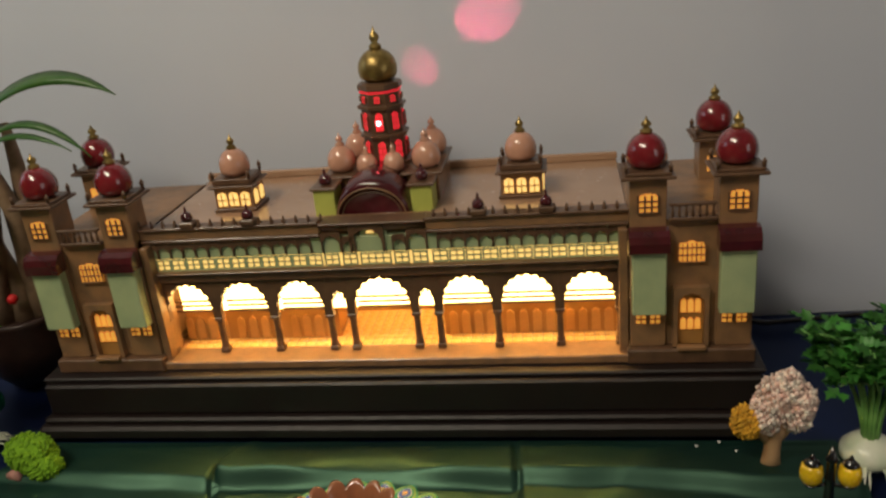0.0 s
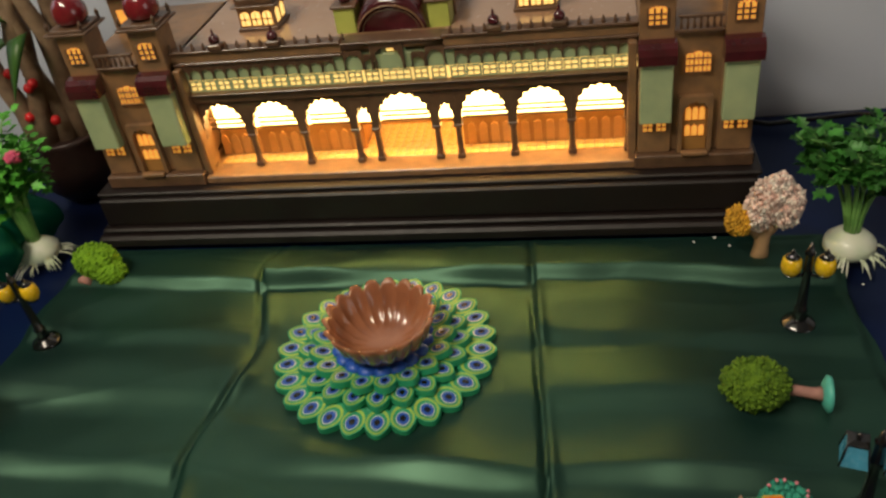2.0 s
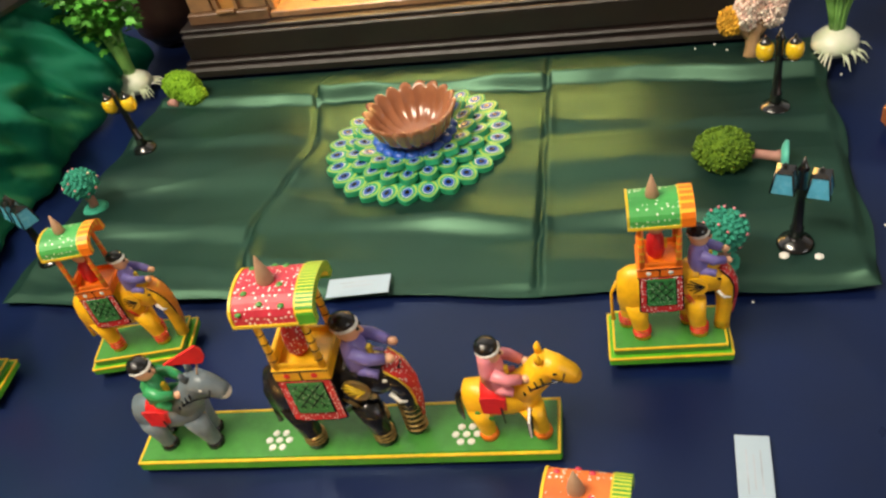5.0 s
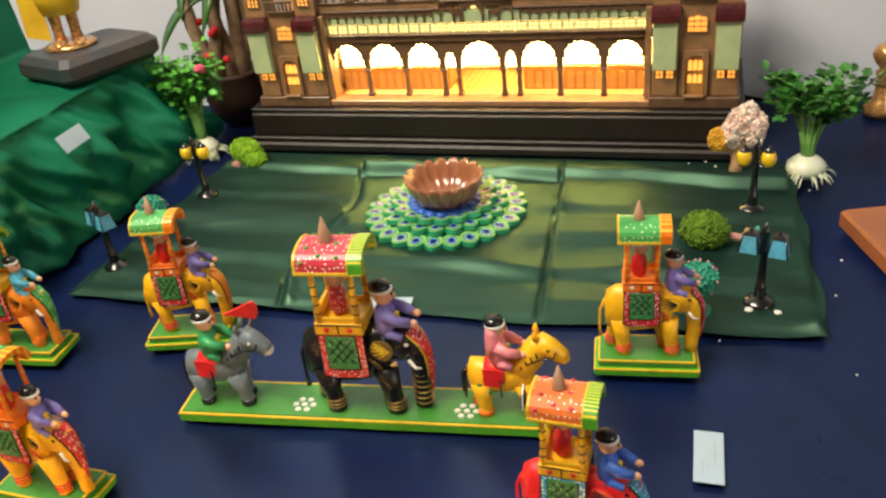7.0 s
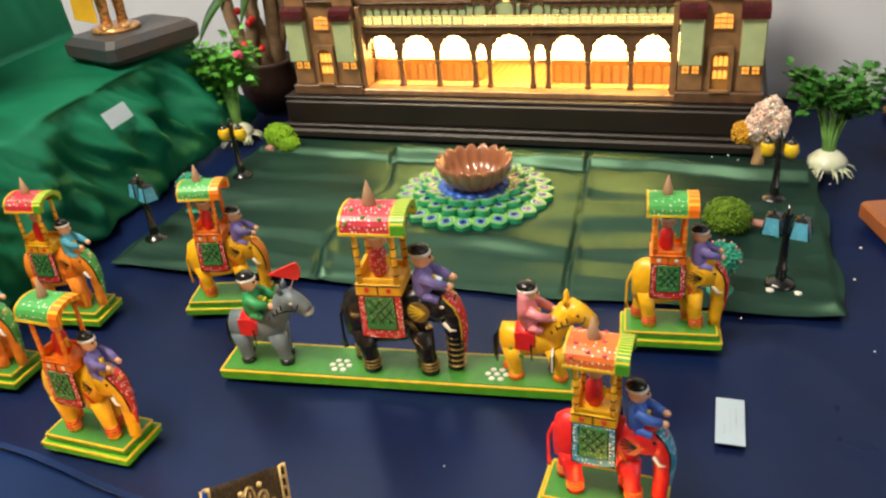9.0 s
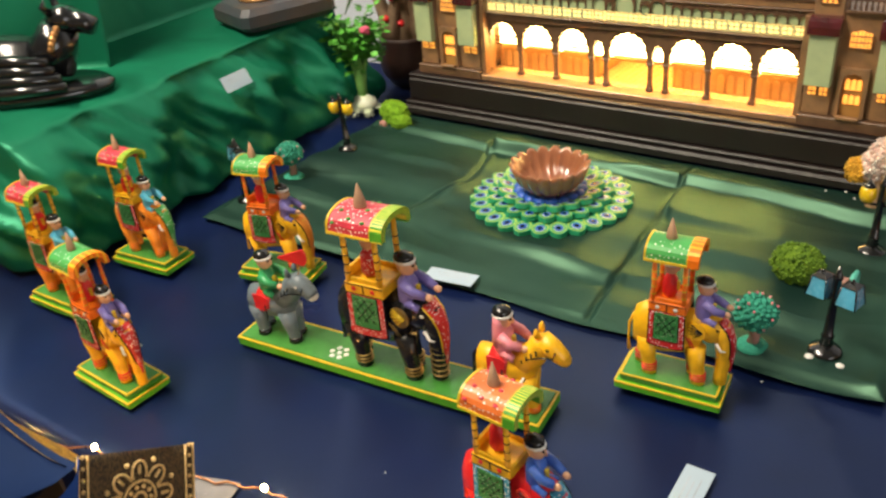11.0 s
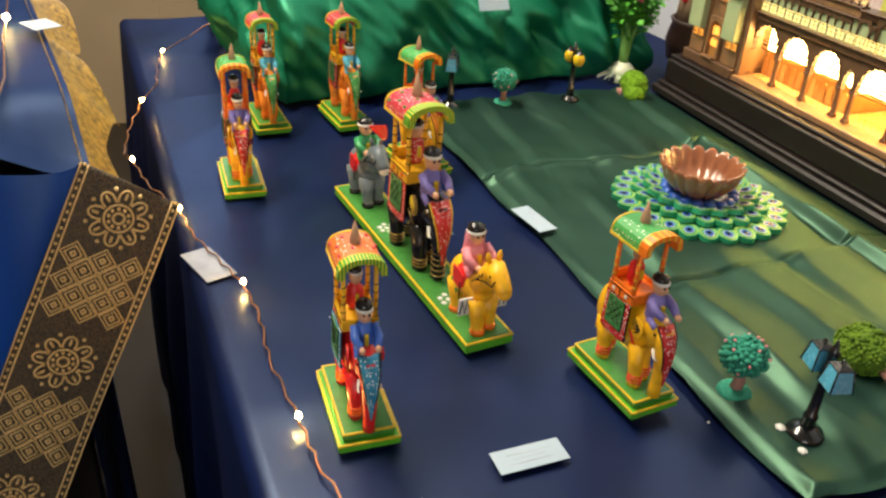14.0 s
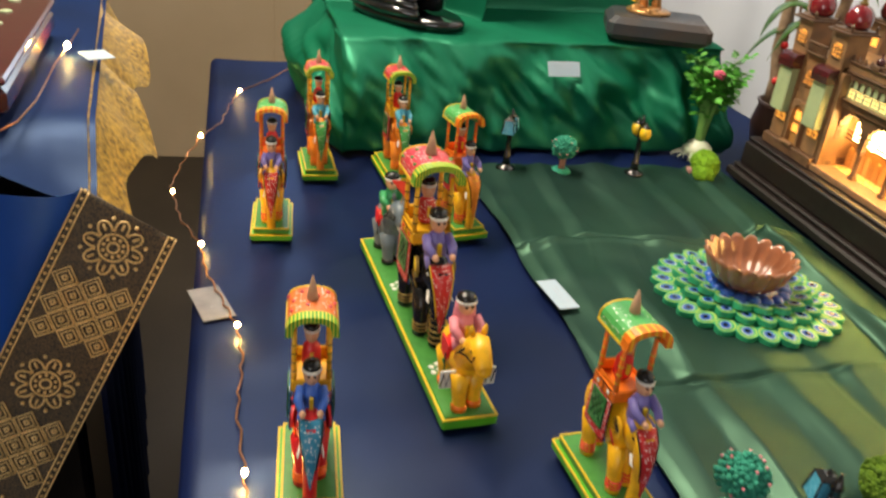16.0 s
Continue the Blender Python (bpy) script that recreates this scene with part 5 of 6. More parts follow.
def horse_parts(root, x, z0, body, hoof, rider, blanket, snout, tall=1.0, scarf=None, mane=BLACK):
    s = Shape()
    X = lambda a: x + a * tall  # noqa: E731
    Z = lambda a: z0 + a * tall  # noqa: E731
    s.loft([[(X(a), ry * tall * math.cos(2 * math.pi * j / 14), Z(zc + rz * math.sin(2 * math.pi * j / 14))) for j in range(14)] for a, ry, zc, rz in ((-0.0245, 0.004, 0.03, 0.006), (-0.0225, 0.0085, 0.03, 0.0115), (-0.012, 0.0105, 0.0285, 0.0125), (0.003, 0.01, 0.0285, 0.0115), (0.014, 0.0088, 0.032, 0.0125), (0.0185, 0.005, 0.034, 0.008))])
    s.tube([(X(0.01), 0, Z(0.036)), (X(0.0185), 0, Z(0.045)), (X(0.0228), 0, Z(0.0535)), (X(0.027), 0, Z(0.0555))], [0.0105 * tall, 0.009 * tall, 0.008 * tall, 0.0066 * tall], 10)
    s.tube([(X(0.0225), 0, Z(0.0565)), (X(0.0305), 0, Z(0.0515)), (X(0.0375), 0, Z(0.0455)), (X(0.0395), 0, Z(0.0435))], [0.0074 * tall, 0.007 * tall, 0.0058 * tall, 0.0046 * tall], 10)
    for a, y, lean in ((-0.017, 0.0058, -0.002), (-0.0155, -0.0058, 0.002), (0.0115, 0.0055, 0.002), (0.0135, -0.0055, 0.004)):
        s.tube([(X(a), y * tall, Z(0.026)), (X(a + lean * 0.5), y * tall, Z(0.013)), (X(a + lean), y * tall, Z(0.004)), (X(a + lean), y * tall, Z(0.0003))], [0.0074 * tall, 0.0054 * tall, 0.0045 * tall, 0.0052 * tall], 9)
    animal = part("body", s, body, root)
    for a, y, lean in ((-0.017, 0.0058, -0.002), (-0.0155, -0.0058, 0.002), (0.0115, 0.0055, 0.002), (0.0135, -0.0055, 0.004)):
        part("hoof", Shape().lathe([(0.0056 * tall, 0.0002), (0.0056 * tall, 0.003 * tall), (0.0046 * tall, 0.0045 * tall)], 9, place=Matrix.Translation((X(a + lean), y * tall, z0))), hoof, root)
    part("muzzle", Shape().ball(X(0.0385), 0, Z(0.0442), 0.0048 * tall, 0.005 * tall, 0.0046 * tall, 0, 10), snout, root)
    for sy in (-1, 1):
        part("ear", Shape().tube([(X(0.0215), sy * 0.0038 * tall, Z(0.0605)), (X(0.0212), sy * 0.0046 * tall, Z(0.0645)), (X(0.0216), sy * 0.0048 * tall, Z(0.0675))], [0.0022 * tall, 0.0019 * tall, 0.0005], 7), body, root)
        part("eye", Shape().ball(X(0.0295), sy * 0.0068 * tall, Z(0.0535), 0.0013 * tall, 0.0007, 0.001 * tall, 0, 7), WHITE if body is GREY else BLACK, root)
        part("bridle", Shape().tube([(X(0.0345), sy * 0.0058 * tall, Z(0.0525)), (X(0.033), sy * 0.0067 * tall, Z(0.0475)), (X(0.0255), sy * 0.008 * tall, Z(0.0475)), (X(0.0155), sy * 0.0098 * tall, Z(0.0445))], 0.0006, 5), BLACK, root)
        for j in range(4):
            part("mane_line", Shape().tube([(X(0.0095 + 0.0035 * j), sy * 0.0045 * tall, Z(0.0465 + 0.003 * j)), (X(0.0125 + 0.0035 * j), sy * 0.0098 * tall, Z(0.0405 + 0.003 * j))], 0.0007, 5), mane, root)
        part("blanket", Shape().plate([(-0.009 * tall, 0), (-0.0085 * tall, -0.013 * tall), (0.002 * tall, -0.0145 * tall), (0.005 * tall, -0.002 * tall), (0.0, 0.0)], -0.0006, 0.0006, place=Matrix.Translation((X(-0.004), sy * 0.0106 * tall, Z(0.0405)))), blanket, root)
        part("stirrup_strap", Shape().tube([(X(-0.002), sy * 0.0112 * tall, Z(0.032)), (X(-0.0015), sy * 0.0114 * tall, Z(0.0185))], 0.0007, 5), BLACK, root)
    part("saddle_pad", Shape().loft([[(X(a), 0.0104 * tall * math.cos(t), Z(0.0285 + 0.0134 * math.sin(t))) for t in [math.pi * i / 12 for i in range(13)]] + [(X(a), 0.009 * tall * math.cos(t), Z(0.0285 + 0.0115 * math.sin(t))) for t in [math.pi * (12 - i) / 12 for i in range(13)]] for a in (-0.013, 0.001)], 0, True), blanket, root)
    part("tail", Shape().tube([(X(-0.0235), 0, Z(0.036)), (X(-0.0275), 0, Z(0.03)), (X(-0.0282), 0, Z(0.016)), (X(-0.0275), 0, Z(0.008))], [0.0018, 0.0022, 0.0024, 0.0008], 7), mane, root)
    doll("rider", root, X(-0.004), Z(0.0395), rider, 1.28 * tall, scarf=scarf)


trio = thing("procession_figurine", on_table(0.0420, 0.4328, 6.3), "wooden procession of black elephant between two horse riders on green board", "figurine")
board = part("base", Shape().box(-0.149, 0.149, -0.0215, 0.0215, 0.0004, 0.0092, 0.0012), LIME, trio, "long bright green board with a yellow line")
part("upper_board", Shape().box(-0.1465, 0.1465, -0.019, 0.019, 0.0093, 0.0104, 0.0004), LANE, board)
rim = Shape()
for y in (-0.0206, 0.0206):
    rim.box(-0.1487, 0.1487, y - 0.0011, y + 0.0011, 0.0083, 0.0098, 0.0003)
for x in (-0.1478, 0.1478):
    rim.box(x - 0.0011, x + 0.0011, -0.0194, 0.0194, 0.0083, 0.0098, 0.0003)
part("yellow_line", rim, LINE, board)
spot_mesh = Shape().lathe([(0.0026, 0), (0.0024, 0.0004), (0.0005, 0.0005)], 10).mesh("flower_spot", [WHITE])
for cx in (-0.045, 0.087):
    for i in range(7):
        a = i * math.pi / 3
        r = 0 if i == 6 else 0.0066
        share("flower_spot", spot_mesh, board, Matrix.Translation((cx + r * math.cos(a) * 1.1, -0.006 + r * math.sin(a), 0.0104)))
elephant_parts(trio, 0.0104, 1.3, BLACK, RED_DOTS, SADDLE_GREEN, RED_DOTS, PURPLE, YELLOW, YELLOW, CRIMSON_DOTS, STRIPED_LIME, RED_DOTS, GOLD, at=0.007, ear=GOLD, trunk=GOLD)
for ob in trio.children:
    if ob is not board:
        ob.scale.y = 0.88
horse_parts(trio, -0.112, 0.0104, GREY, BLACK, LEAFSHIRT, RED, WHITE, 1.13)
horse_parts(trio, 0.118, 0.0104, YELLOW, ORANGE, PINK, RED, YELLOW, 1.13, scarf=PINK)
for sy in (-1, 1):
    plate = part("chest_plate", Shape().plate([(-0.006, -0.0075), (0.006, -0.0075), (0.006, 0.0075), (-0.006, 0.0075)], -0.0007, 0.0007, place=Matrix.Translation((0.1325, sy * 0.0155, 0.0345)) @ Matrix.Rotation(math.pi / 2, 4, "Z")), WHITE, trio, "white plate with black zigzag at the horse's chest")
    zig = Shape()
    for fx in (-0.0008, 0.0008):
        zig.tube([(0.1325 + fx, sy * 0.0155 - 0.0055 + 0.0022 * i, 0.0345 + (0.0055 if i % 2 else -0.0055)) for i in range(6)], 0.0008, 5)
    part("zigzag", zig, BLACK, plate)
spots = Shape()
for x, z in ((0.1, 0.04), (0.108, 0.034), (0.101, 0.031)):
    for sy in (-1, 1):
        spots.ball(x, sy * 0.0112, z, 0.0021, 0.0008, 0.0021, 0, 8)
part("painted_spots", spots, LANE, trio)
fan = part("red_fan", Shape().plate([(0, 0), (0.0235, 0.0075), (0.026, 0.0025), (0.0258, -0.004), (0.0225, -0.0085)], -0.001, 0.001, place=Matrix.Translation((-0.094, -0.006, 0.097)) @ Matrix.Rotation(0.35, 4, "Z")), RED, trio, "red painted fan on a thin stick")
part("stick", Shape().tube([(-0.076, 0.0005, 0.0895), (-0.083, -0.001, 0.0715)], 0.0006, 6), WOODTIP, fan)


# ---- peacock mat and clay lamp ----
MATX, MATY = 0.0142, 0.7868
peacock = thing("peacock_feather_mat", on_table(MATX, MATY, 0, 0.004), "round green mat of layered peacock feather petals", "decorative mat")
part("backing", Shape().lathe([(0.08, 0.0), (0.082, 0.002), (0.08, 0.004)], 40), PETAL_GREEN, peacock)


def petal_mesh(name, l, w, th):
    out = []
    for i in range(20):
        a = 2 * math.pi * i / 20
        out.append((l * (0.5 + 0.5 * math.cos(a)), w / 2 * math.sin(a) * (1 - 0.28 * max(0, math.cos(a)) ** 2)))
    s = Shape().loft([[(x, y, 0) for x, y in out], [(x, y, th) for x, y in out]], 0, False)

    def inset(k, z, slot, c=0.56):
        s.loft([[(c * l + (x - l / 2) * k, y * k, z - 0.0003) for x, y in out], [(c * l + (x - l / 2) * k, y * k, z) for x, y in out]], slot, False)

    inset(0.86, th + 0.0003, 1, 0.52)
    inset(0.7, th + 0.0006, 0, 0.54)
    inset(0.51, th + 0.0009, 2, 0.57)
    inset(0.45, th + 0.0012, 3, 0.575)
    inset(0.22, th + 0.0015, 4, 0.57)
    return s.mesh(name, [PETAL_GREEN, PETAL_LIME, WHITE, PETAL_BLUE, BLACK])


outer_petal = petal_mesh("petal", 0.031, 0.0235, 0.0062)
mid_petal = petal_mesh("petal", 0.028, 0.021, 0.006)
for count, rad, z, mesh, tilt in ((26, 0.0715, 0.001, outer_petal, 1), (20, 0.052, 0.0062, mid_petal, -6), (17, 0.041, 0.0095, mid_petal, -16)):
    for i in range(count):
        a = 2 * math.pi * (i + 0.37 * (rad < 0.06)) / count
        share("petal", mesh, peacock, Matrix.Rotation(a, 4, "Z") @ Matrix.Translation((rad, 0, z)) @ Matrix.Rotation(math.radians(tilt), 4, "Y"))
lobe = Shape().ball(0.0, 0, 0, 0.0075, 0.0085, 0.0058, 0, 10).mesh("blue_petal", [PETAL_BLUE])
for i in range(18):
    a = 2 * math.pi * i / 18
    share("blue_petal", lobe, peacock, Matrix.Rotation(a, 4, "Z") @ Matrix.Translation((0.0395, 0, 0.0165)))
peacock.scale = (0.96, 0.96, 0.96)
part("blue_disc", Shape().lathe([(0.04, 0.008), (0.04, 0.014), (0.034, 0.0168), (0.01, 0.017)], 32), PETAL_BLUE, peacock)
bowl = Shape()
rings = []
N = 144
for r, z, flute in ((0.016, 0.0003, 0.0), (0.021, 0.001, 0.0), (0.031, 0.009, 0.03), (0.0395, 0.02, 0.05), (0.0438, 0.031, 0.055), (0.0455, 0.0365, 0.06), (0.0435, 0.0372, 0.055), (0.041, 0.0345, 0.05), (0.036, 0.022, 0.05), (0.026, 0.01, 0.035), (0.014, 0.0062, 0.0), (0.004, 0.0058, 0.0)):
    ring = []
    for j in range(N):
        a = 2 * math.pi * j / N
        w = abs(math.sin(a * 9)) ** 0.8
        rr = r * (1 + 1.9 * flute * (w - 0.5))
        ring.append((rr * math.cos(a), rr * math.sin(a), z + (0.0052 * (w - 0.5) if z > 0.03 else 0)))
    rings.append(ring)
bowl.loft(rings)
solid("clay_lamp", bowl, CLAY, Matrix.Translation((MATX + 0.004, MATY - 0.008, 0.0195)), "glazed brown fluted clay lamp bowl on the peacock mat", "oil lamp")


# ---- street lamps ----
def street_lamp(m, lantern, label, lean=0.0):
    root = thing("street_lamp", m @ Matrix.Rotation(math.radians(lean), 4, "Y"), label, "lamp", "model street lamps")
    root.scale = (0.96, 0.96, 0.96)
    part("foot", Shape().lathe([(0.0145, 0.0003), (0.0148, 0.003), (0.013, 0.0062), (0.0075, 0.0082), (0.0062, 0.0095)], 20), LAMP_BLACK, root)
    part("pole", Shape().lathe([(0.0055, 0.0094), (0.0062, 0.012), (0.005, 0.0165), (0.0056, 0.0185), (0.0058, 0.0205), (0.0044, 0.0225), (0.0038, 0.045), (0.0034, 0.06), (0.0044, 0.0625), (0.0036, 0.065), (0.0036, 0.078), (0.0046, 0.08), (0.003, 0.083), (0.0008, 0.091)], 14), LAMP_BLACK, root)
    for sx in (-1, 1):
        part("arm", Shape().tube([(sx * 0.002, 0, 0.058), (sx * 0.008, 0, 0.0565), (sx * 0.013, 0, 0.0575)], [0.0017, 0.0015, 0.0017], 8), LAMP_BLACK, root)
        square = lantern is LAMP_BLUE
        lan = part("lantern", Shape().lathe([(0.0118, 0.0588), (0.0124, 0.0594), (0.0088, 0.0762), (0.008, 0.0768)], 4, 0, False, Matrix.Translation((sx * 0.013, 0, 0)), math.pi / 4) if square else Shape().lathe([(0.005, 0.0585), (0.0078, 0.0625), (0.0085, 0.068), (0.0077, 0.073), (0.0056, 0.0757)], 12, 0, True, Matrix.Translation((sx * 0.013, 0, 0))), lantern, root)
        if square:
            part("lantern_roof", Shape().lathe([(0.0094, 0.0769), (0.0094, 0.0776), (0.0045, 0.08)], 4, 0, False, Matrix.Translation((sx * 0.013, 0, 0)), math.pi / 4), LAMP_BLACK, lan)
            for ax in (-1, 1):
                for ay in (-1, 1):
                    part("corner_bar", Shape().tube([(sx * 0.013 + ax * 0.0088, ay * 0.0088, 0.059), (sx * 0.013 + ax * 0.0063, ay * 0.0063, 0.077)], 0.0008, 5), LAMP_BLACK, lan)
        part("lantern_cap", Shape().lathe([(0.006, 0.0755), (0.006, 0.0764), (0.0038, 0.0785), (0.0018, 0.0802), (0.0019, 0.0816), (0.0004, 0.084)], 12, place=Matrix.Translation((sx * 0.013, 0, 0))), LAMP_BLACK, lan)
        part("lantern_base", Shape().lathe([(0.003, 0.0565), (0.0056, 0.0577), (0.0055, 0.0586)], 12, place=Matrix.Translation((sx * 0.013, 0, 0))), LAMP_BLACK, lan)
    return root


street_lamp(on_table(-0.3254, 0.8010, 1.5, 0.003), LAMP_YELLOW, "black model street lamp with yellow lanterns near the radish plant", -2)
street_lamp(on_table(0.3622, 0.8225, -3.5, 0.003), LAMP_YELLOW, "black model street lamp with yellow lanterns by the blossom tree")
street_lamp(on_table(-0.3370, 0.6150, -26.3, 0.003), LAMP_BLUE, "black model street lamp with blue lanterns beside the green drape", -2)
street_lamp(on_table(0.3633, 0.6350, -14.5, 0.003), LAMP_BLUE, "black model street lamp with blue lanterns at the cloth corner")


# ---- toy trees ----
def clump(s, cx, cy, cz, rx, ry, rz, count, size, rng, slots=1):
    """Small faceted puffs over an uneven ellipsoid."""
    for i in range(count):
        zz = 1 - 2 * (i + 0.5) / count
        a = i * 2.399963
        w = math.sqrt(1 - zz * zz)
        k = rng.uniform(0.86, 1.06)
        p = Vector((cx + rx * k * w * math.cos(a), cy + ry * k * w * math.sin(a), cz + rz * k * zz))
        r = size * rng.uniform(0.7, 1.3)
        turn = Euler((rng.uniform(0, 3), rng.uniform(0, 3), rng.uniform(0, 3))).to_matrix().to_4x4()
        s.add([(r, 0, 0), (-r, 0, 0), (0, r, 0), (0, -r, 0), (0, 0, r), (0, 0, -r)], [(0, 2, 4), (2, 1, 4), (1, 3, 4), (3, 0, 4), (2, 0, 5), (1, 2, 5), (3, 1, 5), (0, 3, 5)], rng.randrange(slots), True, Matrix.Translation(p) @ turn)
    return s


def dotted_tree(m, label, seed):
    rng = random.Random(seed)
    root = thing("toy_tree", m, label, "tree", "teal toy trees")
    part("base", Shape().lathe([(0.0125, 0.0003), (0.0135, 0.003), (0.011, 0.006), (0.005, 0.0072)], 16), TEAL, root)
    part("trunk", Shape().tube([(0, 0, 0.006), (0.0015, 0, 0.013), (-0.001, 0.001, 0.021), (0.0, 0, 0.026)], [0.005, 0.0042, 0.0044, 0.006], 9), PINKWOOD, root, "pinkish brown trunk")
    crown = Shape().ball(0, 0, 0.035, 0.0155, 0.0155, 0.013, 0, 18)
    clump(crown, 0, 0, 0.0355, 0.0158, 0.0158, 0.0138, 150, 0.0028, rng)
    part("crown", crown, TEAL, root)
    for i in range(13):
        a, b = i * 2.4, rng.uniform(-0.5, 1.1)
        part("berry", Shape().ball(0.0178 * math.cos(a) * math.cos(b), 0.0178 * math.sin(a) * math.cos(b), 0.036 + 0.0155 * math.sin(b), 0.0012, slot=0, segs=6), PINK, root)


dotted_tree(on_table(-0.3303, 0.6939, -4.4, 0.003), "small teal toy tree with pink dots on the green cloth", 3)
dotted_tree(on_table(0.3085, 0.6131, 34.9, 0.003), "small teal toy tree with pink dots beside a street lamp", 4)

rng = random.Random(11)
moss = thing("fallen_toy_tree", on_table(0.2870, 0.7375, -3.9, 0.004), "mossy toy tree lying on its side on the cloth", "tree")
crown = Shape().ball(0.024, 0, 0.0185, 0.0225, 0.0195, 0.0175, 0, 22)
clump(crown, 0.024, 0, 0.0188, 0.0228, 0.0198, 0.0178, 420, 0.0024, rng)
part("crown", crown, MOSS, moss)
part("trunk", Shape().tube([(0.042, 0, 0.0155), (0.052, 0.001, 0.0135), (0.064, 0, 0.0125), (0.07, 0, 0.0125)], [0.0045, 0.004, 0.0042, 0.006], 10), PINKWOOD, moss, "brown plastic trunk")
part("base", Shape().lathe([(0.013, 0), (0.0135, 0.0025), (0.009, 0.005), (0.004, 0.006)], 14, place=Matrix.Translation((0.0745, 0, 0.0128)) @ Matrix.Rotation(-math.pi / 2, 4, "Y")), TEAL_PLASTIC, moss, "pale teal plastic foot")
moss = thing("fallen_toy_tree", on_table(-0.3218, 0.9046, -11.8, 0.003), "bright green mossy toy tree lying beside the plinth", "tree")
crown = Shape().ball(0.004, 0, 0.021, 0.024, 0.017, 0.0165, 0, 20).ball(0.022, -0.005, 0.0135, 0.0165, 0.013, 0.0115, 0, 16)
clump(crown, 0.004, 0, 0.021, 0.0243, 0.0173, 0.0168, 330, 0.0024, rng)
clump(crown, 0.022, -0.005, 0.0135, 0.0168, 0.0133, 0.0117, 160, 0.0022, rng)
part("crown", crown, MOSS_BRIGHT, moss)
part("trunk", Shape().tube([(-0.001, -0.006, 0.012), (-0.003, -0.012, 0.007), (-0.003, -0.019, 0.0055)], [0.006, 0.0062, 0.0075], 9), PINKWOOD, moss, "pinkish plastic trunk")
blossom = thing("blossom_tree", on_table(0.3454, 0.9109, -3.0, 0.004), "toy tree with cream and yellow blossoms by the plinth", "tree")
part("trunk", Shape().tube([(0, 0, 0.0), (0.0005, 0, 0.014), (0.001, 0, 0.026), (0.003, 0, 0.04)], [0.0088, 0.0066, 0.0072, 0.01], 12), TAN, blossom)
for a, b in (((-0.003, 0, 0.024), (-0.019, -0.004, 0.037)), ((0.003, 0, 0.025), (0.018, 0.002, 0.036))):
    part("limb", Shape().tube([a, tuple((p + q) / 2 + (0.001 if i == 2 else 0) for i, (p, q) in enumerate(zip(a, b))), b], [0.0052, 0.0042, 0.0034], 9), TAN, blossom)
crown = Shape()
for cx, cy, cz, r in ((0.004, 0.002, 0.052, 0.017), (0.016, 0, 0.044, 0.013), (-0.007, -0.002, 0.043, 0.013), (0.01, 0, 0.061, 0.012), (0.02, -0.002, 0.053, 0.011)):
    crown.ball(cx, cy, cz, r * 0.8, slot=0, segs=10)
    clump(crown, cx, cy, cz, r, r, r, 190, 0.0023, rng)
part("crown", crown, FLORET, blossom, "cream and pinkish blossom crown")
crown = Shape().ball(-0.02, -0.004, 0.038, 0.009, slot=0, segs=10)
clump(crown, -0.021, -0.004, 0.038, 0.0118, 0.0118, 0.0105, 170, 0.0023, rng)
part("yellow_clump", crown, FLORET_Y, blossom, "orange yellow blossom clump")
blossom.scale = (1.0, 1.0, 1.28)


# ---- radish plants ----
LEAF_OUT = [(0, 0, 0), (0.22, 0.16, 0.03), (0.34, 0.42, 0.02), (0.48, 0.2, 0.06), (0.66, 0.36, 0.03), (0.74, 0.14, 0.03), (1.0, 0.0, -0.1), (0.74, -0.14, 0.03), (0.66, -0.36, 0.03), (0.48, -0.2, 0.06), (0.34, -0.42, 0.02), (0.22, -0.16, 0.03)]


def leaf_spray(s, stem, rng, size, count, first):
    """Notched leaves along the upper part of a stem, most of them at its end."""
    for i in range(count):
        f = first + (1 - first) * rng.random() ** 0.7
        j = min(int(f * (len(stem) - 1)), len(stem) - 2)
        p = stem[j].lerp(stem[j + 1], f * (len(stem) - 1) - j)
        a, r = rng.uniform(0, 6.28), size * rng.uniform(0.6, 1.25)
        m = Matrix.Translation(p) @ Matrix.Rotation(a, 4, "Z") @ Matrix.Rotation(rng.uniform(-0.75, 0.35), 4, "Y") @ Matrix.Rotation(rng.uniform(-0.7, 0.7), 4, "X")
        off = Vector((size * rng.uniform(0.0, 0.7), 0, 0))
        s.add([Vector((x * r, y * r, z * r)) + off for x, y, z in LEAF_OUT] + [off + Vector((0.5 * r, 0, -0.07 * r))], [(12, j, (j + 1) % 12) for j in range(12)], 0, True, m)
    return s


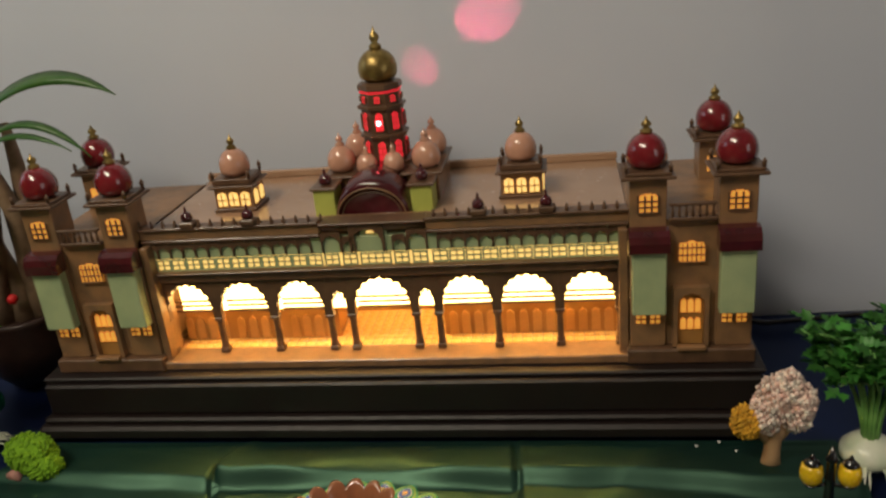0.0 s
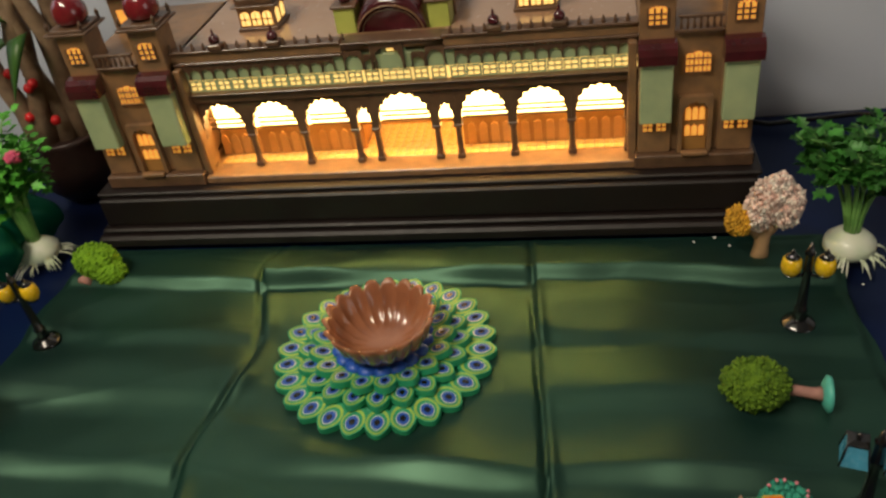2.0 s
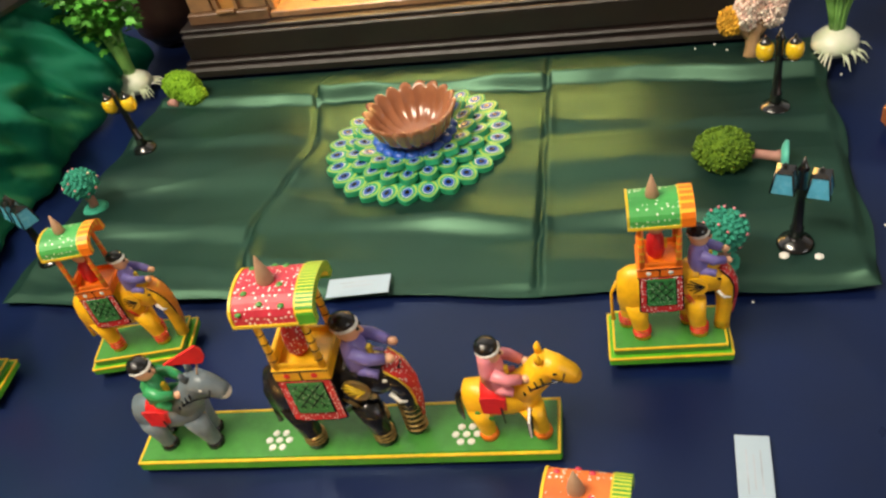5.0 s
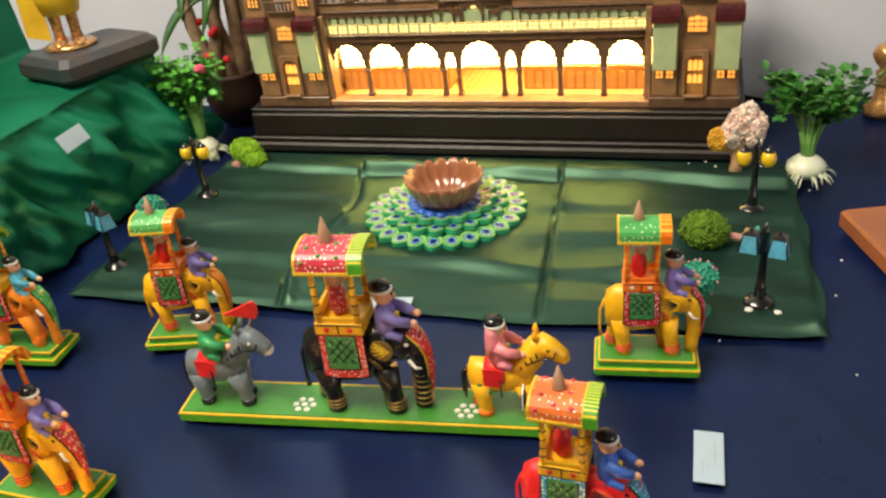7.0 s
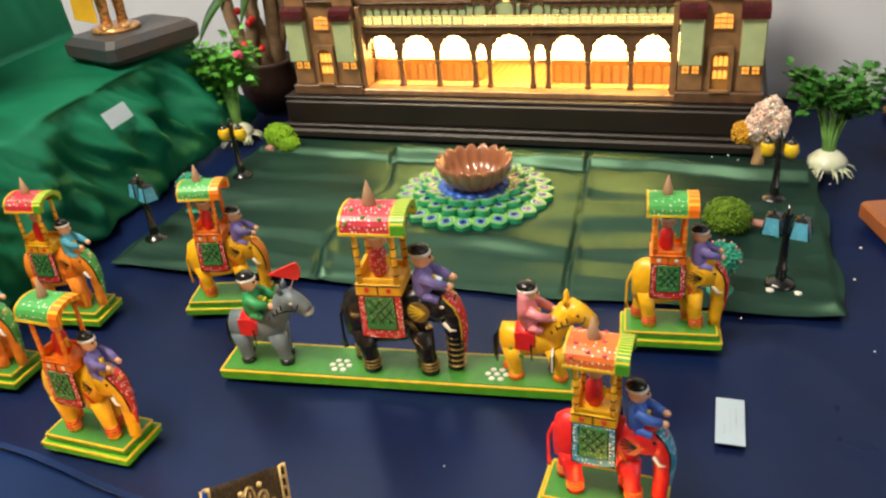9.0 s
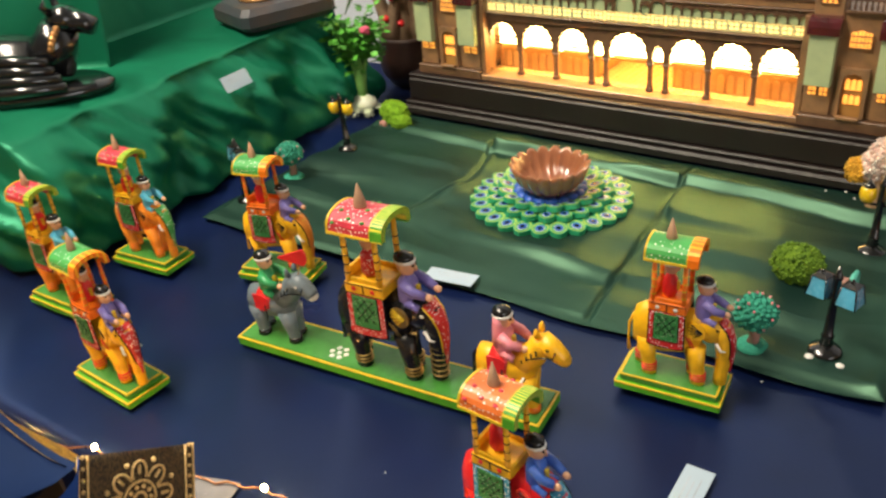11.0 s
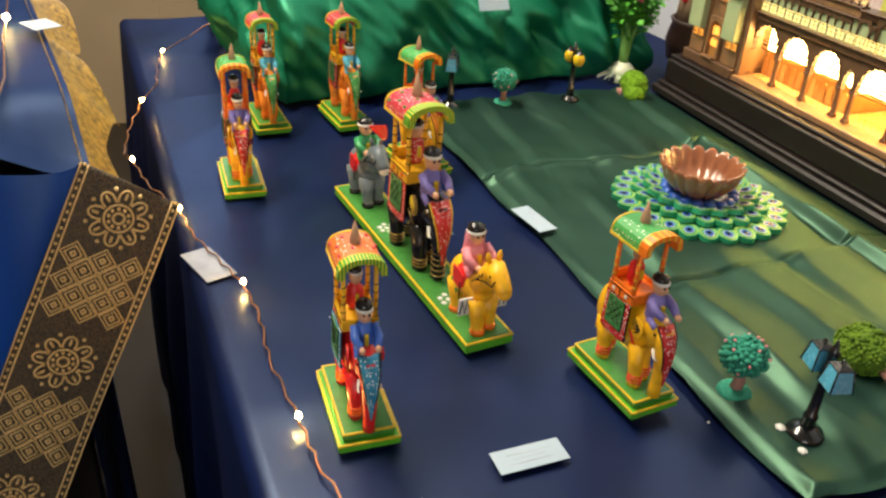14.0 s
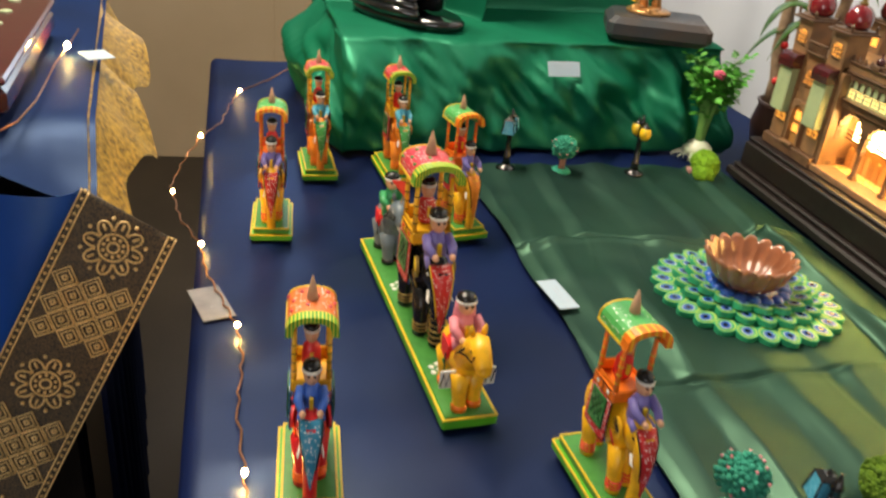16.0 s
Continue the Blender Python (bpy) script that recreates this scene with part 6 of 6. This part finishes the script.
def radish(m, label, seed, height, spread, stems, lean, leaf, size, first, flower=0.0):
    rng = random.Random(seed)
    root = thing("radish_plant", m, label, "plant", "radish plants beside the palace")
    part("bulb", Shape().lathe([(0.006, 0.0006), (0.015, 0.003), (0.0215, 0.0095), (0.021, 0.0165), (0.0145, 0.023), (0.0085, 0.0265), (0.004, 0.0275)], 20), RADISH, root, "pale white radish bulb")
    for i in range(26):
        a = rng.uniform(-2.6, 0.9)
        x, y = math.cos(a), math.sin(a)
        l = rng.uniform(0.008, 0.02)
        z = rng.uniform(0.006, 0.013)
        part("root", Shape().tube([(x * 0.018, y * 0.018, z), (x * (0.019 + l * 0.6), y * (0.019 + l * 0.6), z * 0.7), (x * (0.018 + l), y * (0.018 + l), 0.0012)], [0.0011, 0.0008, 0.0003], 5), RADISH, root)
    leaves = Shape()
    for i in range(stems):
        a = 2.4 * i + rng.uniform(-0.3, 0.3)
        out = spread * (0.25 + 0.75 * ((i * 0.618) % 1.0))
        h = height * rng.uniform(0.72, 1.0)
        top = Vector((out * math.cos(a) + lean[0], out * math.sin(a) * 0.7 + lean[1], h))
        foot = Vector((0.0045 * math.cos(a), 0.0045 * math.sin(a), 0.0235))
        line = []
        for j in range(9):
            t = j / 8
            bow = t * t if i % 3 else t ** 1.5
            line.append(Vector((foot.x + (top.x - foot.x) * bow, foot.y + (top.y - foot.y) * bow, foot.z + (top.z - foot.z) * (1 - (1 - t) ** 1.3))))
        part("stem", Shape().tube(line, [0.0024 - 0.0019 * j / 8 for j in range(9)], 7), STEM, root)
        leaf_spray(leaves, line, rng, size, 18, first)
        for j in range(4):
            b = a + rng.uniform(-1.5, 1.5)
            start = line[rng.choice((4, 5, 6, 7))]
            end = start + Vector((math.cos(b) * 0.026, math.sin(b) * 0.02, rng.uniform(0.006, 0.024)))
            part("stem", Shape().tube([start, start.lerp(end, 0.5) + Vector((0, 0, 0.003)), end], [0.0011, 0.0009, 0.0005], 5), STEM, root)
            leaf_spray(leaves, [start, end], rng, size * 0.9, 9, 0.3)
    part("leaves", leaves, leaf, root, "notched parsley-like leaves")
    if flower:
        part("flower", clump(Shape(), lean[0] + flower, lean[1] - 0.01, height * 0.93, 0.006, 0.006, 0.004, 24, 0.0036, rng), ROSE, root, "small pink flower")


radish(on_table(0.4254, 0.9230, -2.9, 0.0), "white radish with tall dark green leafy stems at the palace corner", 21, 0.114, 0.064, 13, (0.004, 0.012), DARK_LEAF, 0.0145, 0.5)
radish(on_table(-0.4110, 0.9400, -3.2, 0.0), "white radish with bright green leafy stems beside the green drape", 22, 0.142, 0.044, 14, (-0.006, 0.0), LEAF, 0.0145, 0.3, 0.04)


# ---- cards, scraps and slab ----
def card(m, w, h, label, lines=3, mat=CARD):
    root = thing("name_card", m, label, "card", "name cards")
    part("paper", Shape().box(-w / 2, w / 2, -h / 2, h / 2, 0, 0.0006, 0.0001), mat, root)
    for i in range(lines):
        y = h * (0.2 - 0.2 * i)
        part("print_bar", Shape().box(-w * (0.3 - 0.05 * (i % 2)), w * (0.3 - 0.07 * (i % 2)), y - h * 0.022, y + h * 0.022, 0.00062, 0.00072, 0.00002), INK, root)


card(on_table(0.0090, 0.5810, 8.5, 0.0075), 0.053, 0.021, "white printed name card lying on the green cloth", 2)
card(on_table(0.3218, 0.4286, 91.0, 0.0012), 0.051, 0.0205, "white name card lying on the navy cloth", 3)
card(Matrix.Translation((-0.428, 0.711, 0.124)) @ Matrix.Rotation(math.radians(95), 4, "Z") @ Matrix.Rotation(math.radians(62), 4, "X"), 0.05, 0.022, "white name card pinned on the green drape", 2)
scrap = Shape()
SCRAPS = [(0.379, 0.619, 0.0032), (0.354, 0.620, 0.0035), (0.443, 0.720, 0.0014), (0.431, 0.655, 0.0013), (0.291, 0.941, 0.0013), (0.323, 0.934, 0.0012), (0.311, 0.947, 0.0014), (0.190, 0.598, 0.0009), (0.183, 0.674, 0.0008), (0.426, 0.874, 0.0011), (0.329, 0.575, 0.001), (0.436, 0.544, 0.0009), (0.337, 0.343, 0.0008), (0.119, 0.333, 0.0007)]
for x, y, r in SCRAPS:
    solid("paper_scrap", Shape().lathe([(r, 0), (r * 1.1, r * 0.5), (r * 0.4, r * 0.9)], 6, 0, False), WHITE, on_table(x, y, 30, 0.005 if y > 0.6 else 0.0008), "tiny white scrap lying on the cloth", "scrap", "scraps on the cloth")
wood = solid("wooden_board", Shape().box(0, 0.12, -0.25, 0, 0.0005, 0.021, 0.003), ORANGE_WOOD, Matrix.Translation((0.448, 0.8, 0)) @ Matrix.Rotation(math.radians(18), 4, "Z"), "orange-brown wooden board lying on the navy cloth", "board")
jar = Shape().lathe([(0.02, 0.0003), (0.022, 0.01), (0.012, 0.02), (0.009, 0.05), (0.013, 0.06), (0.008, 0.064), (0.016, 0.074), (0.02, 0.084), (0.016, 0.094), (0.005, 0.1)], 18)
solid("brass_lamp", jar, BRASS, Matrix.Translation((0.535, 1.13, 0)), "small brass lamp with a round top by the wall", "lamp")
# Black tube drawn for the dark line between table and wall.
strip = solid("cable", Shape().tube([(0.33, 1.2, 0.004), (0.4, 1.17, 0.004), (0.5, 1.185, 0.004), (0.62, 1.16, 0.004)], 0.003, 8), LAMP_BLACK, Matrix(), "black strip along the back of the table", "cable")

# ---- statues on the draped step ----
ped = Matrix.Translation((-0.512, 0.88, 0.158)) @ Matrix.Rotation(math.radians(72), 4, "Z")
solid("stone_pedestal", Shape().box(-0.078, 0.078, -0.058, 0.058, 0.0, 0.034, 0.009), SLATE, ped, "dark slate block pedestal on the green step", "pedestal")
st = Shape()
for sx in (-1, 1):
    st.tube([(sx * 0.011, 0.002, 0.0), (sx * 0.011, 0, 0.02), (sx * 0.011, 0, 0.05), (sx * 0.012, 0, 0.075)], [0.009, 0.0068, 0.0085, 0.01], 12, 0)
    st.ball(sx * 0.013, -0.012, 0.006, 0.009, 0.019, 0.0062, 0)
st.lathe([(0.033, -0.0005), (0.035, 0.003), (0.03, 0.006)], 24, 0)
st.lathe([(0.024, 0.045), (0.03, 0.07), (0.026, 0.12), (0.024, 0.15), (0.028, 0.18), (0.012, 0.2)], 18, 1)
st.ball(0, 0, 0.22, 0.019, 0.019, 0.023, 0)
st.plate([(-0.05, 0.022), (-0.022, 0.012), (-0.018, 0.12), (-0.045, 0.13)], -0.008, 0.004, 1)
solid("golden_statue", st, [BRASS, ROBE], ped @ Matrix.Translation((-0.015, 0.012, 0.0345)) @ Matrix.Rotation(-0.6, 4, "Z"), "golden standing statue in a yellow robe on a slate block", "statue")
bull = Shape()
bull.lathe([(0.105, 0.0), (0.108, 0.008), (0.1, 0.014)], 28, 0, place=Matrix.Diagonal((1, 0.5, 1, 1)))
bull.ball(-0.02, 0, 0.04, 0.075, 0.04, 0.036, 0, 20)
for i in range(4):
    bull.tube([(0.07 - 0.006 * i, -0.05 + 0.004 * i, 0.02 + 0.009 * i), (0.0, -0.052 + 0.006 * i, 0.018 + 0.011 * i), (-0.08, -0.04 + 0.004 * i, 0.018 + 0.009 * i)], [0.006, 0.008, 0.006], 8)
bull.tube([(0.035, 0, 0.04), (0.052, 0, 0.062), (0.062, 0, 0.08)], [0.034, 0.026, 0.021], 14)
bull.ball(0.069, 0, 0.088, 0.021, 0.018, 0.017, 0, 14)
bull.tube([(0.075, 0, 0.088), (0.094, 0, 0.08), (0.104, 0, 0.076)], [0.016, 0.0125, 0.011], 12)
for sy in (-1, 1):
    bull.tube([(0.06, sy * 0.012, 0.098), (0.056, sy * 0.018, 0.107), (0.06, sy * 0.018, 0.114)], [0.005, 0.004, 0.001], 8)
for i in range(22):
    a = 2 * math.pi * i / 22
    bull.ball(0.0575 + 0.009 * math.sin(a), 0.0265 * math.cos(a), 0.0655 + 0.0265 * math.sin(a) * 0.75, 0.0042, slot=1, segs=8)
solid("bull_statue", bull, [STATUE_BLACK, BRASS], Matrix.Translation((-0.56, 0.497, 0.159)) @ Matrix.Rotation(math.radians(37), 4, "Z"), "polished black reclining bull statue with a gold necklace", "statue")

# ---- driftwood plant behind the radish ----
pot = thing("potted_bamboo", Matrix.Translation((-0.43, 1.09, 0)), "dark brown pot with driftwood trunks and bamboo leaves", "plant")
part("pot", Shape().lathe([(0.032, 0.0005), (0.046, 0.02), (0.052, 0.05), (0.046, 0.078), (0.05, 0.085), (0.044, 0.086), (0.04, 0.076)], 24), POT, pot)
rng = random.Random(31)
for i in range(6):
    x, y = rng.uniform(-0.03, 0.03), rng.uniform(-0.02, 0.02)
    pts = [(x, y, 0.07)]
    for j in range(5):
        pts.append((pts[-1][0] + rng.uniform(-0.012, 0.012), pts[-1][1] + rng.uniform(-0.008, 0.008), 0.07 + 0.045 * (j + 1)))
    part("trunk", Shape().tube(pts, [0.013, 0.012, 0.0105, 0.01, 0.008, 0.005], 9), BARK, pot)
for i in range(5):
    part("red_bead", Shape().ball(rng.uniform(-0.03, 0.04), -0.022, rng.uniform(0.1, 0.17), 0.006, slot=0, segs=8), RED, pot)


def blade(p0, p1, p2, w):
    rings = []
    for i in range(13):
        t = i / 12
        p = Vector(p0) * (1 - t) ** 2 + Vector(p1) * 2 * t * (1 - t) + Vector(p2) * t * t
        d = (Vector(p1) - Vector(p0)).lerp(Vector(p2) - Vector(p1), t).normalized()
        side = d.cross(Vector((0, -0.5, 0.86))).normalized()
        k = w * max(0.03, math.sin(math.pi * min(1, 0.08 + t * 0.95)) ** 0.7)
        rings.append([p - side * k, p - Vector((0, 0, 0.0012)), p + side * k, p + Vector((0, 0, 0.0006))])
    return Shape().loft(rings)


for a, b, c, w in (((0.0, 0, 0.29), (0.1, -0.01, 0.375), (0.182, -0.012, 0.322), 0.0125), ((0.0, 0, 0.27), (0.08, -0.01, 0.33), (0.14, -0.012, 0.26), 0.006), ((0, 0, 0.26), (0.06, -0.02, 0.31), (0.125, -0.02, 0.27), 0.005), ((-0.02, 0, 0.25), (-0.06, -0.02, 0.3), (-0.1, -0.03, 0.24), 0.012), ((0, 0, 0.22), (-0.03, -0.04, 0.26), (-0.02, -0.07, 0.18), 0.012), ((0.0, 0, 0.2), (0.03, -0.05, 0.24), (0.0, -0.06, 0.15), 0.011), ((-0.02, 0, 0.2), (-0.06, -0.03, 0.2), (-0.09, -0.05, 0.12), 0.012)):
    part("leaf", blade(a, b, c, w), BAMBOO_LEAF, pot)

# ---- the second table with the brocade-bordered cloth ----
side = thing("side_table", on_table(0.0335, 0.1571, 8.5), "table in front under a royal blue cloth", "table")
part("tabletop", Shape().box(-0.9, 0.0, -0.85, -0.006, 0.085, 0.115, 0.004), DARKWOOD, side)
for x in (-0.85, -0.05):
    for y in (-0.8, -0.06):
        part("leg", Shape().box(x - 0.025, x + 0.025, y - 0.025, y + 0.025, -0.75, 0.085, 0.004), DARKWOOD, side)
AX, AC = Vector((0.2, -0.45, -0.87)).normalized(), Vector((0.02, 0.89, -0.455)).normalized()
F1 = Vector((0.063, 0.177, 0.095))
SIDE_M = side.matrix_basis.copy()


def hump(x, y):
    """Height of the cloth over the side table, which slopes down to the corner."""
    return 0.119 + 0.036 * smooth01((math.hypot(x, y) - 0.005) / 0.09)


def royal_top(u, v):
    x, y = -0.92 + 0.925 * u, -0.87 + 0.872 * v
    e = min(1, (1 - u) * 14) * min(1, (1 - v) * 14)
    z = hump(x, y) + 0.004 * e * noise.noise((x * 6, y * 6, 3)) - 0.006 * (1 - e) ** 2
    return tuple(SIDE_M @ Vector((x, y, z)))


cloth = thing("royal_blue_cloth", Matrix(), "royal blue satin cloth with a black and gold brocade border", "cloth")
# One cloth: the dimmer top is painted with a darker blue than the side.
top = part("cloth_top", sheet(60, 50, royal_top), ROYAL_SHADED, cloth)


def royal_side(u, v):
    """From the top edge (v=0) down the right-hand face; u runs from the hem towards the camera."""
    edge = SIDE_M @ Vector((0.005, -0.86 * u, hump(0, 0.86 * u) - 0.006))
    hem = F1 + AX * (0.02 + 0.62 * v) - AC * 0.041
    s = 0.86 * u
    fold = 0.03 * math.sin(s * 34 + 0.8) * min(1.0, 6 * v) + 0.012 * math.sin(s * 71) * min(1, 5 * v)
    low = edge + Vector((0.05 + 0.02 * v + fold * smooth01(u * 6), -0.25 * v * (1 - u), -0.55 * v))
    top_p = edge.lerp(low, 1.0)
    near = F1 - AX * 0.03 - AC * 0.041 + AX * (0.6 * v)
    return tuple(near.lerp(top_p, smooth01(u / 0.12)))


part("cloth_side", sheet(90, 60, royal_side), ROYAL_LIT, cloth)
# the border band: local frame on the face, x across, y down the band
BAND = Matrix.Translation(F1) @ Matrix(((AC.x, AX.x, AC.cross(AX).x, 0), (AC.y, AX.y, AC.cross(AX).y, 0), (AC.z, AX.z, AC.cross(AX).z, 0), (0, 0, 0, 1))) @ Matrix.Scale(1.075, 4)
OUT = 1 if (BAND.to_3x3() @ Vector((0, 0, 1))).x > 0 else -1
HALF = 0.0385


def band_at(u, v):
    x, y = -HALF + 2 * HALF * u, -0.062 + 0.62 * v
    lim = -0.019 - 0.008 * (1 - u)
    y = max(y, lim) if v < 0.2 else y
    top_bend = max(0.0, -0.02 - y)
    return tuple(BAND @ Vector((x, y, OUT * (-9.0 * top_bend ** 2 + 0.002 * math.sin(y * 30)))))


band = part("border_band", sheet(24, 90, band_at), BROCADE, cloth, "black brocade border band")


def lift(y):
    return OUT * (0.0009 + 0.002 * math.sin(y * 30) - 9.0 * max(0.0, -0.02 - y) ** 2)


def thread(points, r):
    return Shape().tube([BAND @ Vector((x, y, lift(y))) for x, y in points], r, 5)


for x in (-HALF + 0.001, -HALF + 0.0065, HALF - 0.0065, HALF - 0.001):
    part("gold_stripe", thread([(x, -0.019 - 0.0075 * (1 if x < 0 else 0.1) + i * 0.01) for i in range(60)], 0.0009), ZARI, band)
for x in (-HALF + 0.0038, HALF - 0.0038):
    bead = Shape()
    for i in range(90):
        y = (-0.026 if x < 0 else -0.019) + i * 0.0062
        bead.ball(*(BAND @ Vector((x, y, lift(y)))), 0.0014, slot=0, segs=6)
    part("gold_beading", bead, ZARI, band)


def flower(cy):
    s = Shape()
    for r, w in ((0.004, 0.0011), (0.0105, 0.001)):
        pts = [(r * math.cos(2 * math.pi * i / 20), cy + r * math.sin(2 * math.pi * i / 20)) for i in range(21)]
        s2 = thread(pts, w)
        s.add(s2.v, s2.f, 0, True)
    for i in range(10):
        a = 2 * math.pi * i / 10
        p = BAND @ Vector((0.0073 * math.cos(a), cy + 0.0073 * math.sin(a), lift(cy)))
        s.ball(p.x, p.y, p.z, 0.0016, slot=0, segs=6)
    for i in range(8):
        a = 2 * math.pi * i / 8
        pet = []
        for t in range(9):
            b = math.pi * t / 8
            rr = 0.0125 + 0.0095 * math.sin(b) ** 1.3
            pet.append((rr * math.cos(a + 0.34 * math.cos(b)), cy + rr * math.sin(a + 0.34 * math.cos(b))))
        s2 = thread(pet, 0.001)
        s.add(s2.v, s2.f, 0, True)
        s2 = thread([(0.0145 * math.cos(a), cy + 0.0145 * math.sin(a)), (0.0195 * math.cos(a), cy + 0.0195 * math.sin(a))], 0.0012)
        s.add(s2.v, s2.f, 0, True)
        p = BAND @ Vector((0.0228 * math.cos(a + 0.39), cy + 0.0228 * math.sin(a + 0.39), lift(cy)))
        s.ball(p.x, p.y, p.z, 0.0018, slot=0, segs=6)
    part("gold_flower", s, ZARI, band)


def diamonds(cy):
    """Lattice of nested diamonds that breaks off in zigzags against the black ground."""
    s = Shape()
    for i, j in ((0, 0), (-1, 0), (1, 0), (-0.5, -0.5), (0.5, -0.5), (-0.5, 0.5), (0.5, 0.5), (0, -1), (0, 1), (-1, -1), (1, -1), (-1, 1), (1, 1)):
        cx, y0 = i * 0.0212, cy + j * 0.0212
        for r, w in ((0.0096, 0.0009), (0.0062, 0.0009), (0.002, 0.0012)):
            pts = [(max(-0.0305, min(0.0305, cx + r * dx)), y0 + r * dy) for dx, dy in ((1, 0), (0, 1), (-1, 0), (0, -1), (1, 0))]
            s2 = thread(pts, w)
            s.add(s2.v, s2.f, 0, True)
    part("gold_lattice", s, ZARI, band)


for n in range(4):
    flower(0.005 + 0.121 * n)
    diamonds(0.061 + 0.122 * n)
# Added dark sheet, no real cloth: it stands for the shade between the tables.
gap_sheet = sheet(80, 10, lambda u, v: tuple(SIDE_M @ Vector((0.0 - 0.9 * u, -0.012 + 0.012 * math.sin(u * 70) * v, 0.112 - 0.8 * v))))
part("gap_dark_sheet", gap_sheet, NAVY, cloth)
# the reverse of the border, gold, turned up along the back edge
def reverse_at(u, v):
    x = 0.0 - 0.62 * u
    zig = 0.016 * math.sin(x * 29 + 0.5) + 0.01 * math.sin(x * 53)
    z = hump(x, 0) - 0.003 - (0.06 + zig) * v
    y = -0.004 + (0.04 + 0.014 * math.sin(x * 24)) * v
    return tuple(SIDE_M @ Vector((x, y, z)))


part("border_reverse", sheet(90, 12, reverse_at), [material("gold_woven_reverse", (0.6, 0.36, 0.06), 0.42, 0.3, (0.16, 0.085, 0.02), 160.0, 0.8, 900.0)], cloth, "gold woven reverse of the border")

# ---- fairy lights and the maroon box ----
WIRE = [(0.355, 0.299, 0.004), (0.287, 0.284, 0.005), (0.242, 0.281, 0.006), (0.166, 0.273, 0.003), (0.102, 0.275, 0.004), (0.054, 0.269, 0.006), (0.005, 0.254, 0.004), (-0.050, 0.235, 0.004), (-0.102, 0.227, 0.007), (-0.166, 0.199, 0.008), (-0.226, 0.186, 0.012), (-0.290, 0.176, -0.006), (-0.348, 0.186, 0.004), (-0.395, 0.205, 0.02), (-0.479, 0.226, 0.012), (-0.592, 0.235, 0.006), (-0.653, 0.246, 0.006), (-0.715, 0.291, 0.01), (-0.741, 0.375, 0.05)]
fairy = thing("fairy_lights", Matrix(), "copper wire fairy lights along the table edge", "string lights")
fine = []
for i in range(len(WIRE) - 1):
    a, b = Vector(WIRE[i]), Vector(WIRE[i + 1])
    for j in range(6):
        t = j / 6
        fine.append(a.lerp(b, t) + Vector((0, 0.0018 * math.sin(2.1 * (i * 6 + j)), 0.0008 * math.cos(1.7 * (i * 6 + j)))))
part("wire", Shape().tube(fine, 0.0009, 6), COPPER, fairy)
for i in (2, 5, 8, 10, 13, 16, 18):
    p = Vector(WIRE[i])
    part("bulb", Shape().ball(p.x, p.y, p.z + 0.002, 0.0026, 0.0022, 0.0023, 0, 8), BULB, fairy, "glowing warm LED bulb")
solid("tape_strip", Shape().box(-0.028, 0.028, -0.014, 0.014, 0, 0.0004, 0.0001), TAPE, on_table(0.0056, 0.2433, 19.2, 0.0016), "clear tape strip holding the wire on the cloth", "tape")
chest = thing("maroon_box", Matrix.Translation((-0.165, 0.045, 0.168)) @ Matrix.Rotation(0.1, 4, "Z"), "long maroon box with green dots on the blue cloth", "box")
part("body", Shape().box(-0.16, 0.16, -0.05, 0.028, 0.0, 0.03, 0.008), MAROON, chest)
part("lid", Shape().box(-0.162, 0.162, -0.052, 0.03, 0.0302, 0.037, 0.003), MAROON, chest)
for i in range(6):
    part("green_dot", Shape().lathe([(0.007, 0), (0.006, 0.0012), (0.001, 0.0016)], 12, place=Matrix.Translation((-0.14 + 0.055 * i, -0.008, 0.0372))), PALE_GREEN, chest)
glow = thing("fairy_light_end", Matrix(), "fairy lights lying beside the maroon box", "string lights")
glow.location = (-0.03, -0.02, 0)
part("wire", Shape().tube([(0.05, 0.11, 0.171), (0.03, 0.118, 0.172), (-0.03, 0.118, 0.171), (-0.09, 0.113, 0.171), (-0.146, 0.108, 0.172), (-0.22, 0.105, 0.171), (-0.3, 0.1, 0.171)], 0.0009, 6), COPPER, glow)
for x, y in ((-0.213, 0.106),):
    part("bulb", Shape().ball(x, y, 0.174, 0.0032, slot=0, segs=8), BULB, glow, "glowing warm LED bulb")
card(Matrix.Translation((-0.225, 0.118, 0.1695)) @ Matrix.Rotation(0.5, 4, "Z"), 0.035, 0.028, "white paper tag lying on the blue cloth", 0)
